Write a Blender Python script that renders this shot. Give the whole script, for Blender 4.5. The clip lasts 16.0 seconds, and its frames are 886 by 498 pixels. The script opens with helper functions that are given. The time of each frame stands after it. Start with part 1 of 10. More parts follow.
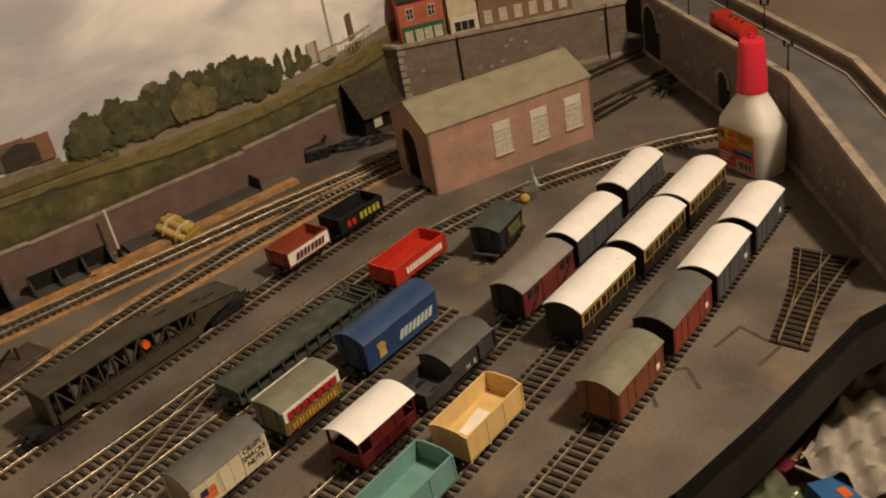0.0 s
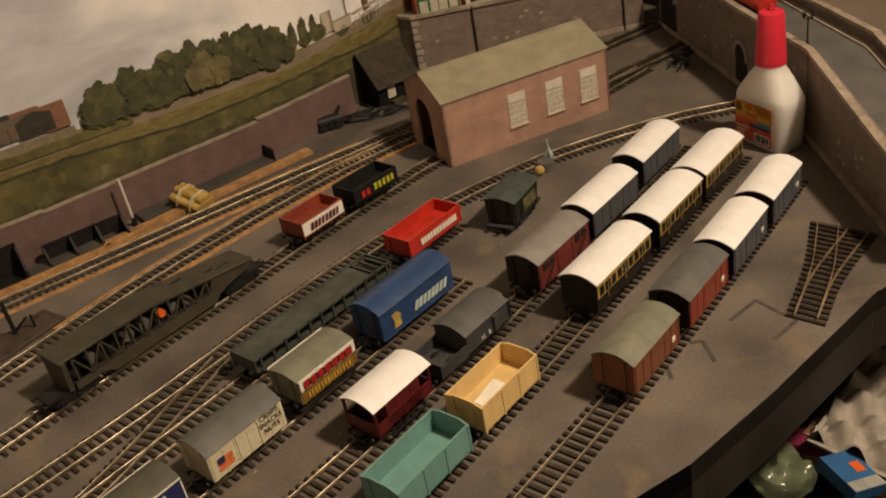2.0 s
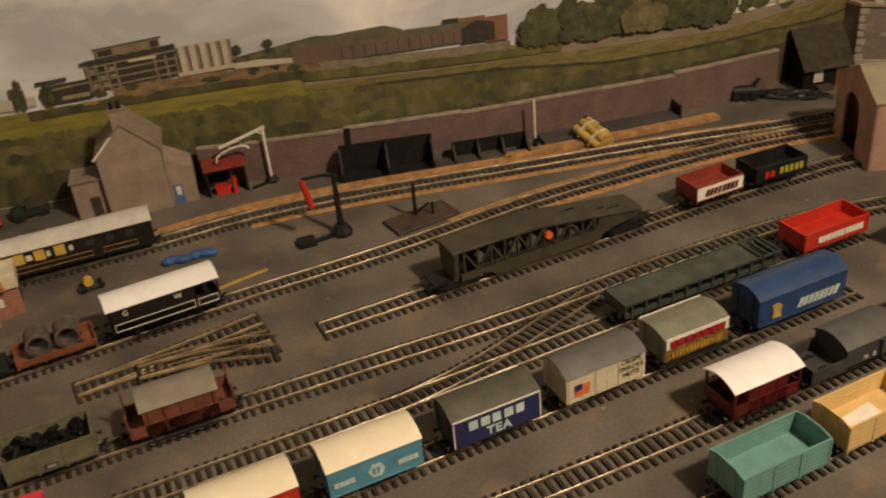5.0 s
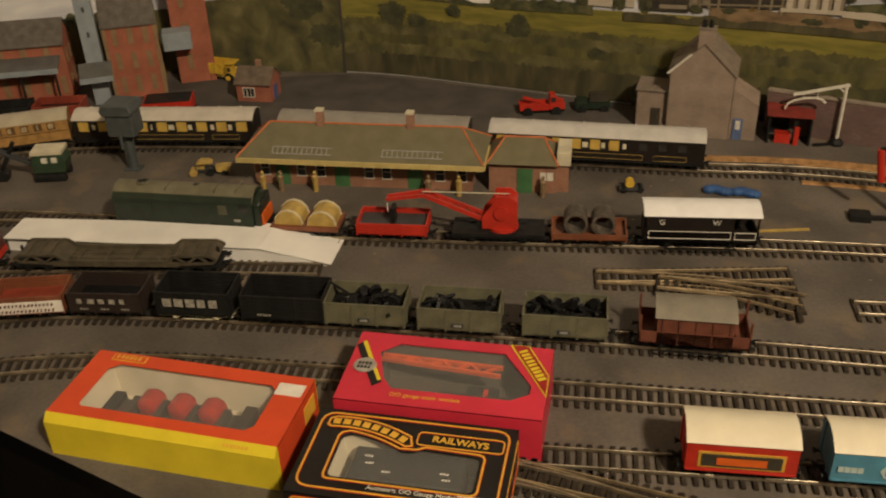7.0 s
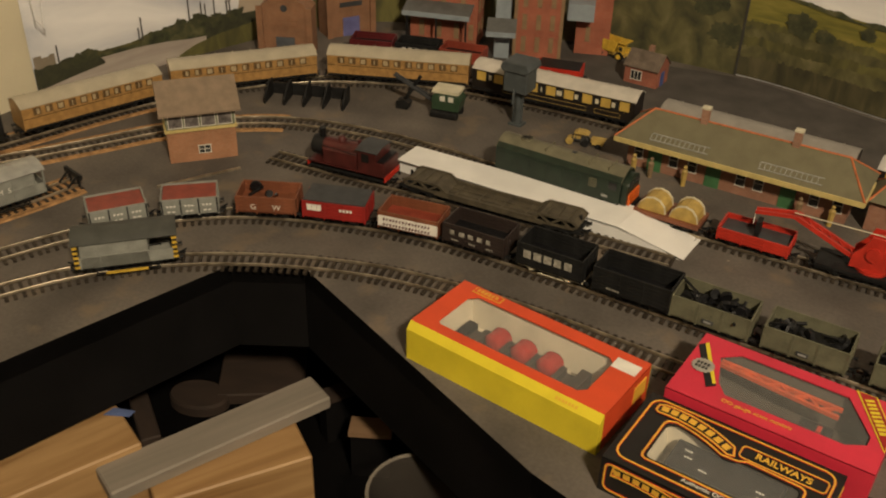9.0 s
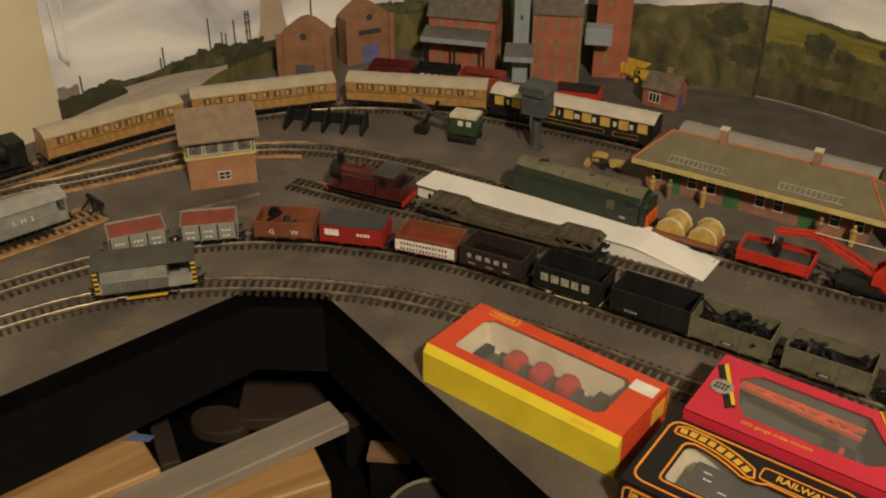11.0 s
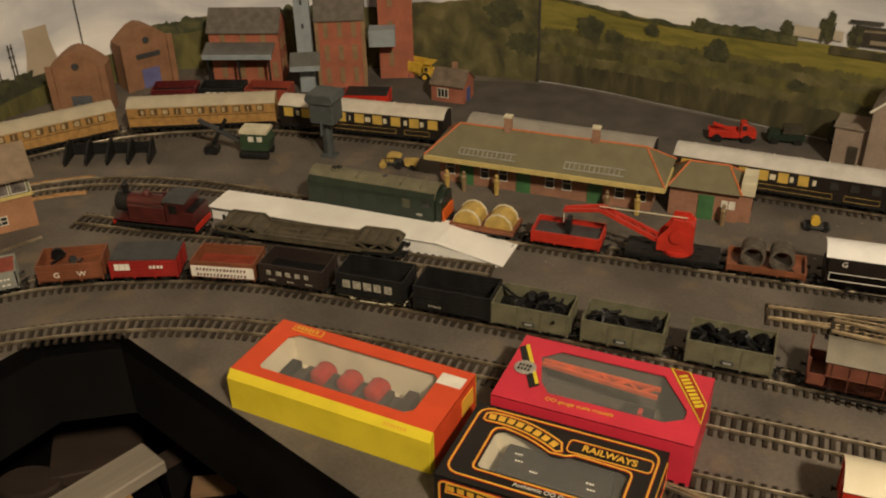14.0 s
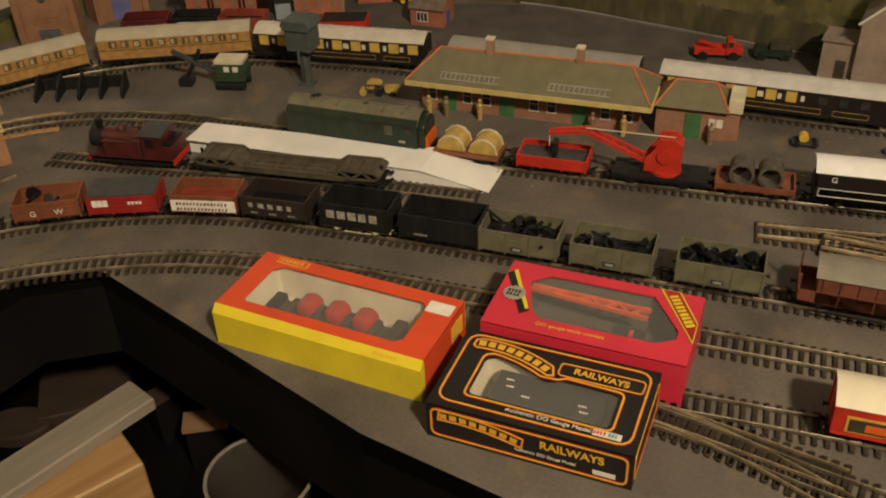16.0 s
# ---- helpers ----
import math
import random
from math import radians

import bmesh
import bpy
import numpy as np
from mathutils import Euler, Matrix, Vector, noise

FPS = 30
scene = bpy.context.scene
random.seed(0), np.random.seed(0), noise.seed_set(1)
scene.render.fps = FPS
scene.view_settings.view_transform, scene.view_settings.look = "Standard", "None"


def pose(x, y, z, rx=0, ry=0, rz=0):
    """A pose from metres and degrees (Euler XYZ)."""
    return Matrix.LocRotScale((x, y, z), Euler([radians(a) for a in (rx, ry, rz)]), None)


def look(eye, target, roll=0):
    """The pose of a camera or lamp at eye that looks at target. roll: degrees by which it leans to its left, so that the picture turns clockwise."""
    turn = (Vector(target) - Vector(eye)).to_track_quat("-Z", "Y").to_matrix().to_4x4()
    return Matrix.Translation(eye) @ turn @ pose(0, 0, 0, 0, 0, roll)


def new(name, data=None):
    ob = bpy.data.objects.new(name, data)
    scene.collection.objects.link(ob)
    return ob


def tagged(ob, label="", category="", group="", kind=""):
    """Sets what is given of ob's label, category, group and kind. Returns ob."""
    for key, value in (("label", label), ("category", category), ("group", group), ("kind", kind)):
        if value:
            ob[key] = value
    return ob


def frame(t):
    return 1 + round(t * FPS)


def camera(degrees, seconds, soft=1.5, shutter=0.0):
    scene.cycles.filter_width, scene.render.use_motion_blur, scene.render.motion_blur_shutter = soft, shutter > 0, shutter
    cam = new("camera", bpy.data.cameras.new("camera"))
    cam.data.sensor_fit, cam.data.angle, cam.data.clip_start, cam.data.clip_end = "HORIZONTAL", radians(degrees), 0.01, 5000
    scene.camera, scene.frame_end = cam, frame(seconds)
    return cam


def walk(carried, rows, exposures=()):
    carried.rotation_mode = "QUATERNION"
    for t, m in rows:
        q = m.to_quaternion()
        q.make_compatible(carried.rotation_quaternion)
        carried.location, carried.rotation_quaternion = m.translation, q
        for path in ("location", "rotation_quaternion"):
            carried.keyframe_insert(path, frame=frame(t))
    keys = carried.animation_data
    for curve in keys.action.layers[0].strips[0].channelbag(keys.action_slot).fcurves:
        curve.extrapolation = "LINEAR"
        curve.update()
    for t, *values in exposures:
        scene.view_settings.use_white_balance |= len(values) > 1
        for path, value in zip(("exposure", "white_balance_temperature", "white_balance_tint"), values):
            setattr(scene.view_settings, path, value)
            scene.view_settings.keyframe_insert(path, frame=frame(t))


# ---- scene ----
cam = camera(50.08, 16.0, soft=2.0, shutter=0.2)
# seconds, eye in metres, turn in degrees
PATH = [
    (0.0, 0.3126, -0.6177, 0.4512, 60.7, 9.67, -51.21),
    (0.5, 0.3126, -0.6156, 0.4486, 60.53, 9.65, -51.29),
    (1.0, 0.3096, -0.6134, 0.4489, 59.99, 9.27, -50.88),
    (1.5, 0.3089, -0.6132, 0.4499, 59.55, 9.35, -50.67),
    (2.0, 0.3084, -0.6128, 0.4502, 59.2, 9.48, -50.54),
    (2.5, 0.3035, -0.6084, 0.4531, 58.85, 8.35, -49.7),
    (3.0, 0.298, -0.61, 0.4631, 58.32, 8.07, -48.09),
    (3.2, 0.2929, -0.6072, 0.462, 58.36, 7.52, -47.3),
    (5.3, 0.2457, -0.5935, 0.4715, 59.21, 4.83, -20.67),
    (5.5, 0.2368, -0.5942, 0.4719, 59.22, 4.56, -17.74),
    (6.0, 0.2119, -0.5958, 0.4753, 58.89, 3.15, -9.14),
    (6.5, 0.1991, -0.5890, 0.4567, 59.06, 2.87, 3.14),
    (7.0, 0.1859, -0.5825, 0.4435, 58.64, 1.88, 8.14),
    (7.5, 0.1693, -0.5971, 0.4529, 57.74, 0.78, 15.49),
    (8.0, 0.1706, -0.6001, 0.4555, 57.03, 0.94, 19.85),
    (8.5, 0.1569, -0.6108, 0.4577, 56.59, -0.2, 24.91),
    (9.0, 0.1525, -0.6236, 0.4598, 57.46, -1.49, 31.59),
    (9.5, 0.1504, -0.6263, 0.4586, 58.5, -1.55, 32.8),
    (12.0, 0.1654, -0.6186, 0.4569, 59.26, 0.27, 32.47),
    (12.5, 0.1632, -0.6201, 0.4583, 59.07, 0.02, 32.37),
    (13.0, 0.1664, -0.6164, 0.4585, 58.95, 0.48, 32.31),
    (13.5, 0.1836, -0.6027, 0.4541, 59.11, 1.55, 26.62),
    (14.0, 0.1864, -0.6022, 0.4546, 59.36, 1.18, 20.33),
    (14.5, 0.1879, -0.5979, 0.4513, 59.24, 1.78, 19.33),
    (15.0, 0.1915, -0.5954, 0.4458, 57.98, 2.18, 17.08),
    (15.5, 0.1863, -0.5951, 0.4431, 56.03, 2.21, 18.77),
    (16.0, 0.182, -0.594, 0.4448, 55.16, 2.07, 18.63),
]
# seconds, stops, kelvin, tint: the clip turns slightly cooler on the way
LIGHT = [(0.0, -0.11, 6460, 11), (3.0, -0.10, 6460, 11), (5.5, -0.04, 6480, 10), (6.5, -0.10, 6420, 8), (7.2, -0.11, 6330, 5), (8.5, 0.06, 6200, 4), (9.5, 0.07, 6100, 4), (13.0, 0.07, 6100, 4), (14.5, 0.11, 6220, 4), (16.0, 0.07, 6240, 4)]
walk(cam, [(t, pose(*p)) for t, *p in PATH], LIGHT)

# ---- light ----
world = bpy.data.worlds.new("room_air")
world.use_nodes = True
world.node_tree.nodes["Background"].inputs[0].default_value = (0.9, 0.75, 0.58, 1)
world.node_tree.nodes["Background"].inputs[1].default_value = 0.03
scene.world = world
lamp_data = bpy.data.lights.new("ceiling_lamp_light", "AREA")
lamp_data.shape, lamp_data.size = "DISK", 0.17
lamp_data.energy, lamp_data.color = 43.0, (1.0, 0.77, 0.53)
lamp = new("ceiling_lamp_light", lamp_data)
lamp.matrix_world = look((1.00, -1.15, 1.45), (-0.40, 0.25, 0.0))


# ---- materials ----
def mat(name, col, rough=0.6, var=0.18, scale=90.0, bump=0.15, metal=0.0, col2=None, fine=900.0, coat=0.0, rand=0.0, stain=None, spec=0.5):
    """A surface with broad patches, fine grain and slight relief, at the size of the models."""
    m = bpy.data.materials.new(name)
    m.use_nodes = True
    n, l = m.node_tree.nodes, m.node_tree.links
    b = n["Principled BSDF"]
    b.inputs["Roughness"].default_value = rough
    b.inputs["Metallic"].default_value = metal
    b.inputs["Coat Weight"].default_value = coat
    b.inputs["Specular IOR Level"].default_value = spec
    tc = n.new("ShaderNodeTexCoord")
    big = n.new("ShaderNodeTexNoise")
    big.inputs["Scale"].default_value, big.inputs["Detail"].default_value = scale, 5
    small = n.new("ShaderNodeTexNoise")
    small.inputs["Scale"].default_value, small.inputs["Detail"].default_value = fine, 3
    l.new(tc.outputs["Object"], big.inputs["Vector"])
    l.new(tc.outputs["Object"], small.inputs["Vector"])
    ramp = n.new("ShaderNodeValToRGB")
    c2 = col2 or tuple(c * (1 - var) for c in col)
    lo = tuple(c * (1 - var) for c in c2)
    hi = tuple(min(1, c * (1 + var)) for c in col)
    ramp.color_ramp.elements[0].position, ramp.color_ramp.elements[1].position = 0.33, 0.67
    ramp.color_ramp.elements[0].color, ramp.color_ramp.elements[1].color = (*lo, 1), (*hi, 1)
    l.new(big.outputs["Fac"], ramp.inputs["Fac"])
    mix = n.new("ShaderNodeMix")
    mix.data_type, mix.blend_type = "RGBA", "OVERLAY"
    mix.inputs["Factor"].default_value = min(1, var * 1.6)
    l.new(ramp.outputs["Color"], mix.inputs["A"])
    l.new(small.outputs["Fac"], mix.inputs["B"])
    out = mix.outputs["Result"]
    if rand:
        info = n.new("ShaderNodeObjectInfo")
        hsv = n.new("ShaderNodeHueSaturation")
        mr = n.new("ShaderNodeMapRange")
        mr.inputs["To Min"].default_value, mr.inputs["To Max"].default_value = 1 - rand, 1 + rand
        l.new(info.outputs["Random"], mr.inputs["Value"])
        l.new(mr.outputs["Result"], hsv.inputs["Value"])
        l.new(out, hsv.inputs["Color"])
        out = hsv.outputs["Color"]
    if stain:
        colour, where, amount, size = stain
        sn = n.new("ShaderNodeTexNoise")
        sn.inputs["Scale"].default_value, sn.inputs["Detail"].default_value = size, 6
        l.new(tc.outputs["Object"], sn.inputs["Vector"])
        sr = n.new("ShaderNodeMapRange")
        sr.inputs["From Min"].default_value, sr.inputs["From Max"].default_value = where, where + 0.12
        sr.inputs["To Max"].default_value = amount
        l.new(sn.outputs["Fac"], sr.inputs["Value"])
        sm = n.new("ShaderNodeMix")
        sm.data_type = "RGBA"
        sm.inputs["B"].default_value = (*colour, 1)
        l.new(sr.outputs["Result"], sm.inputs["Factor"])
        l.new(out, sm.inputs["A"])
        out = sm.outputs["Result"]
    l.new(out, b.inputs["Base Color"])
    if bump:
        bp = n.new("ShaderNodeBump")
        bp.inputs["Strength"].default_value, bp.inputs["Distance"].default_value = bump, 0.0006
        l.new(small.outputs["Fac"], bp.inputs["Height"])
        l.new(bp.outputs["Normal"], b.inputs["Normal"])
    return m


def brick_mat(name, c1, c2, mortar, width=0.0032, height=0.0012, rough=0.85, turn=False, size=0.00012):
    """Printed brick paper: courses of small bricks."""
    m = bpy.data.materials.new(name)
    m.use_nodes = True
    n, l = m.node_tree.nodes, m.node_tree.links
    b = n["Principled BSDF"]
    b.inputs["Roughness"].default_value = rough
    tc = n.new("ShaderNodeTexCoord")
    sep = n.new("ShaderNodeSeparateXYZ")
    l.new(tc.outputs["Object"], sep.inputs[0])
    add = n.new("ShaderNodeMath")
    add.operation = "ADD"
    l.new(sep.outputs["X"], add.inputs[0])
    l.new(sep.outputs["Y"], add.inputs[1])
    comb = n.new("ShaderNodeCombineXYZ")
    l.new(add.outputs[0], comb.inputs["X"])
    l.new(sep.outputs["Z"], comb.inputs["Y"])
    br = n.new("ShaderNodeTexBrick")
    br.inputs["Scale"].default_value = 1.0
    br.inputs["Brick Width"].default_value, br.inputs["Row Height"].default_value = width, height
    br.inputs["Mortar Size"].default_value = size
    br.inputs["Color1"].default_value, br.inputs["Color2"].default_value, br.inputs["Mortar"].default_value = (*c1, 1), (*c2, 1), (*mortar, 1)
    l.new(comb.outputs[0], br.inputs["Vector"])
    nz = n.new("ShaderNodeTexNoise")
    nz.inputs["Scale"].default_value, nz.inputs["Detail"].default_value = 45.0, 6
    l.new(tc.outputs["Object"], nz.inputs["Vector"])
    mix = n.new("ShaderNodeMix")
    mix.data_type, mix.blend_type = "RGBA", "OVERLAY"
    mix.inputs["Factor"].default_value = 0.45
    l.new(br.outputs["Color"], mix.inputs["A"])
    l.new(nz.outputs["Fac"], mix.inputs["B"])
    l.new(mix.outputs["Result"], b.inputs["Base Color"])
    return m


def wood_mat(name, c1, c2, rough=0.6, grain=(6.0, 90.0, 90.0)):
    m = bpy.data.materials.new(name)
    m.use_nodes = True
    n, l = m.node_tree.nodes, m.node_tree.links
    b = n["Principled BSDF"]
    b.inputs["Roughness"].default_value = rough
    tc = n.new("ShaderNodeTexCoord")
    mp = n.new("ShaderNodeMapping")
    mp.inputs["Scale"].default_value = grain
    l.new(tc.outputs["Object"], mp.inputs["Vector"])
    nz = n.new("ShaderNodeTexNoise")
    nz.inputs["Scale"].default_value, nz.inputs["Detail"].default_value, nz.inputs["Distortion"].default_value = 1.0, 6, 1.2
    l.new(mp.outputs[0], nz.inputs["Vector"])
    ramp = n.new("ShaderNodeValToRGB")
    ramp.color_ramp.elements[0].position, ramp.color_ramp.elements[1].position = 0.35, 0.65
    ramp.color_ramp.elements[0].color, ramp.color_ramp.elements[1].color = (*c1, 1), (*c2, 1)
    l.new(nz.outputs["Fac"], ramp.inputs["Fac"])
    l.new(ramp.outputs["Color"], b.inputs["Base Color"])
    bp = n.new("ShaderNodeBump")
    bp.inputs["Strength"].default_value, bp.inputs["Distance"].default_value = 0.2, 0.0005
    l.new(nz.outputs["Fac"], bp.inputs["Height"])
    l.new(bp.outputs["Normal"], b.inputs["Normal"])
    return m


def clear_mat(name, tint=(0.9, 0.9, 0.86), amount=0.90, rough=0.06):
    """Thin clear plastic film: partly see-through, with gloss."""
    m = bpy.data.materials.new(name)
    m.use_nodes = True
    n, l = m.node_tree.nodes, m.node_tree.links
    b = n["Principled BSDF"]
    b.inputs["Base Color"].default_value = (*tint, 1)
    b.inputs["Roughness"].default_value = rough
    b.inputs["Alpha"].default_value = 1 - amount
    return m


# ---- building kit ----
def box(bm, x0, x1, y0, y1, z0, z1):
    v = [bm.verts.new(p) for p in ((x0, y0, z0), (x1, y0, z0), (x1, y1, z0), (x0, y1, z0), (x0, y0, z1), (x1, y0, z1), (x1, y1, z1), (x0, y1, z1))]
    for f in ((3, 2, 1, 0), (4, 5, 6, 7), (0, 1, 5, 4), (1, 2, 6, 5), (2, 3, 7, 6), (3, 0, 4, 7)):
        bm.faces.new([v[i] for i in f])
    return v


def rod(bm, a, b, r, r2=None, n=10):
    a, b = Vector(a), Vector(b)
    q = (b - a).to_track_quat("Z", "Y")
    rings = []
    for p, rr in ((a, r), (b, r if r2 is None else r2)):
        rings.append([bm.verts.new(p + q @ Vector((rr * math.cos(2 * math.pi * i / n), rr * math.sin(2 * math.pi * i / n), 0))) for i in range(n)])
    for i in range(n):
        j = (i + 1) % n
        bm.faces.new((rings[0][i], rings[0][j], rings[1][j], rings[1][i]))
    bm.faces.new(rings[0][::-1])
    bm.faces.new(rings[1])


def beam(bm, a, b, w, h):
    """A square bar from a to b, w wide and h deep."""
    a, b = Vector(a), Vector(b)
    q = (b - a).to_track_quat("Z", "Y")
    ring = [(-w / 2, -h / 2), (w / 2, -h / 2), (w / 2, h / 2), (-w / 2, h / 2)]
    v = [[bm.verts.new(p + q @ Vector((x, y, 0))) for x, y in ring] for p in (a, b)]
    for i in range(4):
        j = (i + 1) % 4
        bm.faces.new((v[0][i], v[0][j], v[1][j], v[1][i]))
    bm.faces.new(v[0][::-1])
    bm.faces.new(v[1])


def prism(bm, profile, a, b, axis="x"):
    """The outline (pairs, anticlockwise) drawn out from a to b along an axis; the pairs are the other two coordinates in order."""
    def at(p, s):
        return (s, p[0], p[1]) if axis == "x" else (p[0], s, p[1]) if axis == "y" else (p[0], p[1], s)
    u = [bm.verts.new(at(p, a)) for p in profile]
    w = [bm.verts.new(at(p, b)) for p in profile]
    k = len(profile)
    for i in range(k):
        j = (i + 1) % k
        bm.faces.new((u[i], u[j], w[j], w[i]))
    bm.faces.new(u[::-1])
    bm.faces.new(w)


def lathe(bm, profile, n=24, at=(0, 0, 0), stretch=(1, 1)):
    rings = [[bm.verts.new((at[0] + r * stretch[0] * math.cos(2 * math.pi * i / n), at[1] + r * stretch[1] * math.sin(2 * math.pi * i / n), at[2] + z)) for i in range(n)] for r, z in profile]
    for a, b in zip(rings, rings[1:]):
        for i in range(n):
            j = (i + 1) % n
            bm.faces.new((a[i], a[j], b[j], b[i]))
    bm.faces.new(rings[0][::-1])
    bm.faces.new(rings[-1])


def ball(bm, c, r, n=8, squash=1.0):
    k = n // 2 + 1
    lathe(bm, [(max(1e-5, r * math.sin(math.pi * i / k)), -r * squash * math.cos(math.pi * i / k)) for i in range(k + 1)], n, c)


def soften(bm, width, segments=1):
    bmesh.ops.bevel(bm, geom=list(bm.edges), offset=width, segments=segments, affect="EDGES", profile=0.6, clamp_overlap=True)


def mesh_of(name, bm, material, smooth=False):
    bmesh.ops.recalc_face_normals(bm, faces=bm.faces)
    me = bpy.data.meshes.new(name)
    bm.to_mesh(me)
    bm.free()
    me.materials.append(material)
    if smooth:
        me.shade_smooth()
        me.set_sharp_from_angle(angle=radians(40))
    return me


def part(name, bm, material, parent, label="", smooth=False, m=None):
    """One mesh object under a thing or under a part."""
    ob = new(name, bm if isinstance(bm, bpy.types.Mesh) else mesh_of(name, bm, material, smooth))
    ob.parent = parent
    if m is not None:
        ob.matrix_basis = m
    return tagged(ob, label) if label else ob


def thing(name, m, label, category, group="", kind=""):
    ob = new(name)
    ob.empty_display_size = 0.01
    ob.matrix_world = m
    return tagged(ob, label, category, group, kind)


def solid(name, bm, material, m, label, category, group="", kind="", smooth=False):
    """A thing of one mesh."""
    ob = new(name, mesh_of(name, bm, material, smooth))
    ob.matrix_world = m
    return tagged(ob, label, category, group, kind)


def one(fn, *a, **k):
    bm = bmesh.new()
    fn(bm, *a, **k)
    return bm


SIDE = Matrix(((1, 0, 0, 0), (0, 0, -1, 0), (0, 1, 0, 0), (0, 0, 0, 1)))  # lays flat work upright, facing -y


def lettering(words, size, material, parent, m, name="lettering", spacing=1.0, bold=0.0):
    """Raised flat lettering in the built-in font, centred on m."""
    cu = bpy.data.curves.new("lettering", "FONT")
    cu.body, cu.size, cu.align_x, cu.align_y, cu.space_character, cu.extrude, cu.offset = words, size, "CENTER", "CENTER", spacing, 0.00012, bold
    tmp = bpy.data.objects.new("lettering", cu)
    me = bpy.data.meshes.new_from_object(tmp)
    bpy.data.objects.remove(tmp)
    me.materials.clear()
    me.materials.append(material)
    return part(name, me, material, parent, m=m)


def bars(count, width, height, material, parent, m, name="lettering", slant=0.0, seed=1, gap=0.28):
    """A row of plain blocks in place of a maker's name, centred on m."""
    rnd = random.Random(seed)
    bm = bmesh.new()
    pitch = width / count
    for i in range(count):
        x0 = -width / 2 + i * pitch
        lo, hi = -height / 2, height / 2
        w = pitch * (1 - gap * rnd.uniform(0.9, 1.5))
        bm.faces.new([bm.verts.new((x0 + x + slant * y, y, 0.00012)) for x, y in ((0, lo), (w, lo), (w, hi), (0, hi))])
    return part(name, bm, material, parent, m=m)


def spline(pts, step=0.006):
    """Points along a smooth line through pts, at even steps, with their headings."""
    p = [Vector((x, y)) for x, y in pts]
    p = [p[0] * 2 - p[1], *p, p[-1] * 2 - p[-2]]
    fine = []
    for i in range(1, len(p) - 2):
        a, b, c, d = p[i - 1:i + 3]
        for k in range(24):
            t = k / 24
            fine.append(0.5 * ((2 * b) + (c - a) * t + (2 * a - 5 * b + 4 * c - d) * t * t + (3 * b - a - 3 * c + d) * t ** 3))
    fine.append(p[-2])
    out, left = [fine[0]], step
    for a, b in zip(fine, fine[1:]):
        s = (b - a).length
        while s >= left > 0:
            a = a + (b - a) * (left / s)
            s = (b - a).length
            out.append(a)
            left = step
        left -= s
    res = []
    for i, q in enumerate(out):
        h = out[min(i + 1, len(out) - 1)] - out[max(i - 1, 0)]
        res.append((q.x, q.y, math.atan2(h.y, h.x)))
    return res


def on_line(line, x=None, y=None):
    """The place on a line nearest to x (or to y): x, y and heading in degrees."""
    q = min(line, key=lambda r: abs(r[0] - x) if y is None else abs(r[1] - y) + (1 if r[0] > 0 else 0))
    return q[0], q[1], math.degrees(q[2])

# ---- materials of the place ----
M_BOARD = mat("painted_board", (0.124, 0.106, 0.089), 0.75, 0.20, 11.0, 0.3, col2=(0.088, 0.076, 0.066), fine=320.0, stain=((0.19, 0.14, 0.09), 0.56, 0.55, 26.0))
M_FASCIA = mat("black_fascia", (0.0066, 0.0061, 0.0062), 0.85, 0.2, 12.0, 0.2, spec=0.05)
M_FASCIA2 = mat("grey_fascia", (0.030, 0.026, 0.023), 0.85, 0.25, 14.0, 0.2, spec=0.2)
M_SLEEPER = mat("sleeper_plastic", (0.0364, 0.0279, 0.0200), 0.65, 0.25, 200.0, 0.1, rand=0.3, spec=0.25)
M_RAIL = mat("rail_metal", (0.52, 0.45, 0.34), 0.38, 0.25, 60.0, 0.05, metal=0.85, col2=(0.36, 0.30, 0.21))
M_DULLRAIL = mat("tarnished_rail", (0.36, 0.28, 0.17), 0.50, 0.25, 60.0, 0.05, metal=0.6, col2=(0.24, 0.18, 0.11))
M_CORK = mat("cork_strip", (0.37, 0.205, 0.082), 0.9, 0.22, 120.0, 0.5)
M_BLACK = mat("black_plastic", (0.012, 0.012, 0.012), 0.55, 0.3, 150.0, 0.1, spec=0.3)
M_WHEEL = mat("wheel_plastic", (0.016, 0.015, 0.015), 0.5, 0.3, 150.0, 0.1, spec=0.3)
M_STEEL = mat("tyre_steel", (0.30, 0.29, 0.27), 0.35, 0.2, 200.0, 0.05, metal=0.9)
M_WHITE = mat("white_roof", (0.80, 0.80, 0.80), 0.5, 0.035, 60.0, 0.08, stain=((0.25, 0.22, 0.19), 0.70, 0.6, 150.0))
M_CREAMROOF = mat("cream_roof", (0.74, 0.68, 0.52), 0.5, 0.04, 50.0, 0.08)
M_GREYROOF = mat("grey_roof", (0.105, 0.105, 0.10), 0.6, 0.12, 80.0, 0.1)
M_OLIVEROOF = mat("olive_grey_roof", (0.17, 0.175, 0.13), 0.6, 0.12, 80.0, 0.1)
M_DARKROOF = mat("dark_olive_roof", (0.075, 0.075, 0.055), 0.65, 0.15, 80.0, 0.1)
M_LIGHTROOF = mat("light_grey_roof", (0.33, 0.33, 0.31), 0.5, 0.12, 80.0, 0.1)
M_MAROON = mat("maroon_plastic", (0.10, 0.012, 0.014), 0.42, 0.15, 80.0, 0.05)
M_BAUX = mat("bauxite_brown", (0.19, 0.065, 0.03), 0.5, 0.15, 80.0, 0.1)
M_REDVAN = mat("red_brown", (0.24, 0.045, 0.025), 0.48, 0.15, 80.0, 0.1)
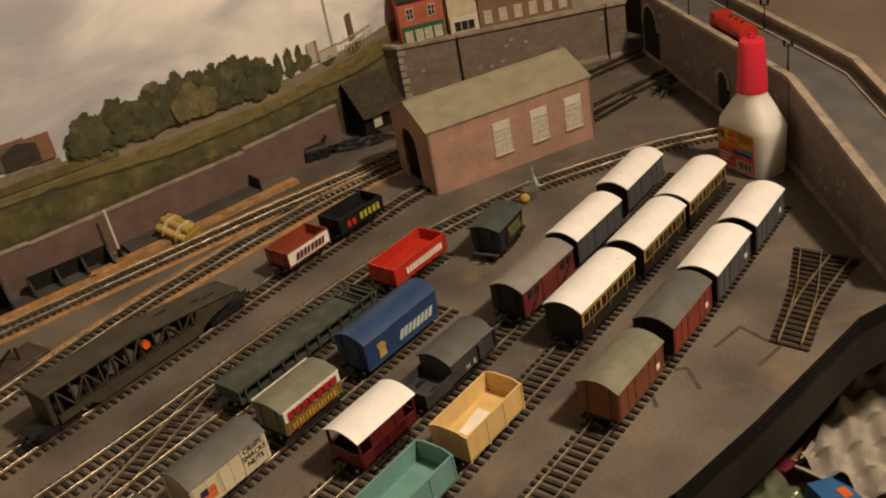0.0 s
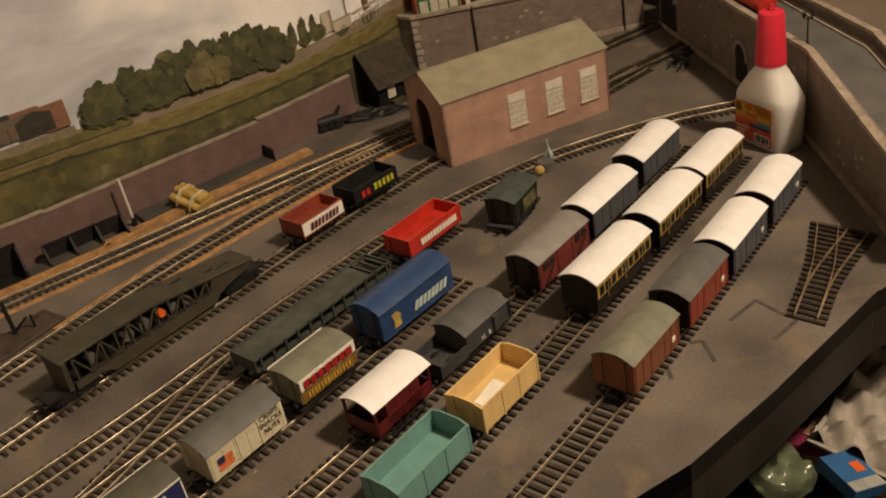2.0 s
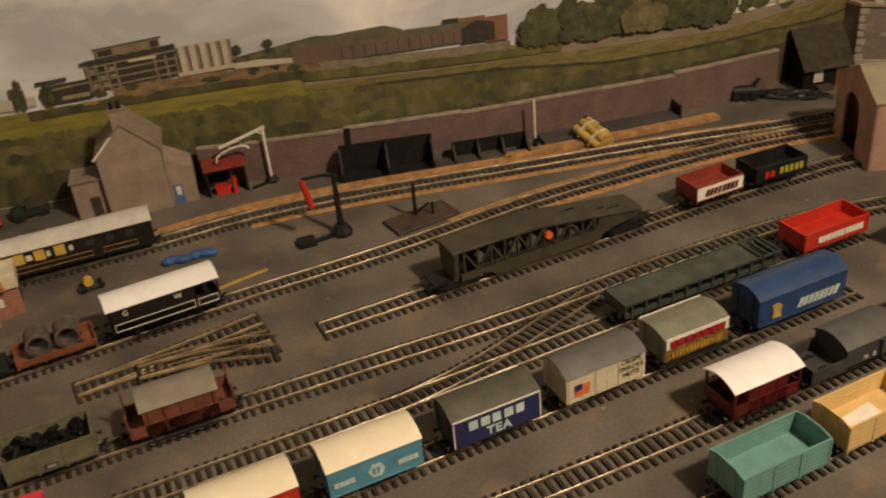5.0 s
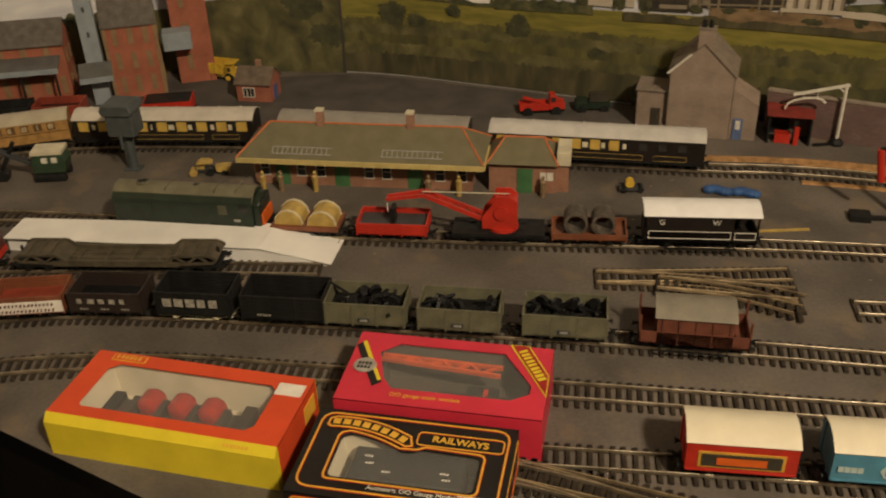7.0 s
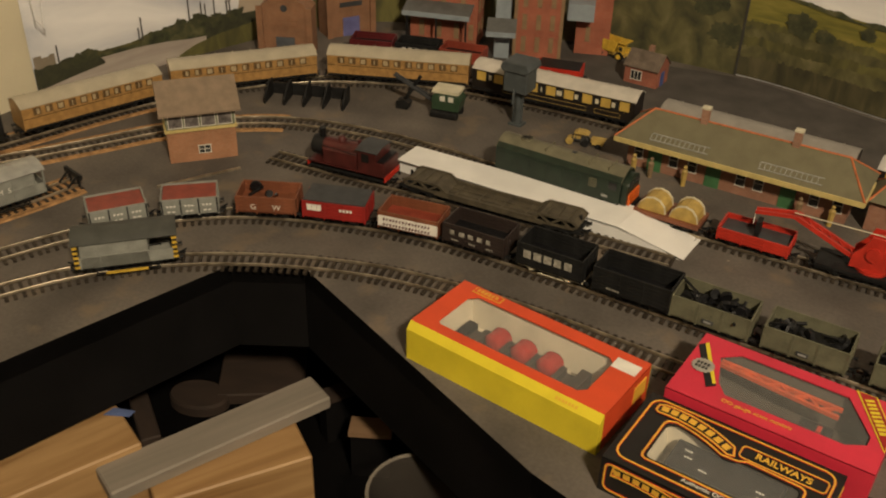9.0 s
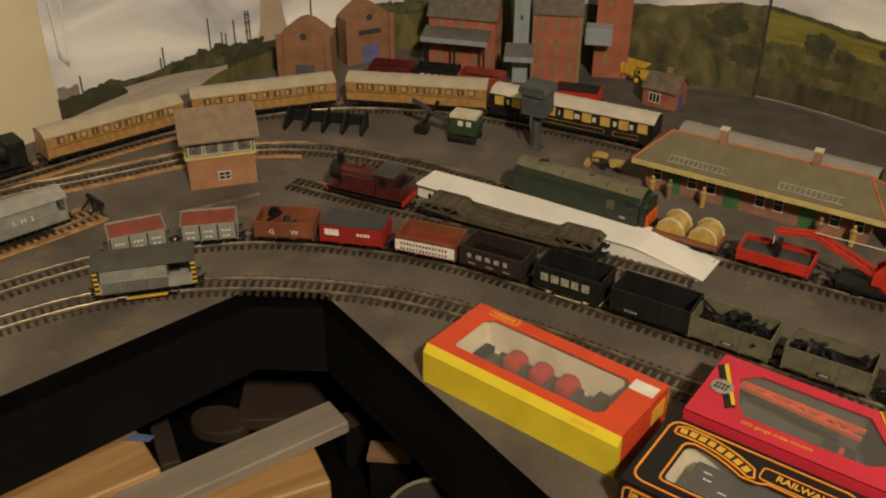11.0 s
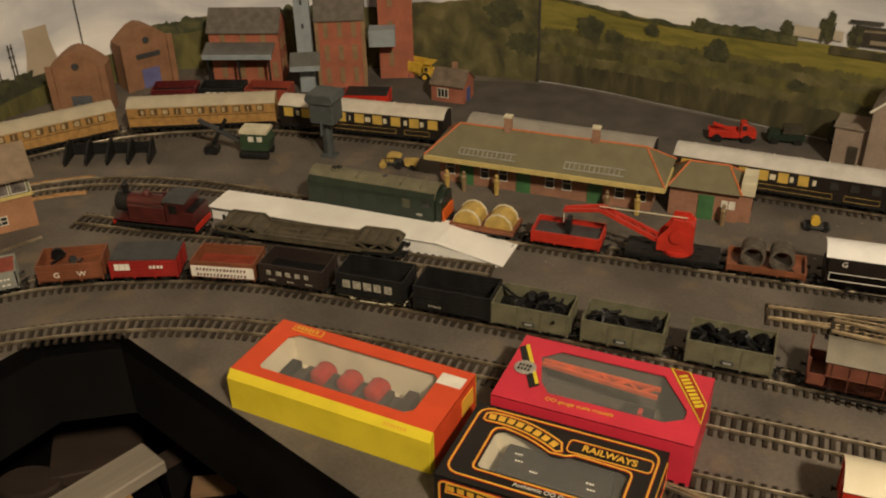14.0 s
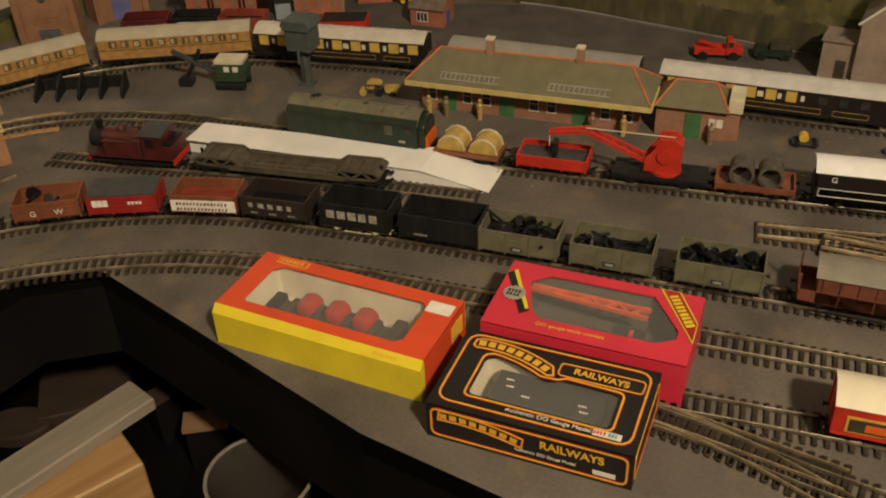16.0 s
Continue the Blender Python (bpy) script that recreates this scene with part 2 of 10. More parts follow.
M_RED = mat("bright_red", (0.47, 0.030, 0.016), 0.38, 0.1, 70.0, 0.05)
M_TEAL = mat("teal_plastic", (0.14, 0.295, 0.275), 0.4, 0.08, 70.0, 0.05)
M_CREAM = mat("cream_plastic", (0.66, 0.47, 0.20), 0.42, 0.08, 70.0, 0.05)
M_WHITEP = mat("white_print", (0.78, 0.75, 0.68), 0.5, 0.06, 80.0, 0.03)
M_IVORY = mat("ivory_plastic", (0.60, 0.55, 0.40), 0.45, 0.08, 80.0, 0.05)
M_BLUE = mat("blue_plastic", (0.022, 0.055, 0.15), 0.42, 0.12, 80.0, 0.05)
M_NAVY = mat("navy_print", (0.018, 0.022, 0.10), 0.45, 0.1, 80.0, 0.03)
M_SKYBLUE = mat("sky_blue_print", (0.085, 0.255, 0.37), 0.45, 0.1, 80.0, 0.03)
M_GREYW = mat("wagon_grey", (0.10, 0.10, 0.095), 0.55, 0.15, 80.0, 0.1)
M_DKGREY = mat("dark_grey", (0.045, 0.047, 0.05), 0.55, 0.15, 80.0, 0.1)
M_BLUEGREY = mat("blue_grey", (0.085, 0.092, 0.105), 0.5, 0.12, 80.0, 0.1)
M_KHAKI = mat("khaki_grey", (0.14, 0.135, 0.085), 0.6, 0.15, 80.0, 0.1)
M_OLIVE = mat("olive_drab", (0.047, 0.040, 0.026), 0.65, 0.18, 60.0, 0.1)
M_SLATE = mat("bolster_green_grey", (0.045, 0.055, 0.048), 0.6, 0.18, 60.0, 0.1)
M_MUSTARD = mat("mustard_print", (0.23, 0.135, 0.025), 0.5, 0.25, 300.0, 0.03)
M_UMBER = mat("umber_black", (0.018, 0.014, 0.012), 0.4, 0.15, 80.0, 0.05, spec=0.3)
M_PULLCREAM = mat("coach_cream", (0.55, 0.37, 0.08), 0.42, 0.1, 80.0, 0.03)
M_TEAK = mat("coach_teak", (0.38, 0.215, 0.070), 0.42, 0.14, 160.0, 0.03)
M_GLASS = mat("dark_window", (0.03, 0.03, 0.03), 0.1, 0.1, 80.0, 0.0)
M_CURTAIN = mat("pale_window", (0.62, 0.57, 0.42), 0.5, 0.1, 200.0, 0.0)
M_COAL = mat("coal_black", (0.010, 0.010, 0.011), 0.4, 0.3, 300.0, 0.5, spec=0.3)
M_YELLOW = mat("yellow_plastic", (0.62, 0.40, 0.045), 0.5, 0.12, 80.0, 0.05)
M_TAN = mat("tan_plastic", (0.46, 0.32, 0.085), 0.55, 0.15, 90.0, 0.1)
M_GREENLOCO = mat("loco_green", (0.015, 0.027, 0.017), 0.4, 0.15, 80.0, 0.05)
M_GREENROOF = mat("loco_roof", (0.150, 0.138, 0.088), 0.55, 0.12, 80.0, 0.05)
M_ORANGE = mat("orange_end", (0.70, 0.13, 0.015), 0.45, 0.1, 80.0, 0.05)
M_CARD = mat("white_card", (0.80, 0.79, 0.76), 0.7, 0.04, 30.0, 0.05)
M_PLYGREY = mat("grey_board", (0.060, 0.055, 0.050), 0.8, 0.15, 20.0, 0.2)

RAIL = 0.005  # height of the rail tops

# ---- the room ----
def slab(name, x0, x1, y0, y1, z0, z1, material, label, category="wall"):
    return solid(name, one(box, x0, x1, y0, y1, z0, z1), material, Matrix(), label, category, kind="structure")


M_WALLPAINT = mat("room_paint", (0.42, 0.37, 0.30), 0.85, 0.08, 4.0, 0.1)
M_CEIL = mat("ceiling_paint", (0.72, 0.70, 0.66), 0.9, 0.05, 4.0, 0.1)
M_CARPET = mat("dark_floor", (0.035, 0.03, 0.027), 0.95, 0.3, 15.0, 0.6)
M_BROWNWALL = mat("brown_wall", (0.155, 0.118, 0.092), 0.85, 0.12, 8.0, 0.1)
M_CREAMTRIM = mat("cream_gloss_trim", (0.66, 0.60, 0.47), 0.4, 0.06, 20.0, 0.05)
slab("floor", -1.5, 2.2, -2.4, 1.1, -0.92, -0.90, M_CARPET, "dark floor under the railway table", "floor")
slab("ceiling", -1.5, 2.2, -2.4, 1.1, 1.50, 1.54, M_CEIL, "plain white ceiling of the room", "ceiling")
slab("wall_north", -1.4, 2.2, 1.0, 1.1, -0.90, 1.50, M_WALLPAINT, "plain painted room wall behind the backscene")
slab("wall_south", -1.4, 2.2, -2.4, -2.3, -0.90, 1.50, M_WALLPAINT, "plain painted room wall")
slab("wall_west", -1.5, -1.4, -2.4, 1.1, -0.90, 1.50, M_WALLPAINT, "plain painted room wall")
slab("wall_east", 2.1, 2.2, -2.3, 1.0, -0.90, 1.50, M_BROWNWALL, "brown room wall beyond the model town")

# ---- baseboard with its operating well ----
OUTLINE = [(-0.72, -1.10), (-0.53, -0.75), (-0.41, -0.333), (-0.355, -0.128), (-0.300, -0.096), (-0.022, -0.205), (0.60, -0.3515), (0.712, -0.392), (0.80, -0.4085), (0.945, -0.4285), (1.02, -0.462), (1.30, -0.56), (1.80, -0.72), (1.80, 0.75), (-1.00, 0.75), (-1.00, -1.10)]
bm = bmesh.new()
prism(bm, OUTLINE, -0.018, 0.0, "z")
board = solid("ground", bm, M_BOARD, Matrix(), "grey-brown painted railway baseboard with worn patches", "baseboard", kind="structure")
board.data.materials.append(M_FASCIA)
board.data.materials.append(M_FASCIA2)
for face in board.data.polygons:
    if abs(face.normal.z) < 0.5:
        face.material_index = 1 if face.center.x < 0.67 else 2


def fascia(a, b, depth, material, label, out=0.006):
    d = (Vector(b) - Vector(a)).normalized()
    nrm = Vector((d.y, -d.x)) * out
    bm = bmesh.new()
    prism(bm, [a, (a[0] + nrm.x, a[1] + nrm.y), (b[0] + nrm.x, b[1] + nrm.y), b][::-1], -depth, -0.0015, "z")
    solid("trim", bm, material, Matrix(), label, "fascia", kind="structure")


for i in range(0, 4):
    fascia(OUTLINE[i], OUTLINE[i + 1], 0.088, M_FASCIA, "matt black fascia board of the operating well", -0.008)
fascia(OUTLINE[4], OUTLINE[5], 0.088, M_FASCIA, "matt black fascia board of the operating well", -0.008)
fascia(OUTLINE[5], OUTLINE[6], 0.088, M_FASCIA, "matt black fascia board of the operating well", -0.008)
fascia(OUTLINE[6], OUTLINE[7], 0.075, M_FASCIA, "matt black fascia board of the operating well", -0.008)
for i in range(7, 11):
    fascia(OUTLINE[i], OUTLINE[i + 1], 0.058, M_FASCIA2, "scuffed dark grey fascia board of the baseboard", -0.008)

# ---- tracks ----
SLEEPER = mesh_of("sleeper", one(box, -0.0015, 0.0015, -0.0150, 0.0150, 0.0, 0.0021), M_SLEEPER)


# web and rounded head of a rail: offset in metres, share of the height
RAILSHAPE = [(-0.0004, 0.0), (0.0004, 0.0)] + [(0.00055 * math.cos(math.pi * i / 6), 0.80 + 0.20 * math.sin(math.pi * i / 6)) for i in range(7)]


def rail(line, off, parent, z0=0.0021, z1=RAIL, material=None):
    bm = bmesh.new()
    prev = None
    for x, y, h in line:
        nx, ny = -math.sin(h), math.cos(h)
        ring = [bm.verts.new((x + nx * (off + o), y + ny * (off + o), z0 + (z1 - z0) * u)) for o, u in RAILSHAPE]
        if prev:
            for i in range(len(ring)):
                j = (i + 1) % len(ring)
                bm.faces.new((prev[i], prev[j], ring[j], ring[i]))
        else:
            bm.faces.new(ring[::-1])
        prev = ring
    bm.faces.new(prev)
    return part("rail", bm, material or M_RAIL, parent, smooth=True)


def ribbon(line, w0, w1, z0, z1, material, m_name, label, category):
    bm = bmesh.new()
    prev = None
    for x, y, h in line:
        nx, ny = -math.sin(h), math.cos(h)
        ring = [bm.verts.new((x + nx * o, y + ny * o, z)) for o, z in ((w0, z0), (w1, z0), (w1 - 0.001, z1), (w0 + 0.001, z1))]
        if prev:
            for i in range(4):
                j = (i + 1) % 4
                bm.faces.new((prev[i], prev[j], ring[j], ring[i]))
        else:
            bm.faces.new(ring[::-1])
        prev = ring
    bm.faces.new(prev)
    return solid(m_name, bm, material, Matrix(), label, category)


LINES = {
    "outer": [(-0.765, -0.42), (-0.738, -0.20), (-0.704, -0.066), (-0.684, 0.010), (-0.657, 0.085), (-0.610, 0.165), (-0.542, 0.238), (-0.458, 0.288), (-0.372, 0.314), (-0.25, 0.329), (-0.10, 0.330), (0.10, 0.322), (0.30, 0.312), (0.386, 0.312), (0.465, 0.304), (0.556, 0.285), (0.676, 0.254), (0.797, 0.224), (0.888, 0.200), (1.008, 0.165), (1.12, 0.140), (1.22, 0.126)],
    "goods": [(-0.72, -0.26), (-0.682, -0.129), (-0.655, -0.080), (-0.628, -0.030), (-0.595, 0.030), (-0.540, 0.094), (-0.481, 0.130), (-0.403, 0.150), (-0.317, 0.156), (-0.20, 0.152), (0.00, 0.150), (0.20, 0.156), (0.36, 0.162), (0.50, 0.162), (0.667, 0.172), (0.762, 0.170), (0.854, 0.164), (0.95, 0.152), (1.05, 0.128), (1.12, 0.118)],
    "shed": [(0.408, 0.071), (0.55, 0.071), (0.70, 0.070), (0.82, 0.071), (0.919, 0.066), (0.99, 0.060), (1.08, 0.030), (1.16, -0.008), (1.30, -0.03)],
    "main": [(-0.575, -0.42), (-0.56, -0.34), (-0.538, -0.26), (-0.512, -0.195), (-0.482, -0.140), (-0.446, -0.096), (-0.400, -0.058), (-0.345, -0.030), (-0.285, -0.008), (-0.22, 0.006), (-0.15, 0.011), (-0.06, 0.013), (0.10, 0.013), (0.25, 0.011), (0.40, 0.005), (0.55, -0.002), (0.70, 0.000), (0.83, -0.004), (0.90, -0.014), (0.97, -0.032), (1.043, -0.058), (1.109, -0.094), (1.18, -0.142), (1.24, -0.20)],
    "inner": [(-0.54, -0.42), (-0.520, -0.36), (-0.484, -0.272), (-0.452, -0.214), (-0.407, -0.162), (-0.350, -0.120), (-0.284, -0.086), (-0.216, -0.064), (-0.12, -0.052), (-0.01, -0.052), (0.20, -0.053), (0.40, -0.055), (0.60, -0.053), (0.75, -0.050), (0.90, -0.050)],
    "van_siding": [(0.10, -0.122), (0.30, -0.119), (0.45, -0.117), (0.60, -0.117), (0.82, -0.117)],
    "brake_siding": [(0.145, -0.137), (0.19, -0.147), (0.27, -0.168), (0.36, -0.182), (0.46, -0.187), (0.60, -0.190), (0.78, -0.188), (0.92, -0.184), (1.02, -0.178), (1.12, -0.170)],
    "coach_siding": [(0.30, -0.262), (0.45, -0.258), (0.66, -0.252), (0.80, -0.248), (0.95, -0.243), (1.12, -0.237)],
    "front_siding": [(0.52, -0.322), (0.68, -0.321), (0.80, -0.319), (0.92, -0.314), (1.09, -0.304)],
    "ramp_siding": [(-0.455, 0.050), (-0.38, 0.058), (-0.28, 0.070), (-0.17, 0.079), (-0.03, 0.088)],
    "short_siding": [(-0.635, -0.34), (-0.605, -0.22), (-0.588, -0.155), (-0.578, -0.105)],
    "cross": [(0.425, -0.056), (0.480, -0.049), (0.535, -0.036), (0.585, -0.021), (0.635, -0.006)],
    "far_siding": [(1.16, 0.020), (1.30, -0.020), (1.40, -0.045)],
    "tunnel": [(1.20, 0.09), (1.32, 0.068), (1.44, 0.035), (1.55, -0.01)],
}
PATHS = {k: spline(v, 0.0073) for k, v in LINES.items()}


def track(key, label, rails_only=False):
    line = PATHS[key]
    t = thing("track", Matrix(), label, "track", "model railway tracks")
    for off in (-0.0083, 0.0083):
        rail(line, off, t)
    if not rails_only:
        for i, (x, y, h) in enumerate(line):
            ob = new("sleeper", SLEEPER)
            ob.parent = t
            ob.matrix_basis = Matrix.Translation((x, y, 0)) @ Euler((0, 0, h + 0.02 * math.sin(i * 2.3))).to_matrix().to_4x4()
    return t


for key, label in (("outer", "long model track with brass-tinted rails on dark sleepers"), ("goods", "curved model track for the goods train"), ("shed", "straight model track leading into the engine shed"),
                   ("main", "long curved model track with worn silver rails"), ("inner", "inner curved model track with dark sleepers"), ("van_siding", "straight model siding holding vans"),
                   ("brake_siding", "model siding with a turnout at one end"), ("coach_siding", "straight model siding holding small coaches"), ("front_siding", "model siding beside the front edge of the board"),
                   ("ramp_siding", "short model siding beside the white card ramp"), ("short_siding", "short model siding on a cork strip"), ("far_siding", "short model siding behind the shed"), ("tunnel", "model track running into a tunnel mouth")):
    track(key, label)
track("cross", "turnout rails crossing between two model tracks")

# ---- running gear shared by the wagons ----
def wheel_mesh(r):
    bm = bmesh.new()
    rod(bm, (0, -0.0012, 0), (0, 0.0012, 0), r, n=16)
    rod(bm, (0, 0.0012, 0), (0, 0.0018, 0), r + 0.0006, n=16)
    return mesh_of("wheel", bm, M_WHEEL)


WHEEL = wheel_mesh(0.0060)
SMALLWHEEL = wheel_mesh(0.0048)


def buffer_mesh():
    bm = bmesh.new()
    rod(bm, (0, 0, 0), (0.0034, 0, 0), 0.0011, n=8)
    rod(bm, (0.0034, 0, 0), (0.0042, 0, 0), 0.0021, n=10)
    return mesh_of("buffer", bm, M_BLACK)


def coupling_mesh():
    bm = bmesh.new()
    box(bm, -0.002, 0.0055, -0.0012, 0.0012, -0.0006, 0.0006)
    box(bm, 0.0050, 0.0060, -0.0042, 0.0042, -0.0008, 0.0008)
    beam(bm, (0.0020, 0, 0.0006), (0.0078, 0, 0.0034), 0.0014, 0.0008)
    return mesh_of("coupling", bm, M_BLACK)


BUFFER, COUPLING = buffer_mesh(), coupling_mesh()


def gear(t, L, wb=None, z=0.0085, material=None, axles=None, r=0.0060, wheel=None):
    wb = wb or L * 0.56
    bm = bmesh.new()
    box(bm, -L / 2, L / 2, -0.0130, 0.0130, z - 0.0030, z - 0.0002)
    for x in axles or (-wb / 2, wb / 2):
        for s in (-1, 1):
            prism(bm, [(x - 0.0050, z - 0.0028), (x - 0.0022, r - 0.0022), (x + 0.0022, r - 0.0022), (x + 0.0050, z - 0.0028)], s * 0.0121 - 0.0009, s * 0.0121 + 0.0009, "y")
            box(bm, x - 0.0016, x + 0.0016, s * 0.0135 - 0.0012, s * 0.0135 + 0.0012, r - 0.0014, r + 0.0014)
    for s in (-1, 1):
        beam(bm, (-wb / 2 + 0.006, s * 0.0125, z - 0.006), (wb / 2 - 0.004, s * 0.0125, z - 0.0055), 0.0008, 0.0008)
    part("underframe", bm, material or M_BLACK, t)
    for x in axles or (-wb / 2, wb / 2):
        for s in (-1, 1):
            part("wheel", wheel or WHEEL, None, t, m=pose(x, s * 0.0082, r, 0, 0, 0 if s < 0 else 180))
    for e in (-1, 1):
        for s in (-1, 1):
            part("buffer", BUFFER, None, t, m=pose(e * L / 2, s * 0.0112, z - 0.0016, 0, 0, 0 if e > 0 else 180))
        part("coupling", COUPLING, None, t, m=pose(e * L / 2, 0, z - 0.0045, 0, 0, 0 if e > 0 else 180))


def bogie(t, x, wb, material, r=0.0048, wheel=None, n=2):
    """A bogie at x under a long vehicle: side frames, axle boxes and wheels."""
    bm = bmesh.new()
    h = wb / 2 + 0.006
    for s in (-1, 1):
        prism(bm, [(x - h, 0.0050), (x - h * 0.5, 0.0032), (x + h * 0.5, 0.0032), (x + h, 0.0050), (x + h, 0.0068), (x + h * 0.45, 0.0086), (x - h * 0.45, 0.0086), (x - h, 0.0068)], s * 0.0122 - 0.0009, s * 0.0122 + 0.0009, "y")
        for k in range(n):
            u = x - wb / 2 + wb * k / (n - 1)
            box(bm, u - 0.0017, u + 0.0017, s * 0.0137 - 0.0010, s * 0.0137 + 0.0010, r - 0.0016, r + 0.0018)
    box(bm, x - 0.0040, x + 0.0040, -0.0120, 0.0120, 0.0060, 0.0105)
    part("bogie_frame", bm, material, t)
    for k in range(n):
        for s in (-1, 1):
            part("wheel", wheel or SMALLWHEEL, None, t, m=pose(x - wb / 2 + wb * k / (n - 1), s * 0.0082, r, 0, 0, 0 if s < 0 else 180))


def arc(W, z, rise, n=10):
    return [(W / 2 - W * i / n, z + rise * (1 - (2 * i / n - 1) ** 2)) for i in range(n + 1)]


def roof_shell(bm, L, W, z, rise, thick=0.0009, n=12):
    out = arc(W, z, rise, n)
    inn = [(y * 0.97, zz - thick) for y, zz in out][::-1]
    prism(bm, out + inn, -L / 2, L / 2)


def stand(x, y, deg, z=RAIL):
    return pose(x, y, z, 0, 0, deg)


def van(name, at, L, H, body, roofm, label, category="wagon", group="goods wagons", rise=0.0062, W=0.0325, z0=0.0085, framing="planks", end=None, under=None, vents=True):
    t = thing(name, stand(*at), label, category, group)
    gear(t, L, z=z0, material=under)
    z1 = z0 + H
    bm = bmesh.new()
    prism(bm, [(-W / 2, z0), (W / 2, z0)] + arc(W, z1, rise - 0.0010), -L / 2, L / 2)
    part("body", bm, body, t)
    for s in (-1, 1):
        bm = bmesh.new()
        prism(bm, [(-W / 2, z0), (W / 2, z0)] + arc(W, z1 - 0.0002, rise - 0.0014), s * L / 2, s * (L / 2 + 0.0005))
        part("end_wall", bm, end or body, t)
        for y in (-W * 0.28, W * 0.28):
            piece("end_post", (0.0012, 0.0018, H + rise * 0.4), end or body, t, (s * (L / 2 + 0.0008), y, z0))
    bm = bmesh.new()
    roof_shell(bm, L + 0.0022, W + 0.0022, z1 + 0.0003, rise)
    if vents:
        for x in (-L * 0.25, L * 0.25):
            rod(bm, (x, 0, z1 + rise - 0.0008), (x, 0, z1 + rise + 0.0007), 0.0011, n=8)
    part("roof", bm, roofm, t, smooth=True)
    for s in (-1, 1):
        y = s * W / 2
        if framing == "planks":
            for k in range(7):
                for g2 in (-1, 1):
                    piece("plank", (L * 0.355 - 0.0008, 0.0008, H / 7 - 0.0006), body, t, (g2 * L * 0.3225, y, z0 + H * k / 7 + 0.0003))
            for x in (-L * 0.47, -L * 0.31, -L * 0.16, L * 0.16, L * 0.31, L * 0.47):
                piece("rib", (0.0014, 0.0016, H), body, t, (x, y, z0))
        else:
            piece("sole_strip", (L, 0.0012, 0.0012), body, t, (0, y, z0))
    if framing == "planks":
        for s in (-1, 1):
            for g2 in (-1, 1):
                ob = piece("door", (L * 0.14 - 0.0003, 0.0014, H - 0.0018), body, t, (g2 * L * 0.07, s * W / 2, z0 + 0.0006))
                for zz in (0.25, 0.75):
                    piece("hinge", (0.002, 0.0006, 0.0008), body, ob, (g2 * L * 0.055, s * 0.0009, H * zz - 0.001))
    return t


PIECES = {}


def piece(name, size, material, parent, at):
    """A small bar standing on its place; alike bars share one mesh."""
    key = (name, material.name, *(round(v, 5) for v in size))
    if key not in PIECES:
        x, y, z = size
        PIECES[key] = mesh_of(name, one(box, -x / 2, x / 2, -y / 2, y / 2, 0, z), material)
    return part(name, PIECES[key], None, parent, m=Matrix.Translation(at))


def open_wagon(name, at, L, H, body, label, inside=None, W=0.0325, z0=0.0085, planks=4, group="goods wagons", shaped_ends=0.0, under=None, category="wagon", bracing=True):
    t = thing(name, stand(*at), label, category, group)
    gear(t, L, z=z0, material=under)
    z1, w = z0 + H, 0.0013
    part("floor", one(box, -L / 2, L / 2, -W / 2, W / 2, z0, z0 + 0.0012), body, t)
    step = H / planks
    for k in range(planks):
        a, h = z0 + k * step + 0.00015, step - 0.0003
        for s in (-1, 1):
            piece("side_plank", (L, w, h), body, t, (0, s * (W / 2 - w / 2), a))
            if not shaped_ends or k < planks - 1:
                piece("end_plank", (w, W - 2 * w, h), body, t, (s * (L / 2 - w / 2), 0, a))
    if shaped_ends:
        for s in (-1, 1):
            bm = bmesh.new()
            prism(bm, [(-W / 2 + w, z1 - step), (W / 2 - w, z1 - step), (W / 2 - w, z1), (W * 0.25, z1 + shaped_ends), (-W * 0.25, z1 + shaped_ends), (-W / 2 + w, z1)], s * (L / 2 - w / 2) - w / 2, s * (L / 2 - w / 2) + w / 2)
            part("end_top", bm, body, t)
    if bracing:
        for s in (-1, 1):
            for x in (-L * 0.485, -L * 0.15, L * 0.15, L * 0.485):
                piece("side_strap", (0.0016, 0.0010, H + 0.0006), body, t, (x, s * W / 2, z0 - 0.001))
            for y in (-W * 0.27, W * 0.27):
                piece("end_strap", (0.0012, 0.0018, H), body, t, (s * L / 2, y, z0))
    if inside:
        part("inner_lining", one(box, -L / 2 + w, L / 2 - w, -W / 2 + w, W / 2 - w, z0 + 0.0012, z0 + 0.0056), inside, t)
    return t


def plate(t, L, z0, z1, W, material, name="side_panel", both=True, x0=None, x1=None, proud=0.0006):
    for s in ((-1, 1) if both else (-1,)):
        a, b = (-L / 2 if x0 is None else x0), (L / 2 if x1 is None else x1)
        part(name, one(box, a, b, min(s * W / 2, s * (W / 2 + proud)), max(s * W / 2, s * (W / 2 + proud)), z0, z1), material, t)


def on_side(x, z, W=0.0325, proud=0.0009):
    return Matrix.Translation((x, -W / 2 - proud, z)) @ SIDE

# ---- vans on the van siding ----
YE = -0.117
M_FADED = mat("faded_white_paint", (0.34, 0.32, 0.27), 0.6, 0.25, 260.0, 0.05)
M_CRIMSON = mat("crimson_paint", (0.30, 0.020, 0.016), 0.42, 0.12, 80.0, 0.05)
M_INK = mat("black_ink", (0.012, 0.011, 0.011), 0.5, 0.1, 80.0, 0.0, spec=0.3)
M_GOLD = mat("gold_ink", (0.62, 0.36, 0.05), 0.45, 0.1, 80.0, 0.0)
M_INKRED = mat("dark_red_ink", (0.35, 0.015, 0.015), 0.5, 0.1, 80.0, 0.0)
M_PALEBLUE = mat("pale_print", (0.50, 0.62, 0.60), 0.5, 0.1, 80.0, 0.0)

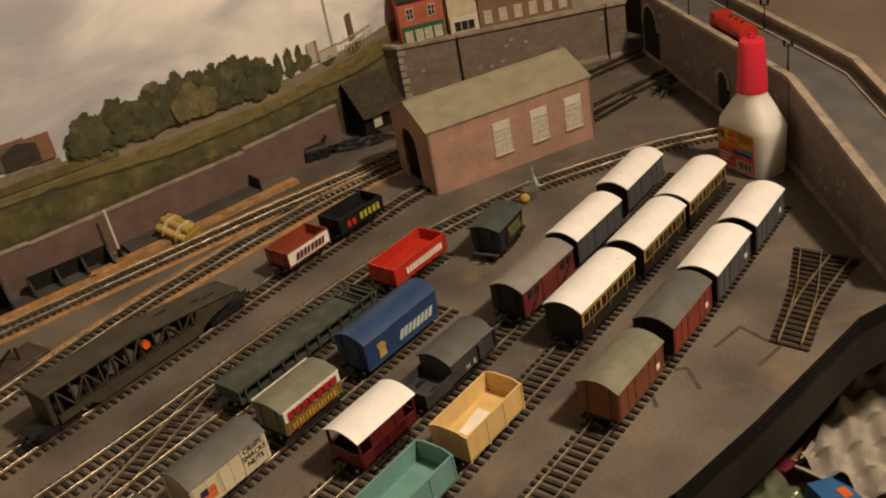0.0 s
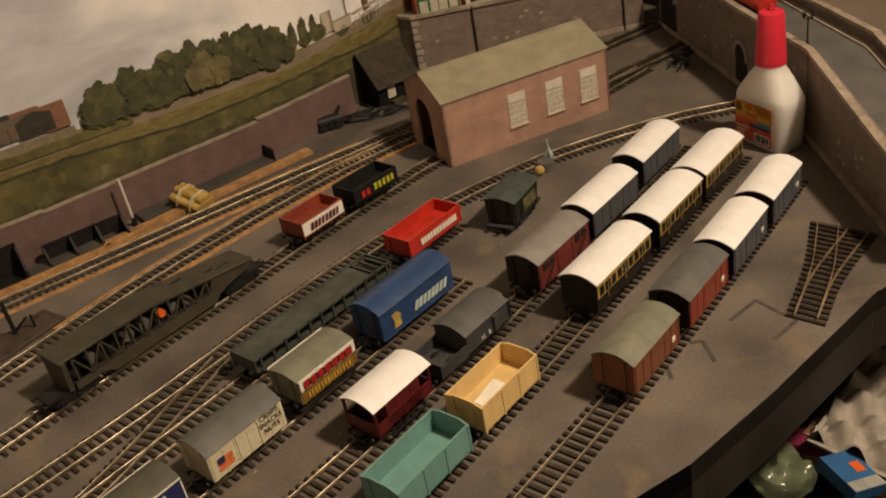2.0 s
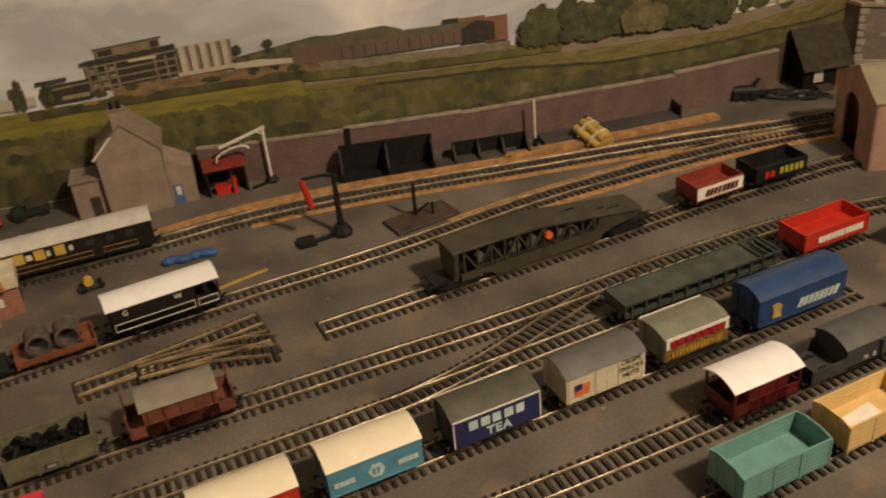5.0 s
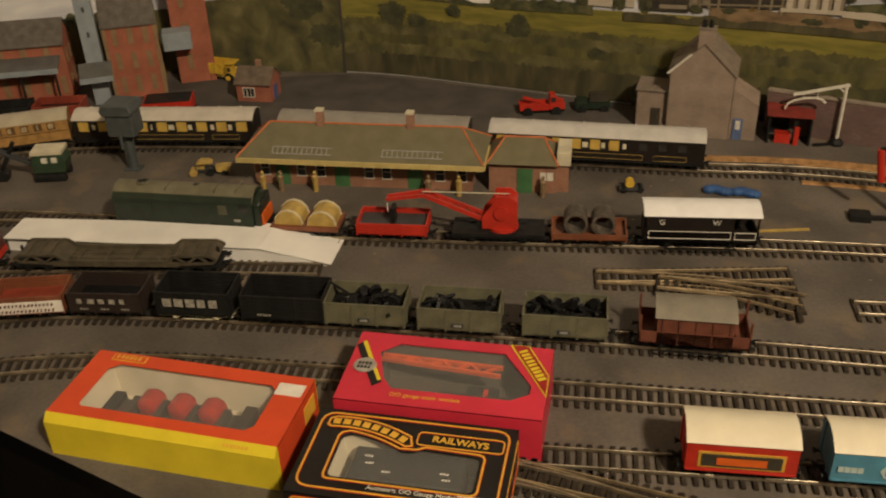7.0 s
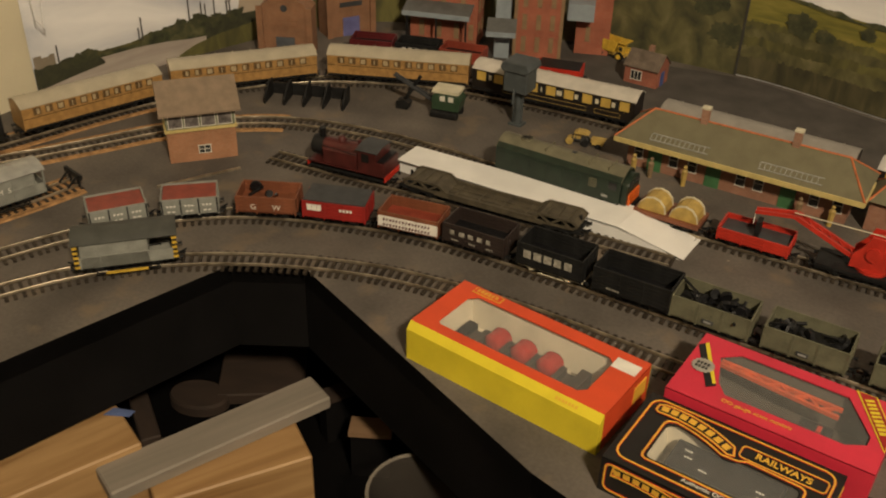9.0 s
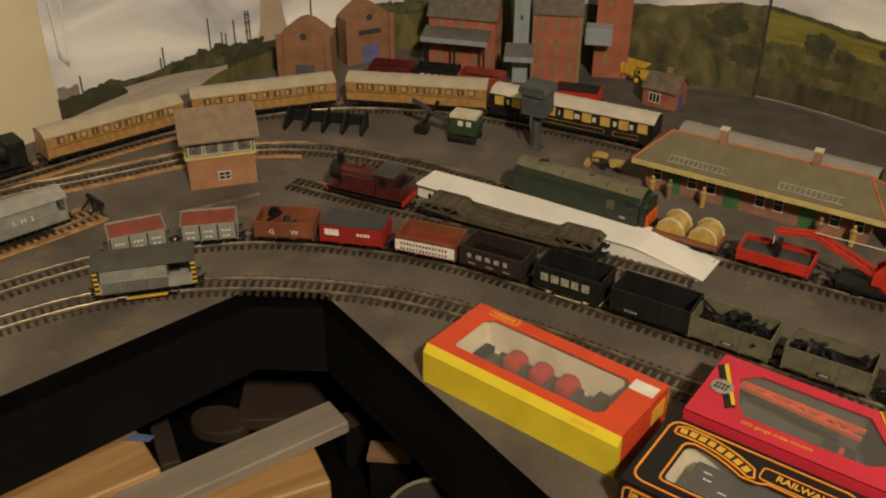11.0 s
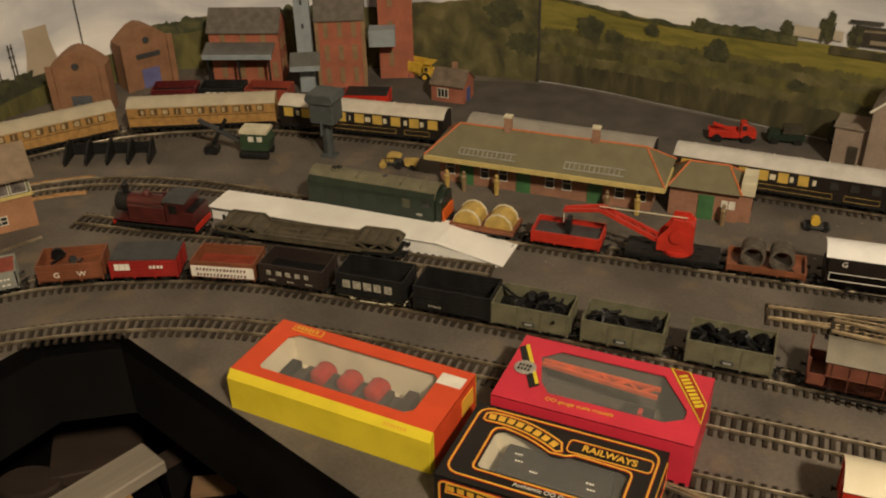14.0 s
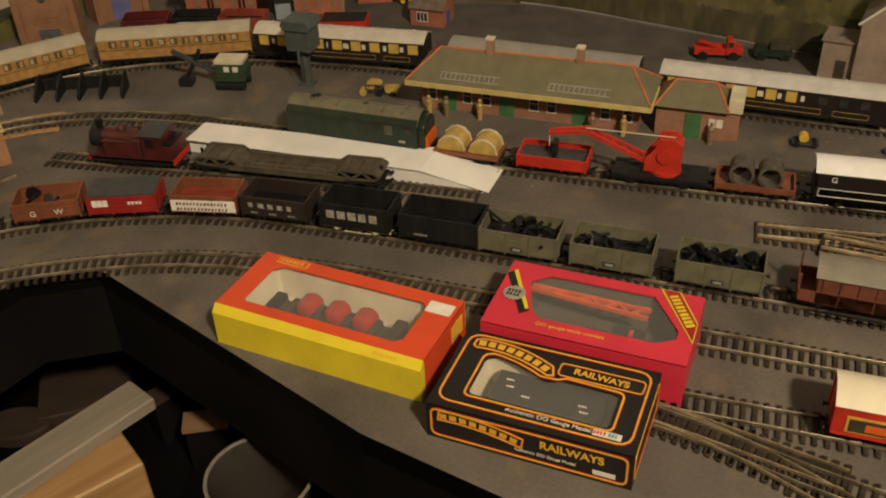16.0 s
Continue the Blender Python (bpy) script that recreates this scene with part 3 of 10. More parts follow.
v = van("goods_van", (0.293, YE, 0), 0.066, 0.0225, M_RED, M_CREAMROOF, "bright red goods van with a plain cream roof", framing="plain", vents=False)
plate(v, 0.052, 0.0120, 0.0245, 0.0325, M_GOLD, "sign_border")
plate(v, 0.048, 0.0135, 0.0230, 0.0337, M_OLIVE, "sign_panel")
bars(1, 0.030, 0.006, M_ORANGE, v, on_side(0, 0.0182, 0.0337), gap=0.0, name="sign_oval")
v = van("goods_van", (0.380, YE, 0), 0.067, 0.0225, M_SKYBLUE, M_CREAMROOF, "sky-blue goods van with cream roof and pale emblems", framing="plain")
for x in (-0.023, 0.023):
    bars(4, 0.015, 0.0045, M_PALEBLUE, v, on_side(x, 0.0185), seed=4, gap=0.1)
bm = bmesh.new()
lathe(bm, [(0.0062, 0), (0.0062, 0.0003)], 6)
part("emblem", bm, M_PALEBLUE, v, m=on_side(0, 0.0185, proud=0.0003))
bars(2, 0.006, 0.006, M_SKYBLUE, v, on_side(0, 0.0185, proud=0.0008), seed=2)
v = van("goods_van", (0.472, YE, 0), 0.068, 0.0225, M_DKGREY, M_DARKROOF, "dark goods van with a navy advertising sign board", framing="plain", vents=False)
plate(v, 0.0690, 0.0090, 0.0325, 0.0325, M_WHITEP, "sign_border")
plate(v, 0.0666, 0.0101, 0.0314, 0.0338, M_NAVY, "sign_panel")
bars(5, 0.046, 0.0078, M_PALEBLUE, v, on_side(0, 0.0258, 0.0345), seed=7, gap=0.24)
lettering("TEA", 0.0105, M_PALEBLUE, v, on_side(0, 0.0155, 0.0345), spacing=1.1, bold=0.00025)
v = van("goods_van", (0.562, YE, 0), 0.067, 0.0225, M_IVORY, M_GREYROOF, "ivory goods van with grey roof and small printed words", framing="planks", vents=False)
lettering("CRISPS\nSNACKS\nNUTS", 0.0058, M_INK, v, on_side(0.021, 0.0222))
bm = bmesh.new()
for k in range(5):
    box(bm, -0.0065, 0.0065, -0.005 + 0.0021 * k, -0.0038 + 0.0021 * k, 0, 0.0003)
part("emblem", bm, M_ORANGE, v, m=on_side(-0.021, 0.0190))
part("emblem", one(box, -0.0062, -0.0005, 0.0003, 0.0055, 0.0002, 0.0006), M_NAVY, v, m=on_side(-0.021, 0.0190))
v = van("goods_van", (0.643, YE, 0), 0.058, 0.0200, M_MUSTARD, M_OLIVEROOF, "mustard-yellow goods van with a white name board", framing="planks", vents=False, z0=0.0125, rise=0.0040, end=M_OLIVEROOF)
for s in (-1, 1):
    part("footboard", one(box, -0.033, 0.033, min(s * 0.0150, s * 0.0178), max(s * 0.0150, s * 0.0178), 0.0085, 0.0095), M_BLACK, v)
plate(v, 0.0575, 0.0238, 0.0338, 0.0341, M_WHITEP, "name_board")
bars(7, 0.051, 0.0066, M_INK, v, on_side(0.0006, 0.0284, 0.0354, 0.0007), seed=12, gap=0.16)
bars(7, 0.051, 0.0066, M_INKRED, v, on_side(0, 0.0288, 0.0354, 0.0009), seed=12, gap=0.20)
bars(14, 0.046, 0.0050, M_GOLD, v, on_side(0, 0.0178, proud=0.0012), seed=3, gap=0.45)
v = van("goods_van", (0.748, YE + 0.001, 0), 0.088, 0.0250, M_BLUE, M_BLUE, "blue long goods van with a curved blue roof", framing="plain", vents=False)
bars(8, 0.042, 0.0085, M_PALEBLUE, v, on_side(0.016, 0.0190), slant=0.4, seed=21, gap=0.2)
bm = bmesh.new()
prism(bm, [(-0.004, -0.007), (0.005, -0.007), (0.004, -0.001), (0.006, 0.003), (0.001, 0.007), (-0.005, 0.006), (-0.003, 0.0)], 0, 0.0003, "z")
part("emblem", bm, M_TAN, v, m=on_side(-0.027, 0.0200, proud=0.0004))

# ---- inner line: bolster wagon and red open ----
t = thing("bolster_wagon", stand(0.704, -0.052, 0), "long dark grey-green bogie bolster wagon with stakes", "wagon", "goods wagons")
for e in (-1, 1):
    bogie(t, e * 0.055, 0.016, M_BLACK)
    for y in (-0.0112, 0.0112):
        part("buffer", BUFFER, None, t, m=pose(e * 0.080, y, 0.0105, 0, 0, 0 if e > 0 else 180))
    part("coupling", COUPLING, None, t, m=pose(e * 0.080, 0, 0.0060, 0, 0, 0 if e > 0 else 180))
    part("end_wall", one(box, min(e * 0.0785, e * 0.080), max(e * 0.0785, e * 0.080), -0.0155, 0.0155, 0.0090, 0.0215), M_SLATE, t)
for s in (-1, 1):
    part("solebar", one(box, -0.0785, 0.0785, s * 0.0148 - 0.0009, s * 0.0148 + 0.0009, 0.0090, 0.0135), M_SLATE, t)
    part("top_rail", one(box, -0.0785, 0.0785, s * 0.0150 - 0.0008, s * 0.0150 + 0.0008, 0.0195, 0.0212), M_SLATE, t)
    for i in range(12):
        x = -0.074 + 0.01345 * i
        part("stake", one(box, x - 0.0009, x + 0.0009, s * 0.0162 - 0.0008, s * 0.0162 + 0.0008, 0.0085, 0.0250 if s > 0 else 0.0225), M_SLATE, t)
part("floor", one(box, -0.0785, 0.0785, -0.0138, 0.0138, 0.0110, 0.0128), M_BLACK, t)
part("deck", one(box, -0.0780, 0.0560, -0.0140, 0.0140, 0.0188, 0.0206), mat("tarpaulin_grey", (0.060, 0.068, 0.056), 0.8, 0.2, 60.0, 0.2), t)
for x in (0.061, 0.069, 0.076):
    part("cross_bar", one(box, x - 0.0010, x + 0.0010, -0.0140, 0.0140, 0.0180, 0.0200), M_SLATE, t)
w = open_wagon("open_wagon", (0.848, -0.051, 0), 0.074, 0.0175, M_RED, "bright red open coal wagon with white company lettering", inside=M_RED)
bars(12, 0.052, 0.0066, M_WHITEP, w, on_side(0.004, 0.0170, proud=0.0010), seed=9, gap=0.15)

# ---- brake siding ----
def brake_van(name, at, L, body, roofm, label, cabin=(-0.2, 0.5), H=0.0235, W=0.0320, z0=0.0085, lookout=True, platform=M_BLACK, roof_over=True):
    t = thing(name, stand(*at), label, "brake van", "goods wagons")
    gear(t, L, z=z0)
    z1 = z0 + H
    x0, x1 = cabin[0] * L, cabin[1] * L
    bm = bmesh.new()
    prism(bm, [(-W / 2, z0), (W / 2, z0)] + arc(W, z1, 0.0042), x0, x1)
    part("cabin", bm, body, t)
    part("veranda_floor", one(box, -L / 2, L / 2, -W / 2, W / 2, z0, z0 + 0.0014), body, t)
    for s in (-1, 1):
        piece("veranda_side", (L, 0.0010, H * 0.45), body, t, (0, s * (W / 2 - 0.0005), z0))
        piece("veranda_end", (0.0010, W, H * 0.45), body, t, (s * (L / 2 - 0.0005), 0, z0))
        for e, edge in ((-1, x0), (1, x1)):
            if abs(edge - e * L / 2) > 0.002:
                piece("veranda_post", (0.0016, 0.0020, H), body, t, (e * (L / 2 - 0.0008), s * (W / 2 - 0.001), z0))
        for x in (x0 + (x1 - x0) * 0.28, x0 + (x1 - x0) * 0.72):
            piece("cabin_strap", (0.0010, 0.0008, H), body, t, (x, s * W / 2, z0))
        piece("cabin_rail", (x1 - x0, 0.0008, 0.0010), body, t, ((x0 + x1) / 2, s * W / 2, z0 + H * 0.45))
    bm = bmesh.new()
    roof_shell(bm, L + 0.003 if roof_over else x1 - x0 + 0.004, W + 0.003, z1 + 0.0003, 0.0055)
    r = part("roof", bm, roofm, t, smooth=True)
    if not roof_over:
        r.location.x = (x0 + x1) / 2
    for s in (-1, 1):
        bm = bmesh.new()
        box(bm, -L * 0.32, L * 0.32, s * (W / 2 + 0.0012) - 0.001, s * (W / 2 + 0.0012) + 0.001, z0 - 0.0056, z0 - 0.0050)
        for x in (-L * 0.3, L * 0.3):
            box(bm, x - 0.0005, x + 0.0005, s * (W / 2 + 0.0006) - 0.0005, s * (W / 2 + 0.0006) + 0.0005, z0 - 0.005, z0)
        part("footboard", bm, platform, t)
    return t


M_MAROONVAN = mat("worn_maroon", (0.17, 0.035, 0.030), 0.5, 0.2, 120.0, 0.05)
b = brake_van("brake_van", (0.6475, -0.190, 0), 0.0585, M_MAROON, M_WHITE, "maroon brake van with an open veranda and white roof", cabin=(-0.30, 0.30))
bm = bmesh.new()
for s in (-1, 1):
    for x in (-0.0004,):
        box(bm, x - 0.001, x + 0.001, s * 0.0155 - 0.0008, s * 0.0155 + 0.0008, 0.010, 0.032)
part("door_post", bm, M_MAROON, b)
g = thing("plough_brake_van", stand(0.733, -0.189, 0), "dark grey brake van with sloped roof and ducket", "brake van", "goods wagons")
gear(g, 0.088, material=M_BLACK)
bm = bmesh.new()
prism(bm, [(-0.016, 0.0085), (0.016, 0.0085)] + arc(0.032, 0.027, 0.0050), -0.012, 0.040)
box(bm, -0.044, 0.044, -0.0160, 0.0160, 0.0085, 0.0100)
box(bm, 0.020, 0.027, -0.0185, 0.0185, 0.012, 0.025)
part("cabin", bm, M_DKGREY, g)
bm = bmesh.new()
roof_shell(bm, 0.056, 0.0345, 0.0274, 0.0060)
part("roof", bm, mat("slate_grey_roof", (0.085, 0.085, 0.085), 0.6, 0.15, 60.0, 0.1), g, smooth=True, m=pose(0.014, 0, 0))
bm = bmesh.new()
for s in (-1, 1):
    box(bm, -0.044, -0.012, s * 0.0155 - 0.0006, s * 0.0155 + 0.0006, 0.0095, 0.0190)
box(bm, -0.044, -0.0425, -0.016, 0.016, 0.0095, 0.021)
part("platform_side", bm, M_DKGREY, g)
part("end_post", one(box, 0.041, 0.044, -0.016, -0.012, 0.010, 0.031), M_BLACK, g)
lettering("N   E", 0.0055, M_WHITEP, g, on_side(0.010, 0.0145, 0.032))
v = van("goods_van", (0.858, -0.187, 1), 0.078, 0.0235, M_MAROONVAN, mat("warm_grey_roof", (0.22, 0.21, 0.20), 0.5, 0.1, 60.0, 0.1), "maroon passenger van with brown-grey roof", framing="planks", vents=False, end=M_UMBER)
for s in (-1, 1):
    for x in (-0.030, -0.020, 0.020, 0.030):
        part("window", one(box, x - 0.0032, x + 0.0032, s * 0.0172 - 0.0004, s * 0.0172 + 0.0004, 0.0235, 0.0300), M_GLASS, v)
    for x in (-0.025, 0.025):
        part("brace", one(beam, (x - 0.007, s * 0.0172, 0.0100), (x + 0.007, s * 0.0172, 0.0215), 0.0012, 0.0008), M_UMBER, v)
for at, lab in (((0.949, -0.183, 1.5), "dark blue-grey goods van with a curved white roof"), ((1.050, -0.174, 3.5), "dark blue-grey goods van with white roof, end of its row")):
    van("goods_van", at, 0.080, 0.0235, M_BLUEGREY, M_WHITE, lab, framing="planks", end=M_UMBER)
bm = bmesh.new()
for a, b in (((0, 0, 0), (0, 0, 0.020)), ((-0.006, 0, 0.014), (0.007, 0, 0.018)), ((0.005, -0.004, 0), (0.004, 0.004, 0.012))):
    beam(bm, a, b, 0.003, 0.003)
solid("buffer_stop", bm, M_BLACK, pose(1.099, -0.173, RAIL) @ Matrix.Scale(1.3, 4), "small black buffer stop at the end of the siding", "buffer stop")

# ---- coach siding ----
w = open_wagon("open_wagon", (0.607, -0.2535, 0.5), 0.072, 0.0215, M_TEAL, "pale teal high-sided open wagon, empty", inside=M_TEAL, planks=6, shaped_ends=0.0022)
w = open_wagon("open_wagon", (0.692, -0.2515, 0.5), 0.066, 0.0215, M_CREAM, "cream-yellow high-sided open wagon with a paper scrap", inside=M_CREAM, planks=6, shaped_ends=0.0022)
bm = bmesh.new()
prism(bm, [(-0.015, -0.008), (0.012, -0.009), (0.014, 0.006), (-0.012, 0.008)], 0, 0.0004, "z")
part("paper_scrap", bm, M_WHITEP, w, "torn scrap of white paper", m=pose(-0.004, -0.001, 0.0152, 3, -4, 8))


M_OLDCREAM = mat("aged_coach_cream", (0.40, 0.27, 0.065), 0.45, 0.15, 120.0, 0.03)


def small_coach(at, L, label):
    t = thing("small_coach", stand(*at), label, "coach", "small coaches")
    gear(t, L)
    W, z0, z1 = 0.0330, 0.0085, 0.0345
    bm = bmesh.new()
    prism(bm, [(-W / 2, z0), (W / 2, z0)] + arc(W, z1, 0.0052), -L / 2, L / 2)
    part("body", bm, M_UMBER, t)
    bm = bmesh.new()
    roof_shell(bm, L + 0.002, W + 0.003, z1 + 0.0003, 0.0062)
    for k in range(4):
        for s in (-1, 1):
            rod(bm, (-L * 0.36 + L * 0.24 * k, s * 0.0085, z1 + 0.0035), (-L * 0.36 + L * 0.24 * k, s * 0.0085, z1 + 0.0056), 0.0008, n=6)
    part("roof", bm, M_WHITE, t, smooth=True)
    plate(t, L - 0.002, 0.0205, 0.0325, W, M_OLDCREAM, "cream_panel", proud=0.0004)
    for s in (-1, 1):
        for k in range(9):
            x = -L * 0.42 + L * 0.105 * k
            w = L * (0.044 if k % 3 == 1 else 0.036)
            part("window", one(box, x - w, x + w, s * (W / 2 + 0.0005) - 0.0003, s * (W / 2 + 0.0005) + 0.0003, 0.0222, 0.0305), M_GLASS if k % 3 else M_UMBER, t)
    bm = bmesh.new()
    for k in range(3):
        for s in (-1, 1):
            x = -L * 0.315 + L * 0.315 * k
            box(bm, x - 0.0003, x + 0.0003, s * (W / 2 + 0.0005) - 0.0004, s * (W / 2 + 0.0005) + 0.0004, 0.0150, 0.0330)
    part("door_line", bm, M_OLDCREAM, t)
    return t


for at, lab in (((0.855, -0.2465, 1), "four-wheel coach in umber and cream with white roof"), ((0.955, -0.2440, 1.8), "four-wheel umber and cream coach, middle of three"), ((1.0445, -0.2415, 2), "four-wheel umber and cream coach, end of the row")):
    small_coach(at, 0.087 if at[0] < 0.9 else 0.082, lab)

# ---- front siding ----
for at, L, bodym, roofm, lab in (((0.774, -0.3195, 1), 0.066, M_BAUX, M_OLIVEROOF, "bauxite-brown ventilated goods van with olive-grey roof"), ((0.859, -0.3170, 2), 0.068, M_REDVAN, M_GREYROOF, "red-brown goods van with dark grey roof"),
                                 ((0.938, -0.3145, 3), 0.071, M_BLUEGREY, M_WHITE, "blue-grey goods van with a bright white roof"), ((1.021, -0.3105, 3.5), 0.070, M_BLUEGREY, M_WHITE, "blue-grey goods van, white roof, end of the siding")):
    v = van("goods_van", at, L, 0.0240, bodym, roofm, lab, end=bodym if bodym is M_BAUX else M_UMBER)
    part("number_patch", one(box, 0.020, 0.0245, -0.0176, -0.0170, 0.0165, 0.0205), M_WHITEP, v)

# ---- shed road ----
def truss(t, L, z0, z1, y, bays, material, w=0.0022, drop=0.0, shift=0.0):
    """Upright and slanting members of a side girder, each a part."""
    def top(x):
        return z1 - drop * max(0.0, x + shift + 0.01)
    for i in range(bays + 1):
        a, b = -L / 2 + L * i / bays, -L / 2 + L * (i + 1) / bays
        part("truss_post", one(beam, (a + shift, y, z0), (a + shift, y, top(a)), w, w), material, t)
        if i < bays:
            part("truss_brace", one(beam, (a + shift, y, z0 if i % 2 else top(a)), (b + shift, y, top(b) if i % 2 else z0), w, w), material, t)


t = thing("girder_wagon", stand(0.625, 0.071, 0) @ Matrix.Diagonal((0.965, 1.0, 0.97, 1)), "olive-drab heavy girder wagon with sloped ends", "wagon", "goods wagons")
for e in (-1, 1):
    bogie(t, e * 0.092, 0.032, M_BLACK, n=3)
    part("bogie_deck", one(box, e * 0.092 - 0.026, e * 0.092 + 0.026, -0.0118, 0.0118, 0.0088, 0.0112), M_BLACK, t)
    for y in (-0.0100, 0.0100):
        part("buffer", BUFFER, None, t, m=pose(e * 0.118, y, 0.0098, 0, 0, 0 if e > 0 else 180))
    part("coupling", COUPLING, None, t, m=pose(e * 0.118, 0, 0.0065, 0, 0, 0 if e > 0 else 180))
for s in (-1, 1):
    y = s * 0.0152
    bm = bmesh.new()
    prism(bm, [(-0.092, 0.0170), (-0.092, 0.0100), (-0.076, 0.0100), (-0.068, 0.0125), (-0.061, 0.0100), (-0.056, 0.0058), (0.056, 0.0058), (0.061, 0.0110), (0.072, 0.0150), (0.086, 0.0170), (0.099, 0.0195), (0.103, 0.0235), (0.058, 0.0300), (0.052, 0.0170)], y - 0.0009, y + 0.0009, "y")
    part("side_plate", bm, M_OLIVE, t)
    truss(t, 0.140, 0.0165, 0.040, y, 10, M_OLIVE, w=0.0016, drop=0.139, shift=-0.018)
bm = bmesh.new()
prism(bm, [(-0.0135, 0.0100), (0.0135, 0.0100), (0.0168, 0.0400), (-0.0168, 0.0400)], -0.0985, -0.0935)
soften(bm, 0.0006)
part("end_block", bm, M_OLIVE, t)
bm = bmesh.new()
prism(bm, [(-0.100, 0.0400), (-0.010, 0.0400), (0.104, 0.0240), (0.107, 0.0262), (-0.010, 0.0425), (-0.100, 0.0425)], -0.0172, 0.0172, "y")
soften(bm, 0.0007)
part("top_deck", bm, M_OLIVE, t)
for x, y, w2 in ((0.030, 0.004, 0.010), (0.062, -0.004, 0.007), (0.073, -0.007, 0.004), (0.082, -0.005, 0.004)):
    zz = 0.0426 - 0.139 * (x + 0.010)
    part("deck_mark", one(box, x - w2, x + w2, y - 0.0006, y + 0.0006, zz - 0.0006, zz + 0.0004), M_BLACK, t)
for x, r2 in ((-0.070, 0.0045), (-0.034, 0.0060), (-0.016, 0.0055), (0.016, 0.0042), (0.030, 0.0040)):
    part("winch_drum", one(rod, (x, -0.0135, 0.027 - max(0, x) * 0.1), (x, -0.004, 0.027 - max(0, x) * 0.1), r2, n=14), M_GREYW, t)
part("inner_plate", one(box, -0.092, 0.058, -0.0012, 0.0012, 0.0120, 0.0300), M_BLACK, t)
part("orange_knob", one(rod, (0.0, -0.0185, 0.030), (0.0, -0.014, 0.030), 0.0038), M_ORANGE, t, "small orange plastic knob")
w = open_wagon("open_wagon", (0.818, 0.070, 0), 0.056, 0.0165, M_REDVAN, "dull red open wagon with white sign-written side", inside=M_REDVAN, z0=0.0105)
plate(w, 0.055, 0.0125, 0.0255, 0.0325, M_WHITEP, "white_panel")
bars(8, 0.040, 0.0075, M_MAROON, w, on_side(0.002, 0.0190, 0.0337), seed=31, slant=0.3)
w = open_wagon("open_wagon", (0.893, 0.067, -3), 0.062, 0.0165, M_BLACK, "black open wagon with yellow and red side lettering", inside=M_COAL, z0=0.0105)
bars(5, 0.030, 0.0075, mat("lime_ink", (0.42, 0.42, 0.03), 0.5, 0.1, 80.0, 0.0), w, on_side(0.012, 0.0190, proud=0.0010), seed=33)
bars(2, 0.014, 0.0070, M_RED, w, on_side(-0.014, 0.0180, proud=0.0010), seed=34)

# ---- backscene: a curved printed photograph behind the layout ----
BACK = spline([(-0.770, 0.006), (-0.752, 0.10), (-0.727, 0.22), (-0.698, 0.33), (-0.650, 0.42), (-0.575, 0.487), (-0.40, 0.545), (-0.12, 0.565), (0.06, 0.53), (0.22, 0.487), (0.40, 0.435), (0.54, 0.385), (0.70, 0.335), (0.93, 0.285), (1.10, 0.272), (1.26, 0.30)], 0.006)
STEP = 0.006


def paper_mat(name, cols, scale, detail=8, rough=0.75, stretch=(1, 1, 1), distort=0.6):
    """Print on paper: several inks mixed in patches."""
    m = bpy.data.materials.new(name)
    m.use_nodes = True
    n, l = m.node_tree.nodes, m.node_tree.links
    b = n["Principled BSDF"]
    b.inputs["Roughness"].default_value = rough
    tc = n.new("ShaderNodeTexCoord")
    mp = n.new("ShaderNodeMapping")
    mp.inputs["Scale"].default_value = stretch
    nz = n.new("ShaderNodeTexNoise")
    nz.inputs["Scale"].default_value, nz.inputs["Detail"].default_value, nz.inputs["Distortion"].default_value = scale, detail, distort
    l.new(tc.outputs["Object"], mp.inputs["Vector"])
    l.new(mp.outputs[0], nz.inputs["Vector"])
    ramp = n.new("ShaderNodeValToRGB")
    el = ramp.color_ramp.elements
    while len(el) < len(cols):
        el.new(0.5)
    for i, c in enumerate(cols):
        el[i].position, el[i].color = 0.28 + 0.44 * i / (len(cols) - 1), (*c, 1)
    l.new(nz.outputs["Fac"], ramp.inputs["Fac"])
    l.new(ramp.outputs["Color"], b.inputs["Base Color"])
    return m


P_SKY = paper_mat("printed_clouds", [(0.41, 0.42, 0.46), (0.55, 0.56, 0.60), (0.75, 0.74, 0.74), (0.90, 0.88, 0.86)], 6.0, stretch=(1, 1, 2.2))
n, l = P_SKY.node_tree.nodes, P_SKY.node_tree.links
sky_noise, sky_ramp = n["Noise Texture"], n["Color Ramp"]
sep = n.new("ShaderNodeSeparateXYZ")
l.new(n["Texture Coordinate"].outputs["Object"], sep.inputs[0])
mr = n.new("ShaderNodeMapRange")
mr.inputs["From Min"].default_value, mr.inputs["From Max"].default_value = -0.6, 1.3
l.new(sep.outputs["X"], mr.inputs["Value"])
tone = n.new("ShaderNodeValToRGB")
tone.color_ramp.interpolation = "B_SPLINE"
el = tone.color_ramp.elements
for q, v in ((0.25, 0.5), (0.45, 0.30), (0.60, 0.36), (0.78, 0.58)):
    e = el.new(q)
    e.color = (v, v, v, 1)
el[0].color, el[-1].color = (0.5, 0.5, 0.5, 1), (0.62, 0.62, 0.62, 1)
l.new(mr.outputs["Result"], tone.inputs["Fac"])
ad = n.new("ShaderNodeMath")
ad.operation = "MULTIPLY_ADD"
ad.inputs[1].default_value = 1.25
l.new(sky_noise.outputs["Fac"], ad.inputs[0])
sub = n.new("ShaderNodeMath")
sub.operation = "SUBTRACT"
l.new(tone.outputs["Color"], sub.inputs[0])
sub.inputs[1].default_value = 0.625
l.new(sub.outputs[0], ad.inputs[2])
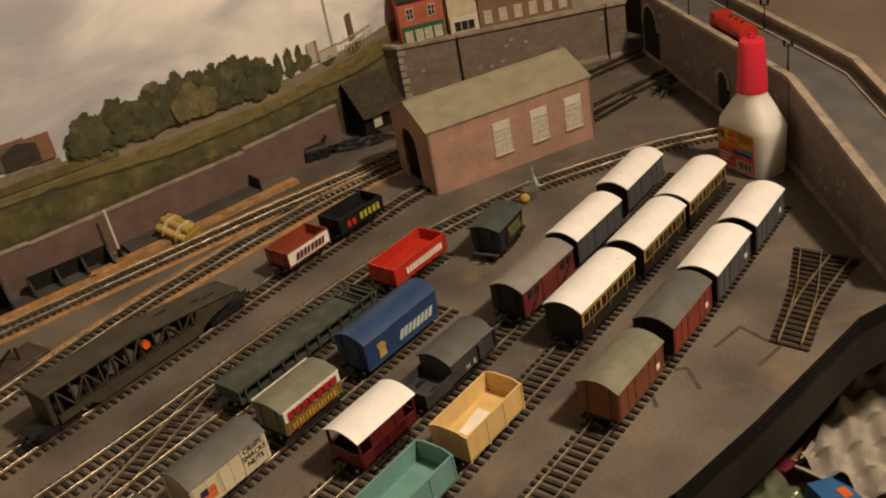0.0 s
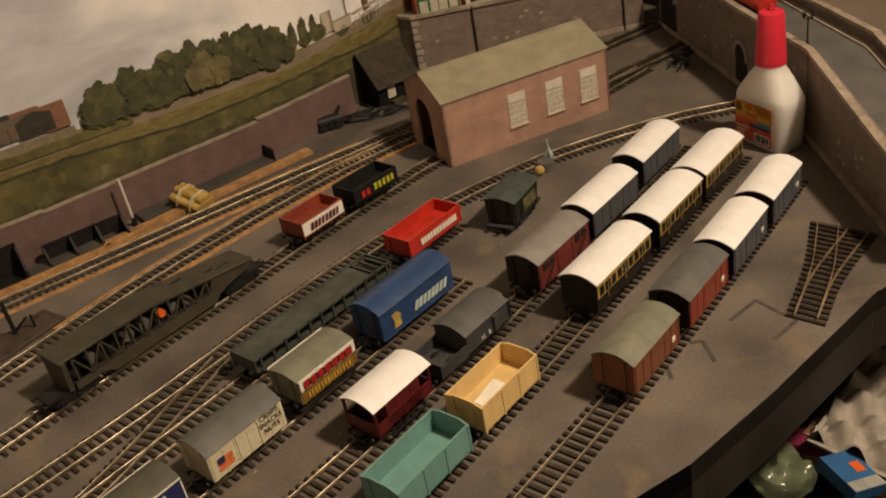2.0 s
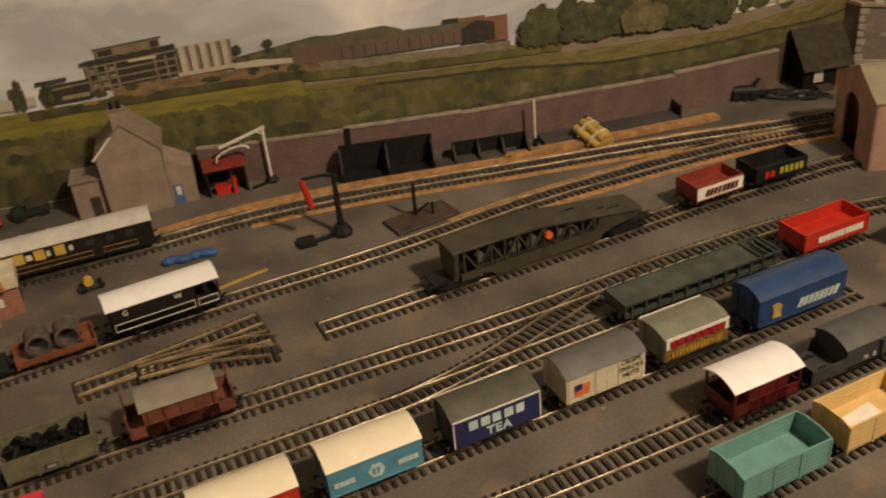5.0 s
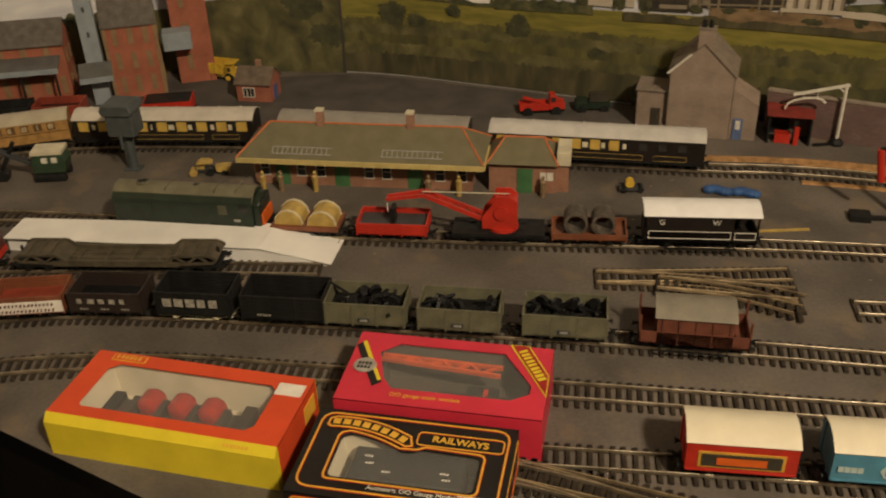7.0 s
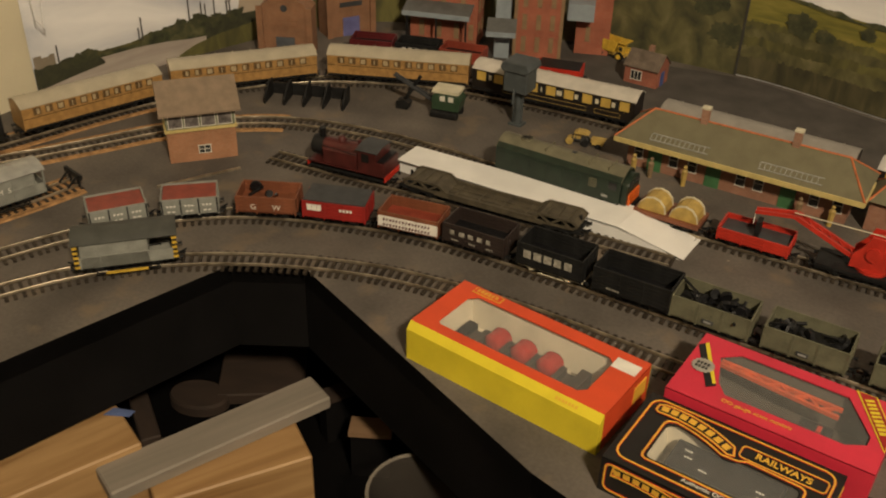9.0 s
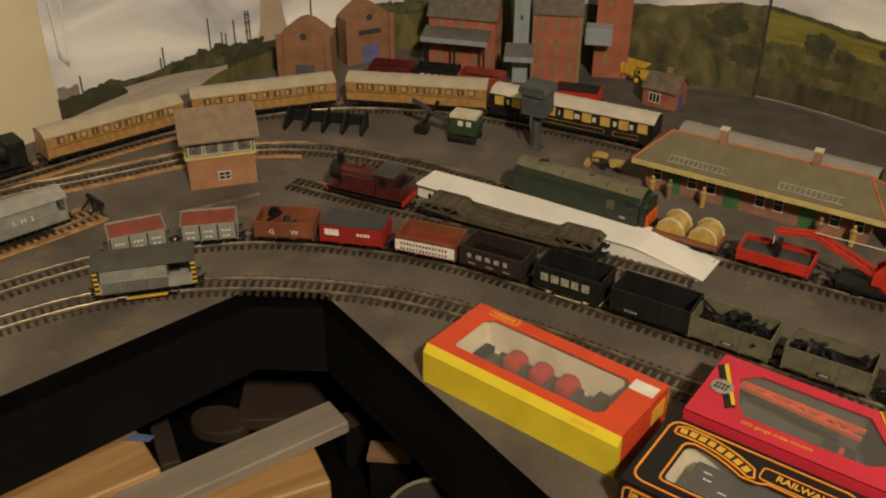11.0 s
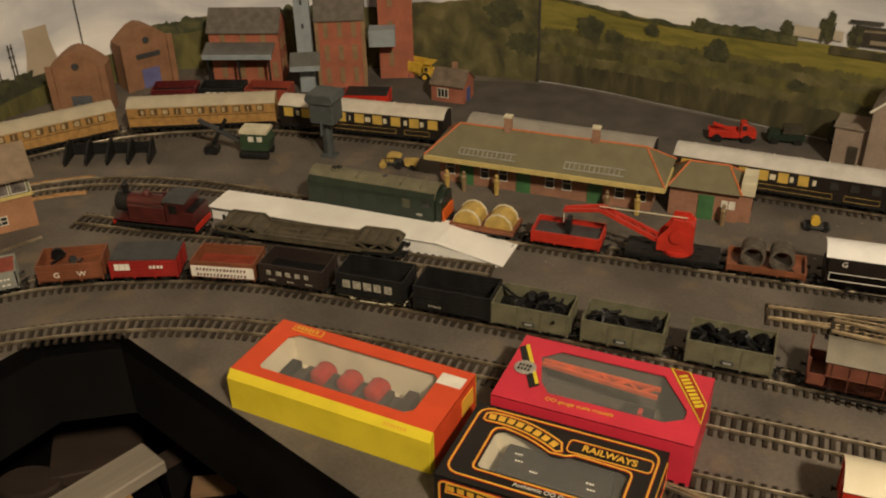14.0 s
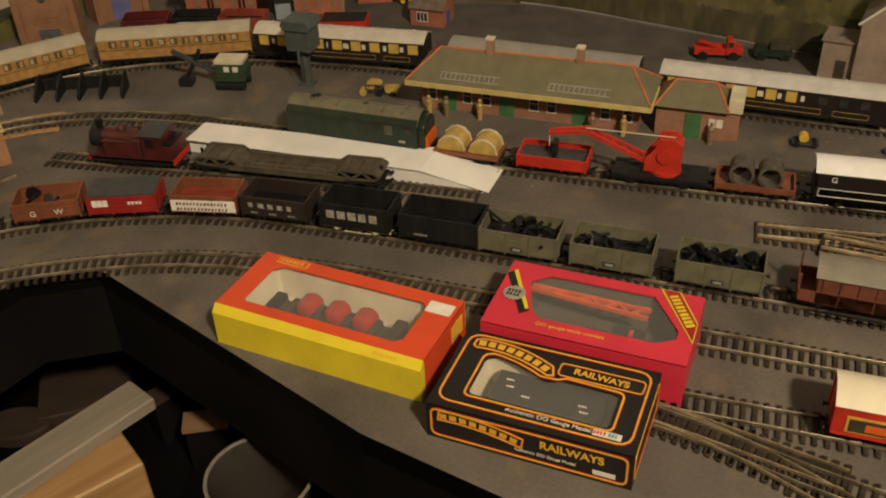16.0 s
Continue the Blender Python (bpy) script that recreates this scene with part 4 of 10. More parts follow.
l.new(ad.outputs[0], sky_ramp.inputs["Fac"])
P_FIELD = paper_mat("printed_meadow", [(0.105, 0.098, 0.018), (0.185, 0.165, 0.028), (0.255, 0.215, 0.045)], 22.0, stretch=(1, 1, 6))
P_ROUGH = paper_mat("printed_rough_grass", [(0.034, 0.033, 0.015), (0.070, 0.066, 0.026), (0.115, 0.105, 0.040), (0.175, 0.150, 0.070)], 38.0, detail=12, stretch=(1, 1, 0.8), distort=0.5)
P_TREE = paper_mat("printed_trees", [(0.018, 0.022, 0.010), (0.045, 0.050, 0.020), (0.085, 0.085, 0.035), (0.13, 0.12, 0.055)], 70.0)
P_HEDGE = paper_mat("printed_hedge", [(0.025, 0.028, 0.015), (0.055, 0.055, 0.025)], 90.0)
P_HEDGE2 = paper_mat("printed_reeds", [(0.030, 0.028, 0.013), (0.062, 0.055, 0.024), (0.105, 0.090, 0.042)], 60.0, detail=12, stretch=(1, 1, 0.3))
P_WATER = paper_mat("printed_river", [(0.33, 0.28, 0.24), (0.46, 0.40, 0.34)], 14.0, stretch=(1, 1, 8))
P_TRACKWAY = paper_mat("printed_path", [(0.16, 0.13, 0.09), (0.26, 0.21, 0.15)], 30.0, stretch=(1, 1, 6))
P_SHED = paper_mat("printed_sheds", [(0.10, 0.07, 0.055), (0.15, 0.10, 0.075)], 40.0)
P_PALE = paper_mat("printed_pale", [(0.38, 0.33, 0.26), (0.50, 0.45, 0.36)], 40.0)
P_CONC = paper_mat("printed_concrete", [(0.20, 0.165, 0.115), (0.28, 0.235, 0.17)], 40.0)
P_DARK = paper_mat("printed_dark", [(0.03, 0.028, 0.025), (0.06, 0.055, 0.045)], 60.0)


def at_back(s, off):
    i = max(0, min(len(BACK) - 1, int(s / STEP)))
    u = s / STEP - i
    x, y, h = BACK[i]
    x2, y2, _ = BACK[min(i + 1, len(BACK) - 1)]
    x, y = x + (x2 - x) * u, y + (y2 - y) * u
    return x + math.sin(h) * off, y - math.cos(h) * off


backdrop = new("backdrop")
tagged(backdrop, "curved printed photographic backscene of fields, trees and sky", "backscene", kind="structure")


def strip(name, s0, s1, low, high, off, material, step=0.006):
    """A flat printed area of the backscene between two outlines, given as functions of the way along it."""
    bm = bmesh.new()
    k = max(2, int((s1 - s0) / step))
    prev = None
    for i in range(k + 1):
        s = s0 + (s1 - s0) * i / k
        x, y = at_back(s, off)
        ring = [bm.verts.new((x, y, low(s))), bm.verts.new((x, y, max(low(s) + 1e-5, high(s))))]
        if prev:
            bm.faces.new((prev[0], ring[0], ring[1], prev[1]))
        prev = ring
    return part(name, bm, material, backdrop)


def steady(z):
    return lambda s: z


def bumpy(z, amp, freq, seed=0.0, fine=0.4):
    return lambda s: z + amp * noise.noise((s * freq, seed, 0)) + amp * fine * noise.noise((s * freq * 4.1, seed + 7, 0)) + amp * fine * 0.7 * noise.noise((s * freq * 11, seed + 3, 0))


def between(pts):
    def fn(s):
        for (a, za), (b, zb) in zip(pts, pts[1:]):
            if s <= b:
                u = max(0, (s - a) / (b - a))
                return za + (zb - za) * u
        return pts[-1][1]
    return fn


END = (len(BACK) - 1) * STEP - 0.002
JOIN = min(range(len(BACK)), key=lambda i: (BACK[i][0] + 0.12) ** 2 + (BACK[i][1] - 0.565) ** 2) * STEP
strip("sky", 0.0, END, steady(-0.01), steady(0.42), 0.0, P_SKY, 0.012)
# right-hand sheet, measured from the join
J = JOIN - 1.0496
hor = between([(1.05 + J, 0.118), (1.16 + J, 0.106), (1.23 + J, 0.104), (1.47 + J, 0.112), (1.70 + J, 0.118), (2.0 + J, 0.112), (2.2 + J, 0.105), (2.47 + J, 0.100)])
strip("meadow", JOIN, END, steady(0.002), lambda s: hor(s), 0.0007, P_FIELD)
strip("rough_grass", JOIN, END, steady(0.002), lambda s: between([(1.05 + J, 0.062), (1.4 + J, 0.070), (1.75 + J, 0.078), (2.0 + J, 0.092), (2.47 + J, 0.090)])(s) + bumpy(0, 0.008, 14, 2)(s), 0.0012, P_ROUGH)
P_MID = paper_mat("printed_tall_grass", [(0.045, 0.043, 0.017), (0.095, 0.088, 0.026), (0.160, 0.145, 0.040)], 46.0, detail=12, stretch=(1, 1, 0.35))
for seed2, up, tone in ((61, 0.012, P_MID), (62, 0.004, P_ROUGH), (63, -0.008, P_MID), (64, -0.020, P_ROUGH), (65, -0.034, P_HEDGE2)):
    strip("grass_fringe", JOIN, END, steady(0.002), lambda s, u=up, q=seed2: max(0.004, between([(1.05 + J, 0.062), (1.4 + J, 0.070), (1.75 + J, 0.078), (2.0 + J, 0.088), (2.47 + J, 0.086)])(s) + u + bumpy(0, 0.004, 60, q, 0.9)(s)), 0.00125 + 0.00004 * (seed2 - 60), tone, 0.002)
PATHTOP = between([(1.66, 0.1085), (1.90, 0.1078), (2.02, 0.1063), (2.108, 0.1005), (2.157, 0.0998), (2.27, 0.1040), (2.43, 0.100)])
PATHLOW = between([(1.66, 0.0990), (1.887, 0.0975), (2.016, 0.0941), (2.153, 0.0880), (2.27, 0.0930), (2.43, 0.088)])
BANK = between([(1.62, 0.0930), (1.70, 0.0915), (1.88, 0.0880), (2.01, 0.0745), (2.12, 0.0730), (2.22, 0.0745), (2.31, 0.0680), (2.43, 0.066)])
P_VERGE = paper_mat("printed_verge_grass", [(0.095, 0.080, 0.026), (0.150, 0.125, 0.042), (0.200, 0.165, 0.065)], 60.0, detail=12, stretch=(1, 1, 3))
strip("verge", 1.66, END, lambda s: BANK(s), lambda s: PATHLOW(s) + 0.002 + bumpy(0, 0.002, 30, 6)(s), 0.0015, P_VERGE, 0.003)
strip("path", 1.66, END, lambda s: PATHLOW(s) + bumpy(0, 0.0015, 40, 15)(s), lambda s: PATHTOP(s) + 0.002 + bumpy(0, 0.002, 20, 5)(s), 0.0017, P_TRACKWAY, 0.003)
strip("dark_bank", 1.74, END, lambda s: BANK(s) - 0.0014 + bumpy(0, 0.001, 50, 9)(s), lambda s: BANK(s) + 0.0018 + bumpy(0, 0.0015, 60, 8)(s), 0.0019, P_HEDGE, 0.002)
strip("far_hedge", 1.205, 1.325, lambda s: hor(s) - 0.006, lambda s: hor(s) + 0.008 + bumpy(0, 0.007, 40, 11)(s), 0.0019, P_TREE, 0.003)
strip("far_hedge", 1.05 + J, 1.25 + J, lambda s: hor(s) - 0.004, lambda s: hor(s) + 0.001 + bumpy(0, 0.004, 40, 13)(s), 0.0019, P_TREE, 0.003)


def leaf_mat(name, dark, mid, light):
    """Printed foliage: each dab of ink has its own tone, with fine mottling."""
    m = bpy.data.materials.new(name)
    m.use_nodes = True
    n, l = m.node_tree.nodes, m.node_tree.links
    n["Principled BSDF"].inputs["Roughness"].default_value = 0.75
    geo = n.new("ShaderNodeNewGeometry")
    tc = n.new("ShaderNodeTexCoord")
    nz = n.new("ShaderNodeTexNoise")
    nz.inputs["Scale"].default_value, nz.inputs["Detail"].default_value, nz.inputs["Roughness"].default_value = 75.0, 12, 0.68
    l.new(tc.outputs["Object"], nz.inputs["Vector"])
    mx = n.new("ShaderNodeMix")
    mx.inputs["Factor"].default_value = 0.90
    l.new(geo.outputs["Random Per Island"], mx.inputs["A"])
    l.new(nz.outputs["Fac"], mx.inputs["B"])
    ramp = n.new("ShaderNodeValToRGB")
    el = ramp.color_ramp.elements
    el.new(0.5)
    for e, p, c in zip(el, (0.30, 0.52, 0.76), (dark, mid, light)):
        e.position, e.color = p, (*c, 1)
    l.new(mx.outputs["Result"], ramp.inputs["Fac"])
    l.new(ramp.outputs["Color"], n["Principled BSDF"].inputs["Base Color"])
    return m


P_LEAF = leaf_mat("printed_leaves", (0.030, 0.034, 0.014), (0.078, 0.078, 0.030), (0.175, 0.158, 0.070))
P_LEAFDARK = leaf_mat("printed_dark_leaves", (0.022, 0.026, 0.012), (0.055, 0.057, 0.024), (0.120, 0.110, 0.048))


def lobe(bm, s, z, rs, rz, off, seed, ragged=0.38, n=72):
    """One patch of printed leaves with a ragged edge."""
    vs = []
    for i in range(n):
        a = 2 * math.pi * i / n
        q = 1 + ragged * noise.noise((math.cos(a) * 1.7, math.sin(a) * 1.7, seed)) + ragged * 0.6 * noise.noise((math.cos(a) * 6, math.sin(a) * 6, seed + 3)) + ragged * 0.45 * noise.noise((math.cos(a) * 17, math.sin(a) * 17, seed + 5))
        x, y = at_back(s + rs * q * math.cos(a), off)
        vs.append(bm.verts.new((x, y, z + rz * q * math.sin(a))))
    bm.faces.new(vs)


def clump(s, z, r, seed, material=None, rz=None, name="printed_bush", off=0.0021, lobes=6):
    """A printed bush: overlapping ragged patches, the small ones in front."""
    rnd = random.Random(int(seed * 10))
    bm = bmesh.new()
    rz = rz or r
    lobe(bm, s, z, r * 0.95, rz * 0.92, off, seed)
    for i in range(lobes):
        a = rnd.uniform(0, 2 * math.pi)
        q = rnd.uniform(0.35, 0.72)
        k = rnd.uniform(0.30, 0.50)
        lobe(bm, s + r * q * math.cos(a), z + rz * q * math.sin(a), r * k, rz * k, off + 0.00012 * (i + 1), seed + 1.7 * i)
    part(name, bm, material or P_LEAF, backdrop)


for i, (s, z, r) in enumerate(((1.284, 0.080, 0.017), (1.118, 0.083, 0.020), (1.00, 0.090, 0.026), (1.15, 0.076, 0.012), (1.03, 0.05, 0.024), (1.38, 0.058, 0.010), (1.20, 0.092, 0.010))):
    clump(s + J, z, r, i * 3.1, P_LEAFDARK, r * 0.75)
strip("far_hedge", 1.20, 1.325, lambda s: hor(s) - 0.004, lambda s: hor(s) + 0.006 + bumpy(0, 0.006, 46, 5)(s), 0.0018, P_TREE, 0.002)
P_LEAFTAN = leaf_mat("printed_tan_leaves", (0.070, 0.060, 0.026), (0.130, 0.112, 0.050), (0.230, 0.195, 0.100))
WOODTOP = between([(1.900, 0.128), (1.918, 0.150), (1.952, 0.158), (1.967, 0.163), (1.980, 0.155), (2.000, 0.164), (2.020, 0.165), (2.039, 0.160), (2.055, 0.165), (2.089, 0.159), (2.110, 0.155), (2.130, 0.156), (2.141, 0.151), (2.149, 0.138), (2.161, 0.127), (2.170, 0.113)])
strip("woodland", 1.902, 2.168, lambda s: PATHTOP(s) - 0.001 + bumpy(0, 0.002, 60, 21)(s), lambda s: max(PATHTOP(s) + 0.002, WOODTOP(s) - 0.009 + bumpy(0, 0.007, 60, 20, 0.7)(s)), 0.0021, P_LEAFDARK, 0.001)
rnd = random.Random(17)
for layer, mat_leaf in enumerate((P_LEAFDARK, P_LEAF, P_LEAFDARK)):
    bm = bmesh.new()
    for i in range(62):
        q = rnd.uniform(1.912, 2.160)
        top, low = WOODTOP(q), PATHTOP(q)
        u = 0.80 - 0.55 * i / 62 - 0.10 * layer + rnd.uniform(-0.10, 0.10)
        r = rnd.uniform(0.0050, 0.0095)
        z = min(top - r * 0.8, low + (top - low) * u + 0.004)
        lobe(bm, q, z, r * rnd.uniform(0.9, 1.25), r * rnd.uniform(0.8, 1.1), 0.0023 + 0.0016 * layer + 0.000025 * i, 3.1 * i + 50 * layer, 0.45, 60)
    part("printed_tree", bm, mat_leaf, backdrop)
for i in range(16):
    q = 1.915 + 0.0160 * i
    clump(q, PATHTOP(q) + 0.010, 0.010, 300 + 2.1 * i, P_LEAFDARK, 0.010, "printed_bush", 0.0051 + 0.0008 * (i % 2), 4)
for i, (q, z, r) in enumerate(((2.050, 0.128, 0.016), (2.068, 0.122, 0.014), (2.036, 0.121, 0.012))):
    clump(q, z, r, 200 + 7 * i, P_LEAFTAN, r * 1.2, "printed_tree", 0.0068 + 0.0010 * i, 8)
for i, (q, top, w) in enumerate(((2.172, 0.139, 0.0055), (2.188, 0.142, 0.0058), (2.205, 0.139, 0.0052), (2.212, 0.124, 0.010), (2.192, 0.120, 0.012))):
    clump(q, (top + 0.106) / 2, w, 90 + i, P_LEAF, (top - 0.106) / 2, "printed_tree", 0.0029 + 0.0009 * (i % 2))


def printed(name, s0, s1, z0, z1, material, off=0.0026, slope=0.0):
    return strip(name, s0 + J, s1 + J, lambda s: z0 + slope * (s - s0 - J), lambda s: z1 + slope * (s - s0 - J), off, material, 0.004)


# office block, silos, sheds and tanks in the print
P_SHADE = paper_mat("printed_deep_shade", [(0.020, 0.017, 0.013), (0.045, 0.037, 0.026)], 120.0)
P_BEAM = paper_mat("printed_beam", [(0.13, 0.108, 0.070), (0.23, 0.19, 0.125)], 90.0)
P_EARTH = paper_mat("printed_earth", [(0.11, 0.075, 0.040), (0.19, 0.125, 0.065), (0.24, 0.165, 0.09)], 60.0, stretch=(1, 1, 2))
P_SHEDROOF = paper_mat("printed_roof", [(0.075, 0.068, 0.046), (0.125, 0.110, 0.075)], 60.0)
P_BRICKINK = paper_mat("printed_brick", [(0.16, 0.075, 0.045), (0.24, 0.12, 0.075)], 80.0)


def ink(name, s0, s1, z0, z1, material, off, rise=0.0):
    """A printed rectangle, given by the way along the sheet; its edges may rise to one side."""
    u0, u1 = min(s0, s1), max(s0, s1)
    return strip(name, u0, u1, lambda s: z0 + rise * (s - u0), lambda s: z1 + rise * (s - u0), off, material, 0.004)


# far ridge and earthworks behind the works
strip("printed_ridge", 1.59, 1.76, lambda s: hor(s) + 0.004, between([(1.59, 0.140), (1.64, 0.148), (1.68, 0.154), (1.72, 0.150), (1.76, 0.142)]), 0.0020, P_TREE, 0.004)
strip("printed_earth", 1.455, 1.70, lambda s: hor(s) - 0.008, lambda s: 0.127 + bumpy(0, 0.003, 30, 71)(s), 0.0021, P_EARTH, 0.004)
strip("printed_scrub", 1.36, 1.66, lambda s: hor(s) - 0.010, lambda s: hor(s) - 0.001 + bumpy(0, 0.005, 34, 72)(s), 0.00215, P_HEDGE2, 0.003)
# office: open concrete frame of columns and slabs in front of deep shade
ink("printed_office", 1.431, 1.530, 0.122, 0.157, P_SHADE, 0.0023, 0.07)
ink("printed_office_top", 1.446, 1.515, 0.157, 0.1675, P_BEAM, 0.0023, 0.07)
ink("printed_top_window", 1.449, 1.464, 0.1600, 0.1660, P_SHADE, 0.0027, 0.07)
ink("printed_top_window", 1.505, 1.513, 0.1630, 0.1700, P_SHADE, 0.0027, 0.07)
ink("printed_office_roof", 1.444, 1.518, 0.1672, 0.1688, P_DARK, 0.0028, 0.07)
ink("printed_terrace_roof", 1.427, 1.470, 0.1525, 0.1560, P_DARK, 0.0029, 0.10)
for k, z in enumerate((0.1245, 0.1325, 0.1405, 0.1485)):
    ink("printed_slab", 1.431, 1.530, z, z + 0.0020, P_BEAM, 0.0026, 0.07)
for k, q in enumerate((1.432, 1.442, 1.452, 1.462, 1.504, 1.516, 1.527)):
    ink("printed_column", q, q + 0.0026, 0.1225, 0.1525, P_BEAM, 0.0027, 0.05)
for k, (q, z) in enumerate(((1.434, 0.1270), (1.444, 0.1350), (1.455, 0.1430), (1.434, 0.1430), (1.445, 0.1270), (1.455, 0.1350))):
    ink("printed_glazing", q + 0.001, q + 0.007, z, z + 0.0045, P_CONC, 0.0025)
ink("printed_balcony", 1.478, 1.508, 0.1500, 0.1530, P_PALE, 0.0029, 0.04)
clump(1.498, 0.126, 0.0035, 93, leaf_mat("printed_yellow_leaves", (0.09, 0.06, 0.015), (0.20, 0.13, 0.03), (0.28, 0.20, 0.06)), 0.0030)
# low wing with a flat roof, cars and bushes before it
ink("printed_low_block", 1.382, 1.432, 0.114, 0.136, P_SHADE, 0.0023, 0.04)
ink("printed_low_roof", 1.376, 1.410, 0.1375, 0.1415, P_DARK, 0.0028, 0.06)
ink("printed_low_beam", 1.392, 1.434, 0.1300, 0.1325, P_BEAM, 0.0027, 0.08)
ink("printed_low_wall", 1.400, 1.430, 0.1180, 0.1225, P_CONC, 0.0027, 0.05)
ink("printed_white_wall", 1.319, 1.348, 0.114, 0.1265, P_PALE, 0.0023)
ink("printed_white_wall", 1.362, 1.372, 0.116, 0.1270, P_PALE, 0.0023)
for i, (q, z, r, rz) in enumerate(((1.357, 0.128, 0.0065, 0.017), (1.350, 0.126, 0.004, 0.014), (1.385, 0.124, 0.008, 0.013), (1.312, 0.122, 0.007, 0.009), (1.440, 0.121, 0.008, 0.005), (1.475, 0.122, 0.009, 0.004), (1.608, 0.124, 0.009, 0.006), (1.632, 0.127, 0.006, 0.006), (1.594, 0.148, 0.005, 0.006), (1.628, 0.152, 0.006, 0.005), (1.654, 0.118, 0.010, 0.007), (1.56, 0.119, 0.012, 0.004))):
    clump(q, z, r, 120 + 3 * i, P_LEAFDARK, rz)
# silos: each a rounded tank shaded by the printed light, in three inks
for k in range(5):
    q = 1.5315 + 0.0116 * k
    ink("printed_silo", q, q + 0.0110, 0.1300 + 0.0004 * k, 0.1598 + 0.0005 * k, P_CONC, 0.0026)
    ink("printed_silo_face", q + 0.0008, q + 0.0070, 0.1300 + 0.0004 * k, 0.1600 + 0.0005 * k, P_PALE, 0.0029)
    ink("printed_silo_gap", q + 0.0106, q + 0.0114, 0.1300 + 0.0004 * k, 0.1585 + 0.0005 * k, P_SHADE, 0.0030)
ink("printed_wall", 1.527, 1.600, 0.1265, 0.1310, P_PALE, 0.0031, 0.05)
strip("printed_white_heap", 1.588, 1.652, lambda s: 0.1275, lambda s: 0.134 + bumpy(0, 0.003, 30, 74)(s), 0.0030, P_PALE, 0.003)
# sheds: long low roofs, brick walls, dark gable
strip("printed_shed_roof", 1.655, 1.775, steady(0.138), between([(1.655, 0.148), (1.675, 0.151), (1.756, 0.1565), (1.775, 0.150)]), 0.0027, P_SHEDROOF, 0.004)
ink("printed_shed", 1.652, 1.705, 0.124, 0.1455, P_SHED, 0.0028)
strip("printed_shed_roof", 1.695, 1.868, steady(0.137), between([(1.695, 0.1385), (1.715, 0.1445), (1.75, 0.1490), (1.858, 0.1485), (1.868, 0.1460)]), 0.0031, P_SHEDROOF, 0.004)
ink("printed_shed", 1.699, 1.845, 0.124, 0.1392, P_SHED, 0.0032, 0.015)
for k in range(11):
    ink("printed_shed_bay", 1.706 + 0.0125 * k, 1.7072 + 0.0125 * k, 0.1245, 0.1390, P_SHADE, 0.0033)
strip("printed_gable", 1.840, 1.878, steady(0.124), between([(1.840, 0.1412), (1.859, 0.1490), (1.878, 0.1440)]), 0.0035, P_SHADE, 0.003)
ink("printed_brick_end", 1.868, 1.893, 0.122, 0.1505, P_BRICKINK, 0.0030)
ink("printed_roof_stub", 1.820, 1.838, 0.1480, 0.1540, P_SHADE, 0.0026)
ink("printed_brick_end", 1.838, 1.868, 0.1460, 0.1530, P_BRICKINK, 0.0026)
strip("printed_wall", 1.680, 1.895, lambda s: hor(s) - 0.004, lambda s: hor(s) + 0.007, 0.0036, P_BEAM, 0.006)
strip("printed_verge", 1.660, 1.955, lambda s: hor(s) - 0.013, lambda s: hor(s) - 0.003 + bumpy(0, 0.003, 40, 77)(s), 0.0037, P_MID, 0.003)
for i, (q, z) in enumerate(((1.695, 0.113), (1.762, 0.111), (1.66, 0.112))):
    clump(q, z, 0.007, 160 + 3 * i, P_LEAFDARK, 0.005)
ink("printed_tank", 2.219, 2.236, 0.108, 0.1345, P_PALE, 0.0026)
ink("printed_tank_shade", 2.231, 2.236, 0.108, 0.1340, P_CONC, 0.0029)
ink("printed_works", 2.236, 2.268, 0.104, 0.1170, P_PALE, 0.0027)
ink("printed_works_roof", 2.234, 2.270, 0.1170, 0.1190, P_CONC, 0.0029)
for k in range(9):
    q = 2.276 + 0.0085 * k
    ink("printed_pipe", q, q + 0.0012, 0.098, 0.112 + 0.012 * math.sin(k * 1.3) ** 2, P_PALE, 0.0030)
ink("printed_pipe_bridge", 2.272, 2.345, 0.1165, 0.1185, P_PALE, 0.0032)
ink("printed_pipe_bridge", 2.285, 2.330, 0.1085, 0.1100, P_PALE, 0.0032)
ink("printed_stack", 2.296, 2.307, 0.112, 0.146, P_SHED, 0.0024)
clump(2.250, 0.103, 0.012, 411, P_LEAFDARK, 0.006)
clump(2.300, 0.100, 0.016, 412, P_LEAF, 0.006)
printed("printed_pole", 2.309, 2.3105, 0.110, 0.190, P_DARK)
# left-hand sheet: river, trees and works
L_HOR = between([(0.0, 0.018), (0.10, 0.021), (0.15, 0.027), (0.21, 0.034), (0.28, 0.041), (0.35, 0.047), (0.50, 0.060), (0.72, 0.080), (JOIN, 0.118)])
L_TOP = between([(0.0, 0.040), (0.05, 0.040), (0.09, 0.0415), (0.136, 0.0425), (0.172, 0.0475), (0.219, 0.049), (0.25, 0.0455), (0.30, 0.0455), (0.38, 0.050)])
L_WATER = between([(0.0, 0.031), (0.09, 0.033), (0.134, 0.033), (0.175, 0.030), (0.207, 0.0256), (0.237, 0.0237), (0.26, 0.020)])
L_GREEN = between([(0.176, -0.004), (0.182, 0.002), (0.209, 0.0142), (0.248, 0.0208), (0.298, 0.0245), (0.36, 0.036), (0.50, 0.051), (0.66, 0.066)])
strip("river", 0.0, 0.262, steady(-0.008), lambda s: L_WATER(s), 0.0008, P_WATER)
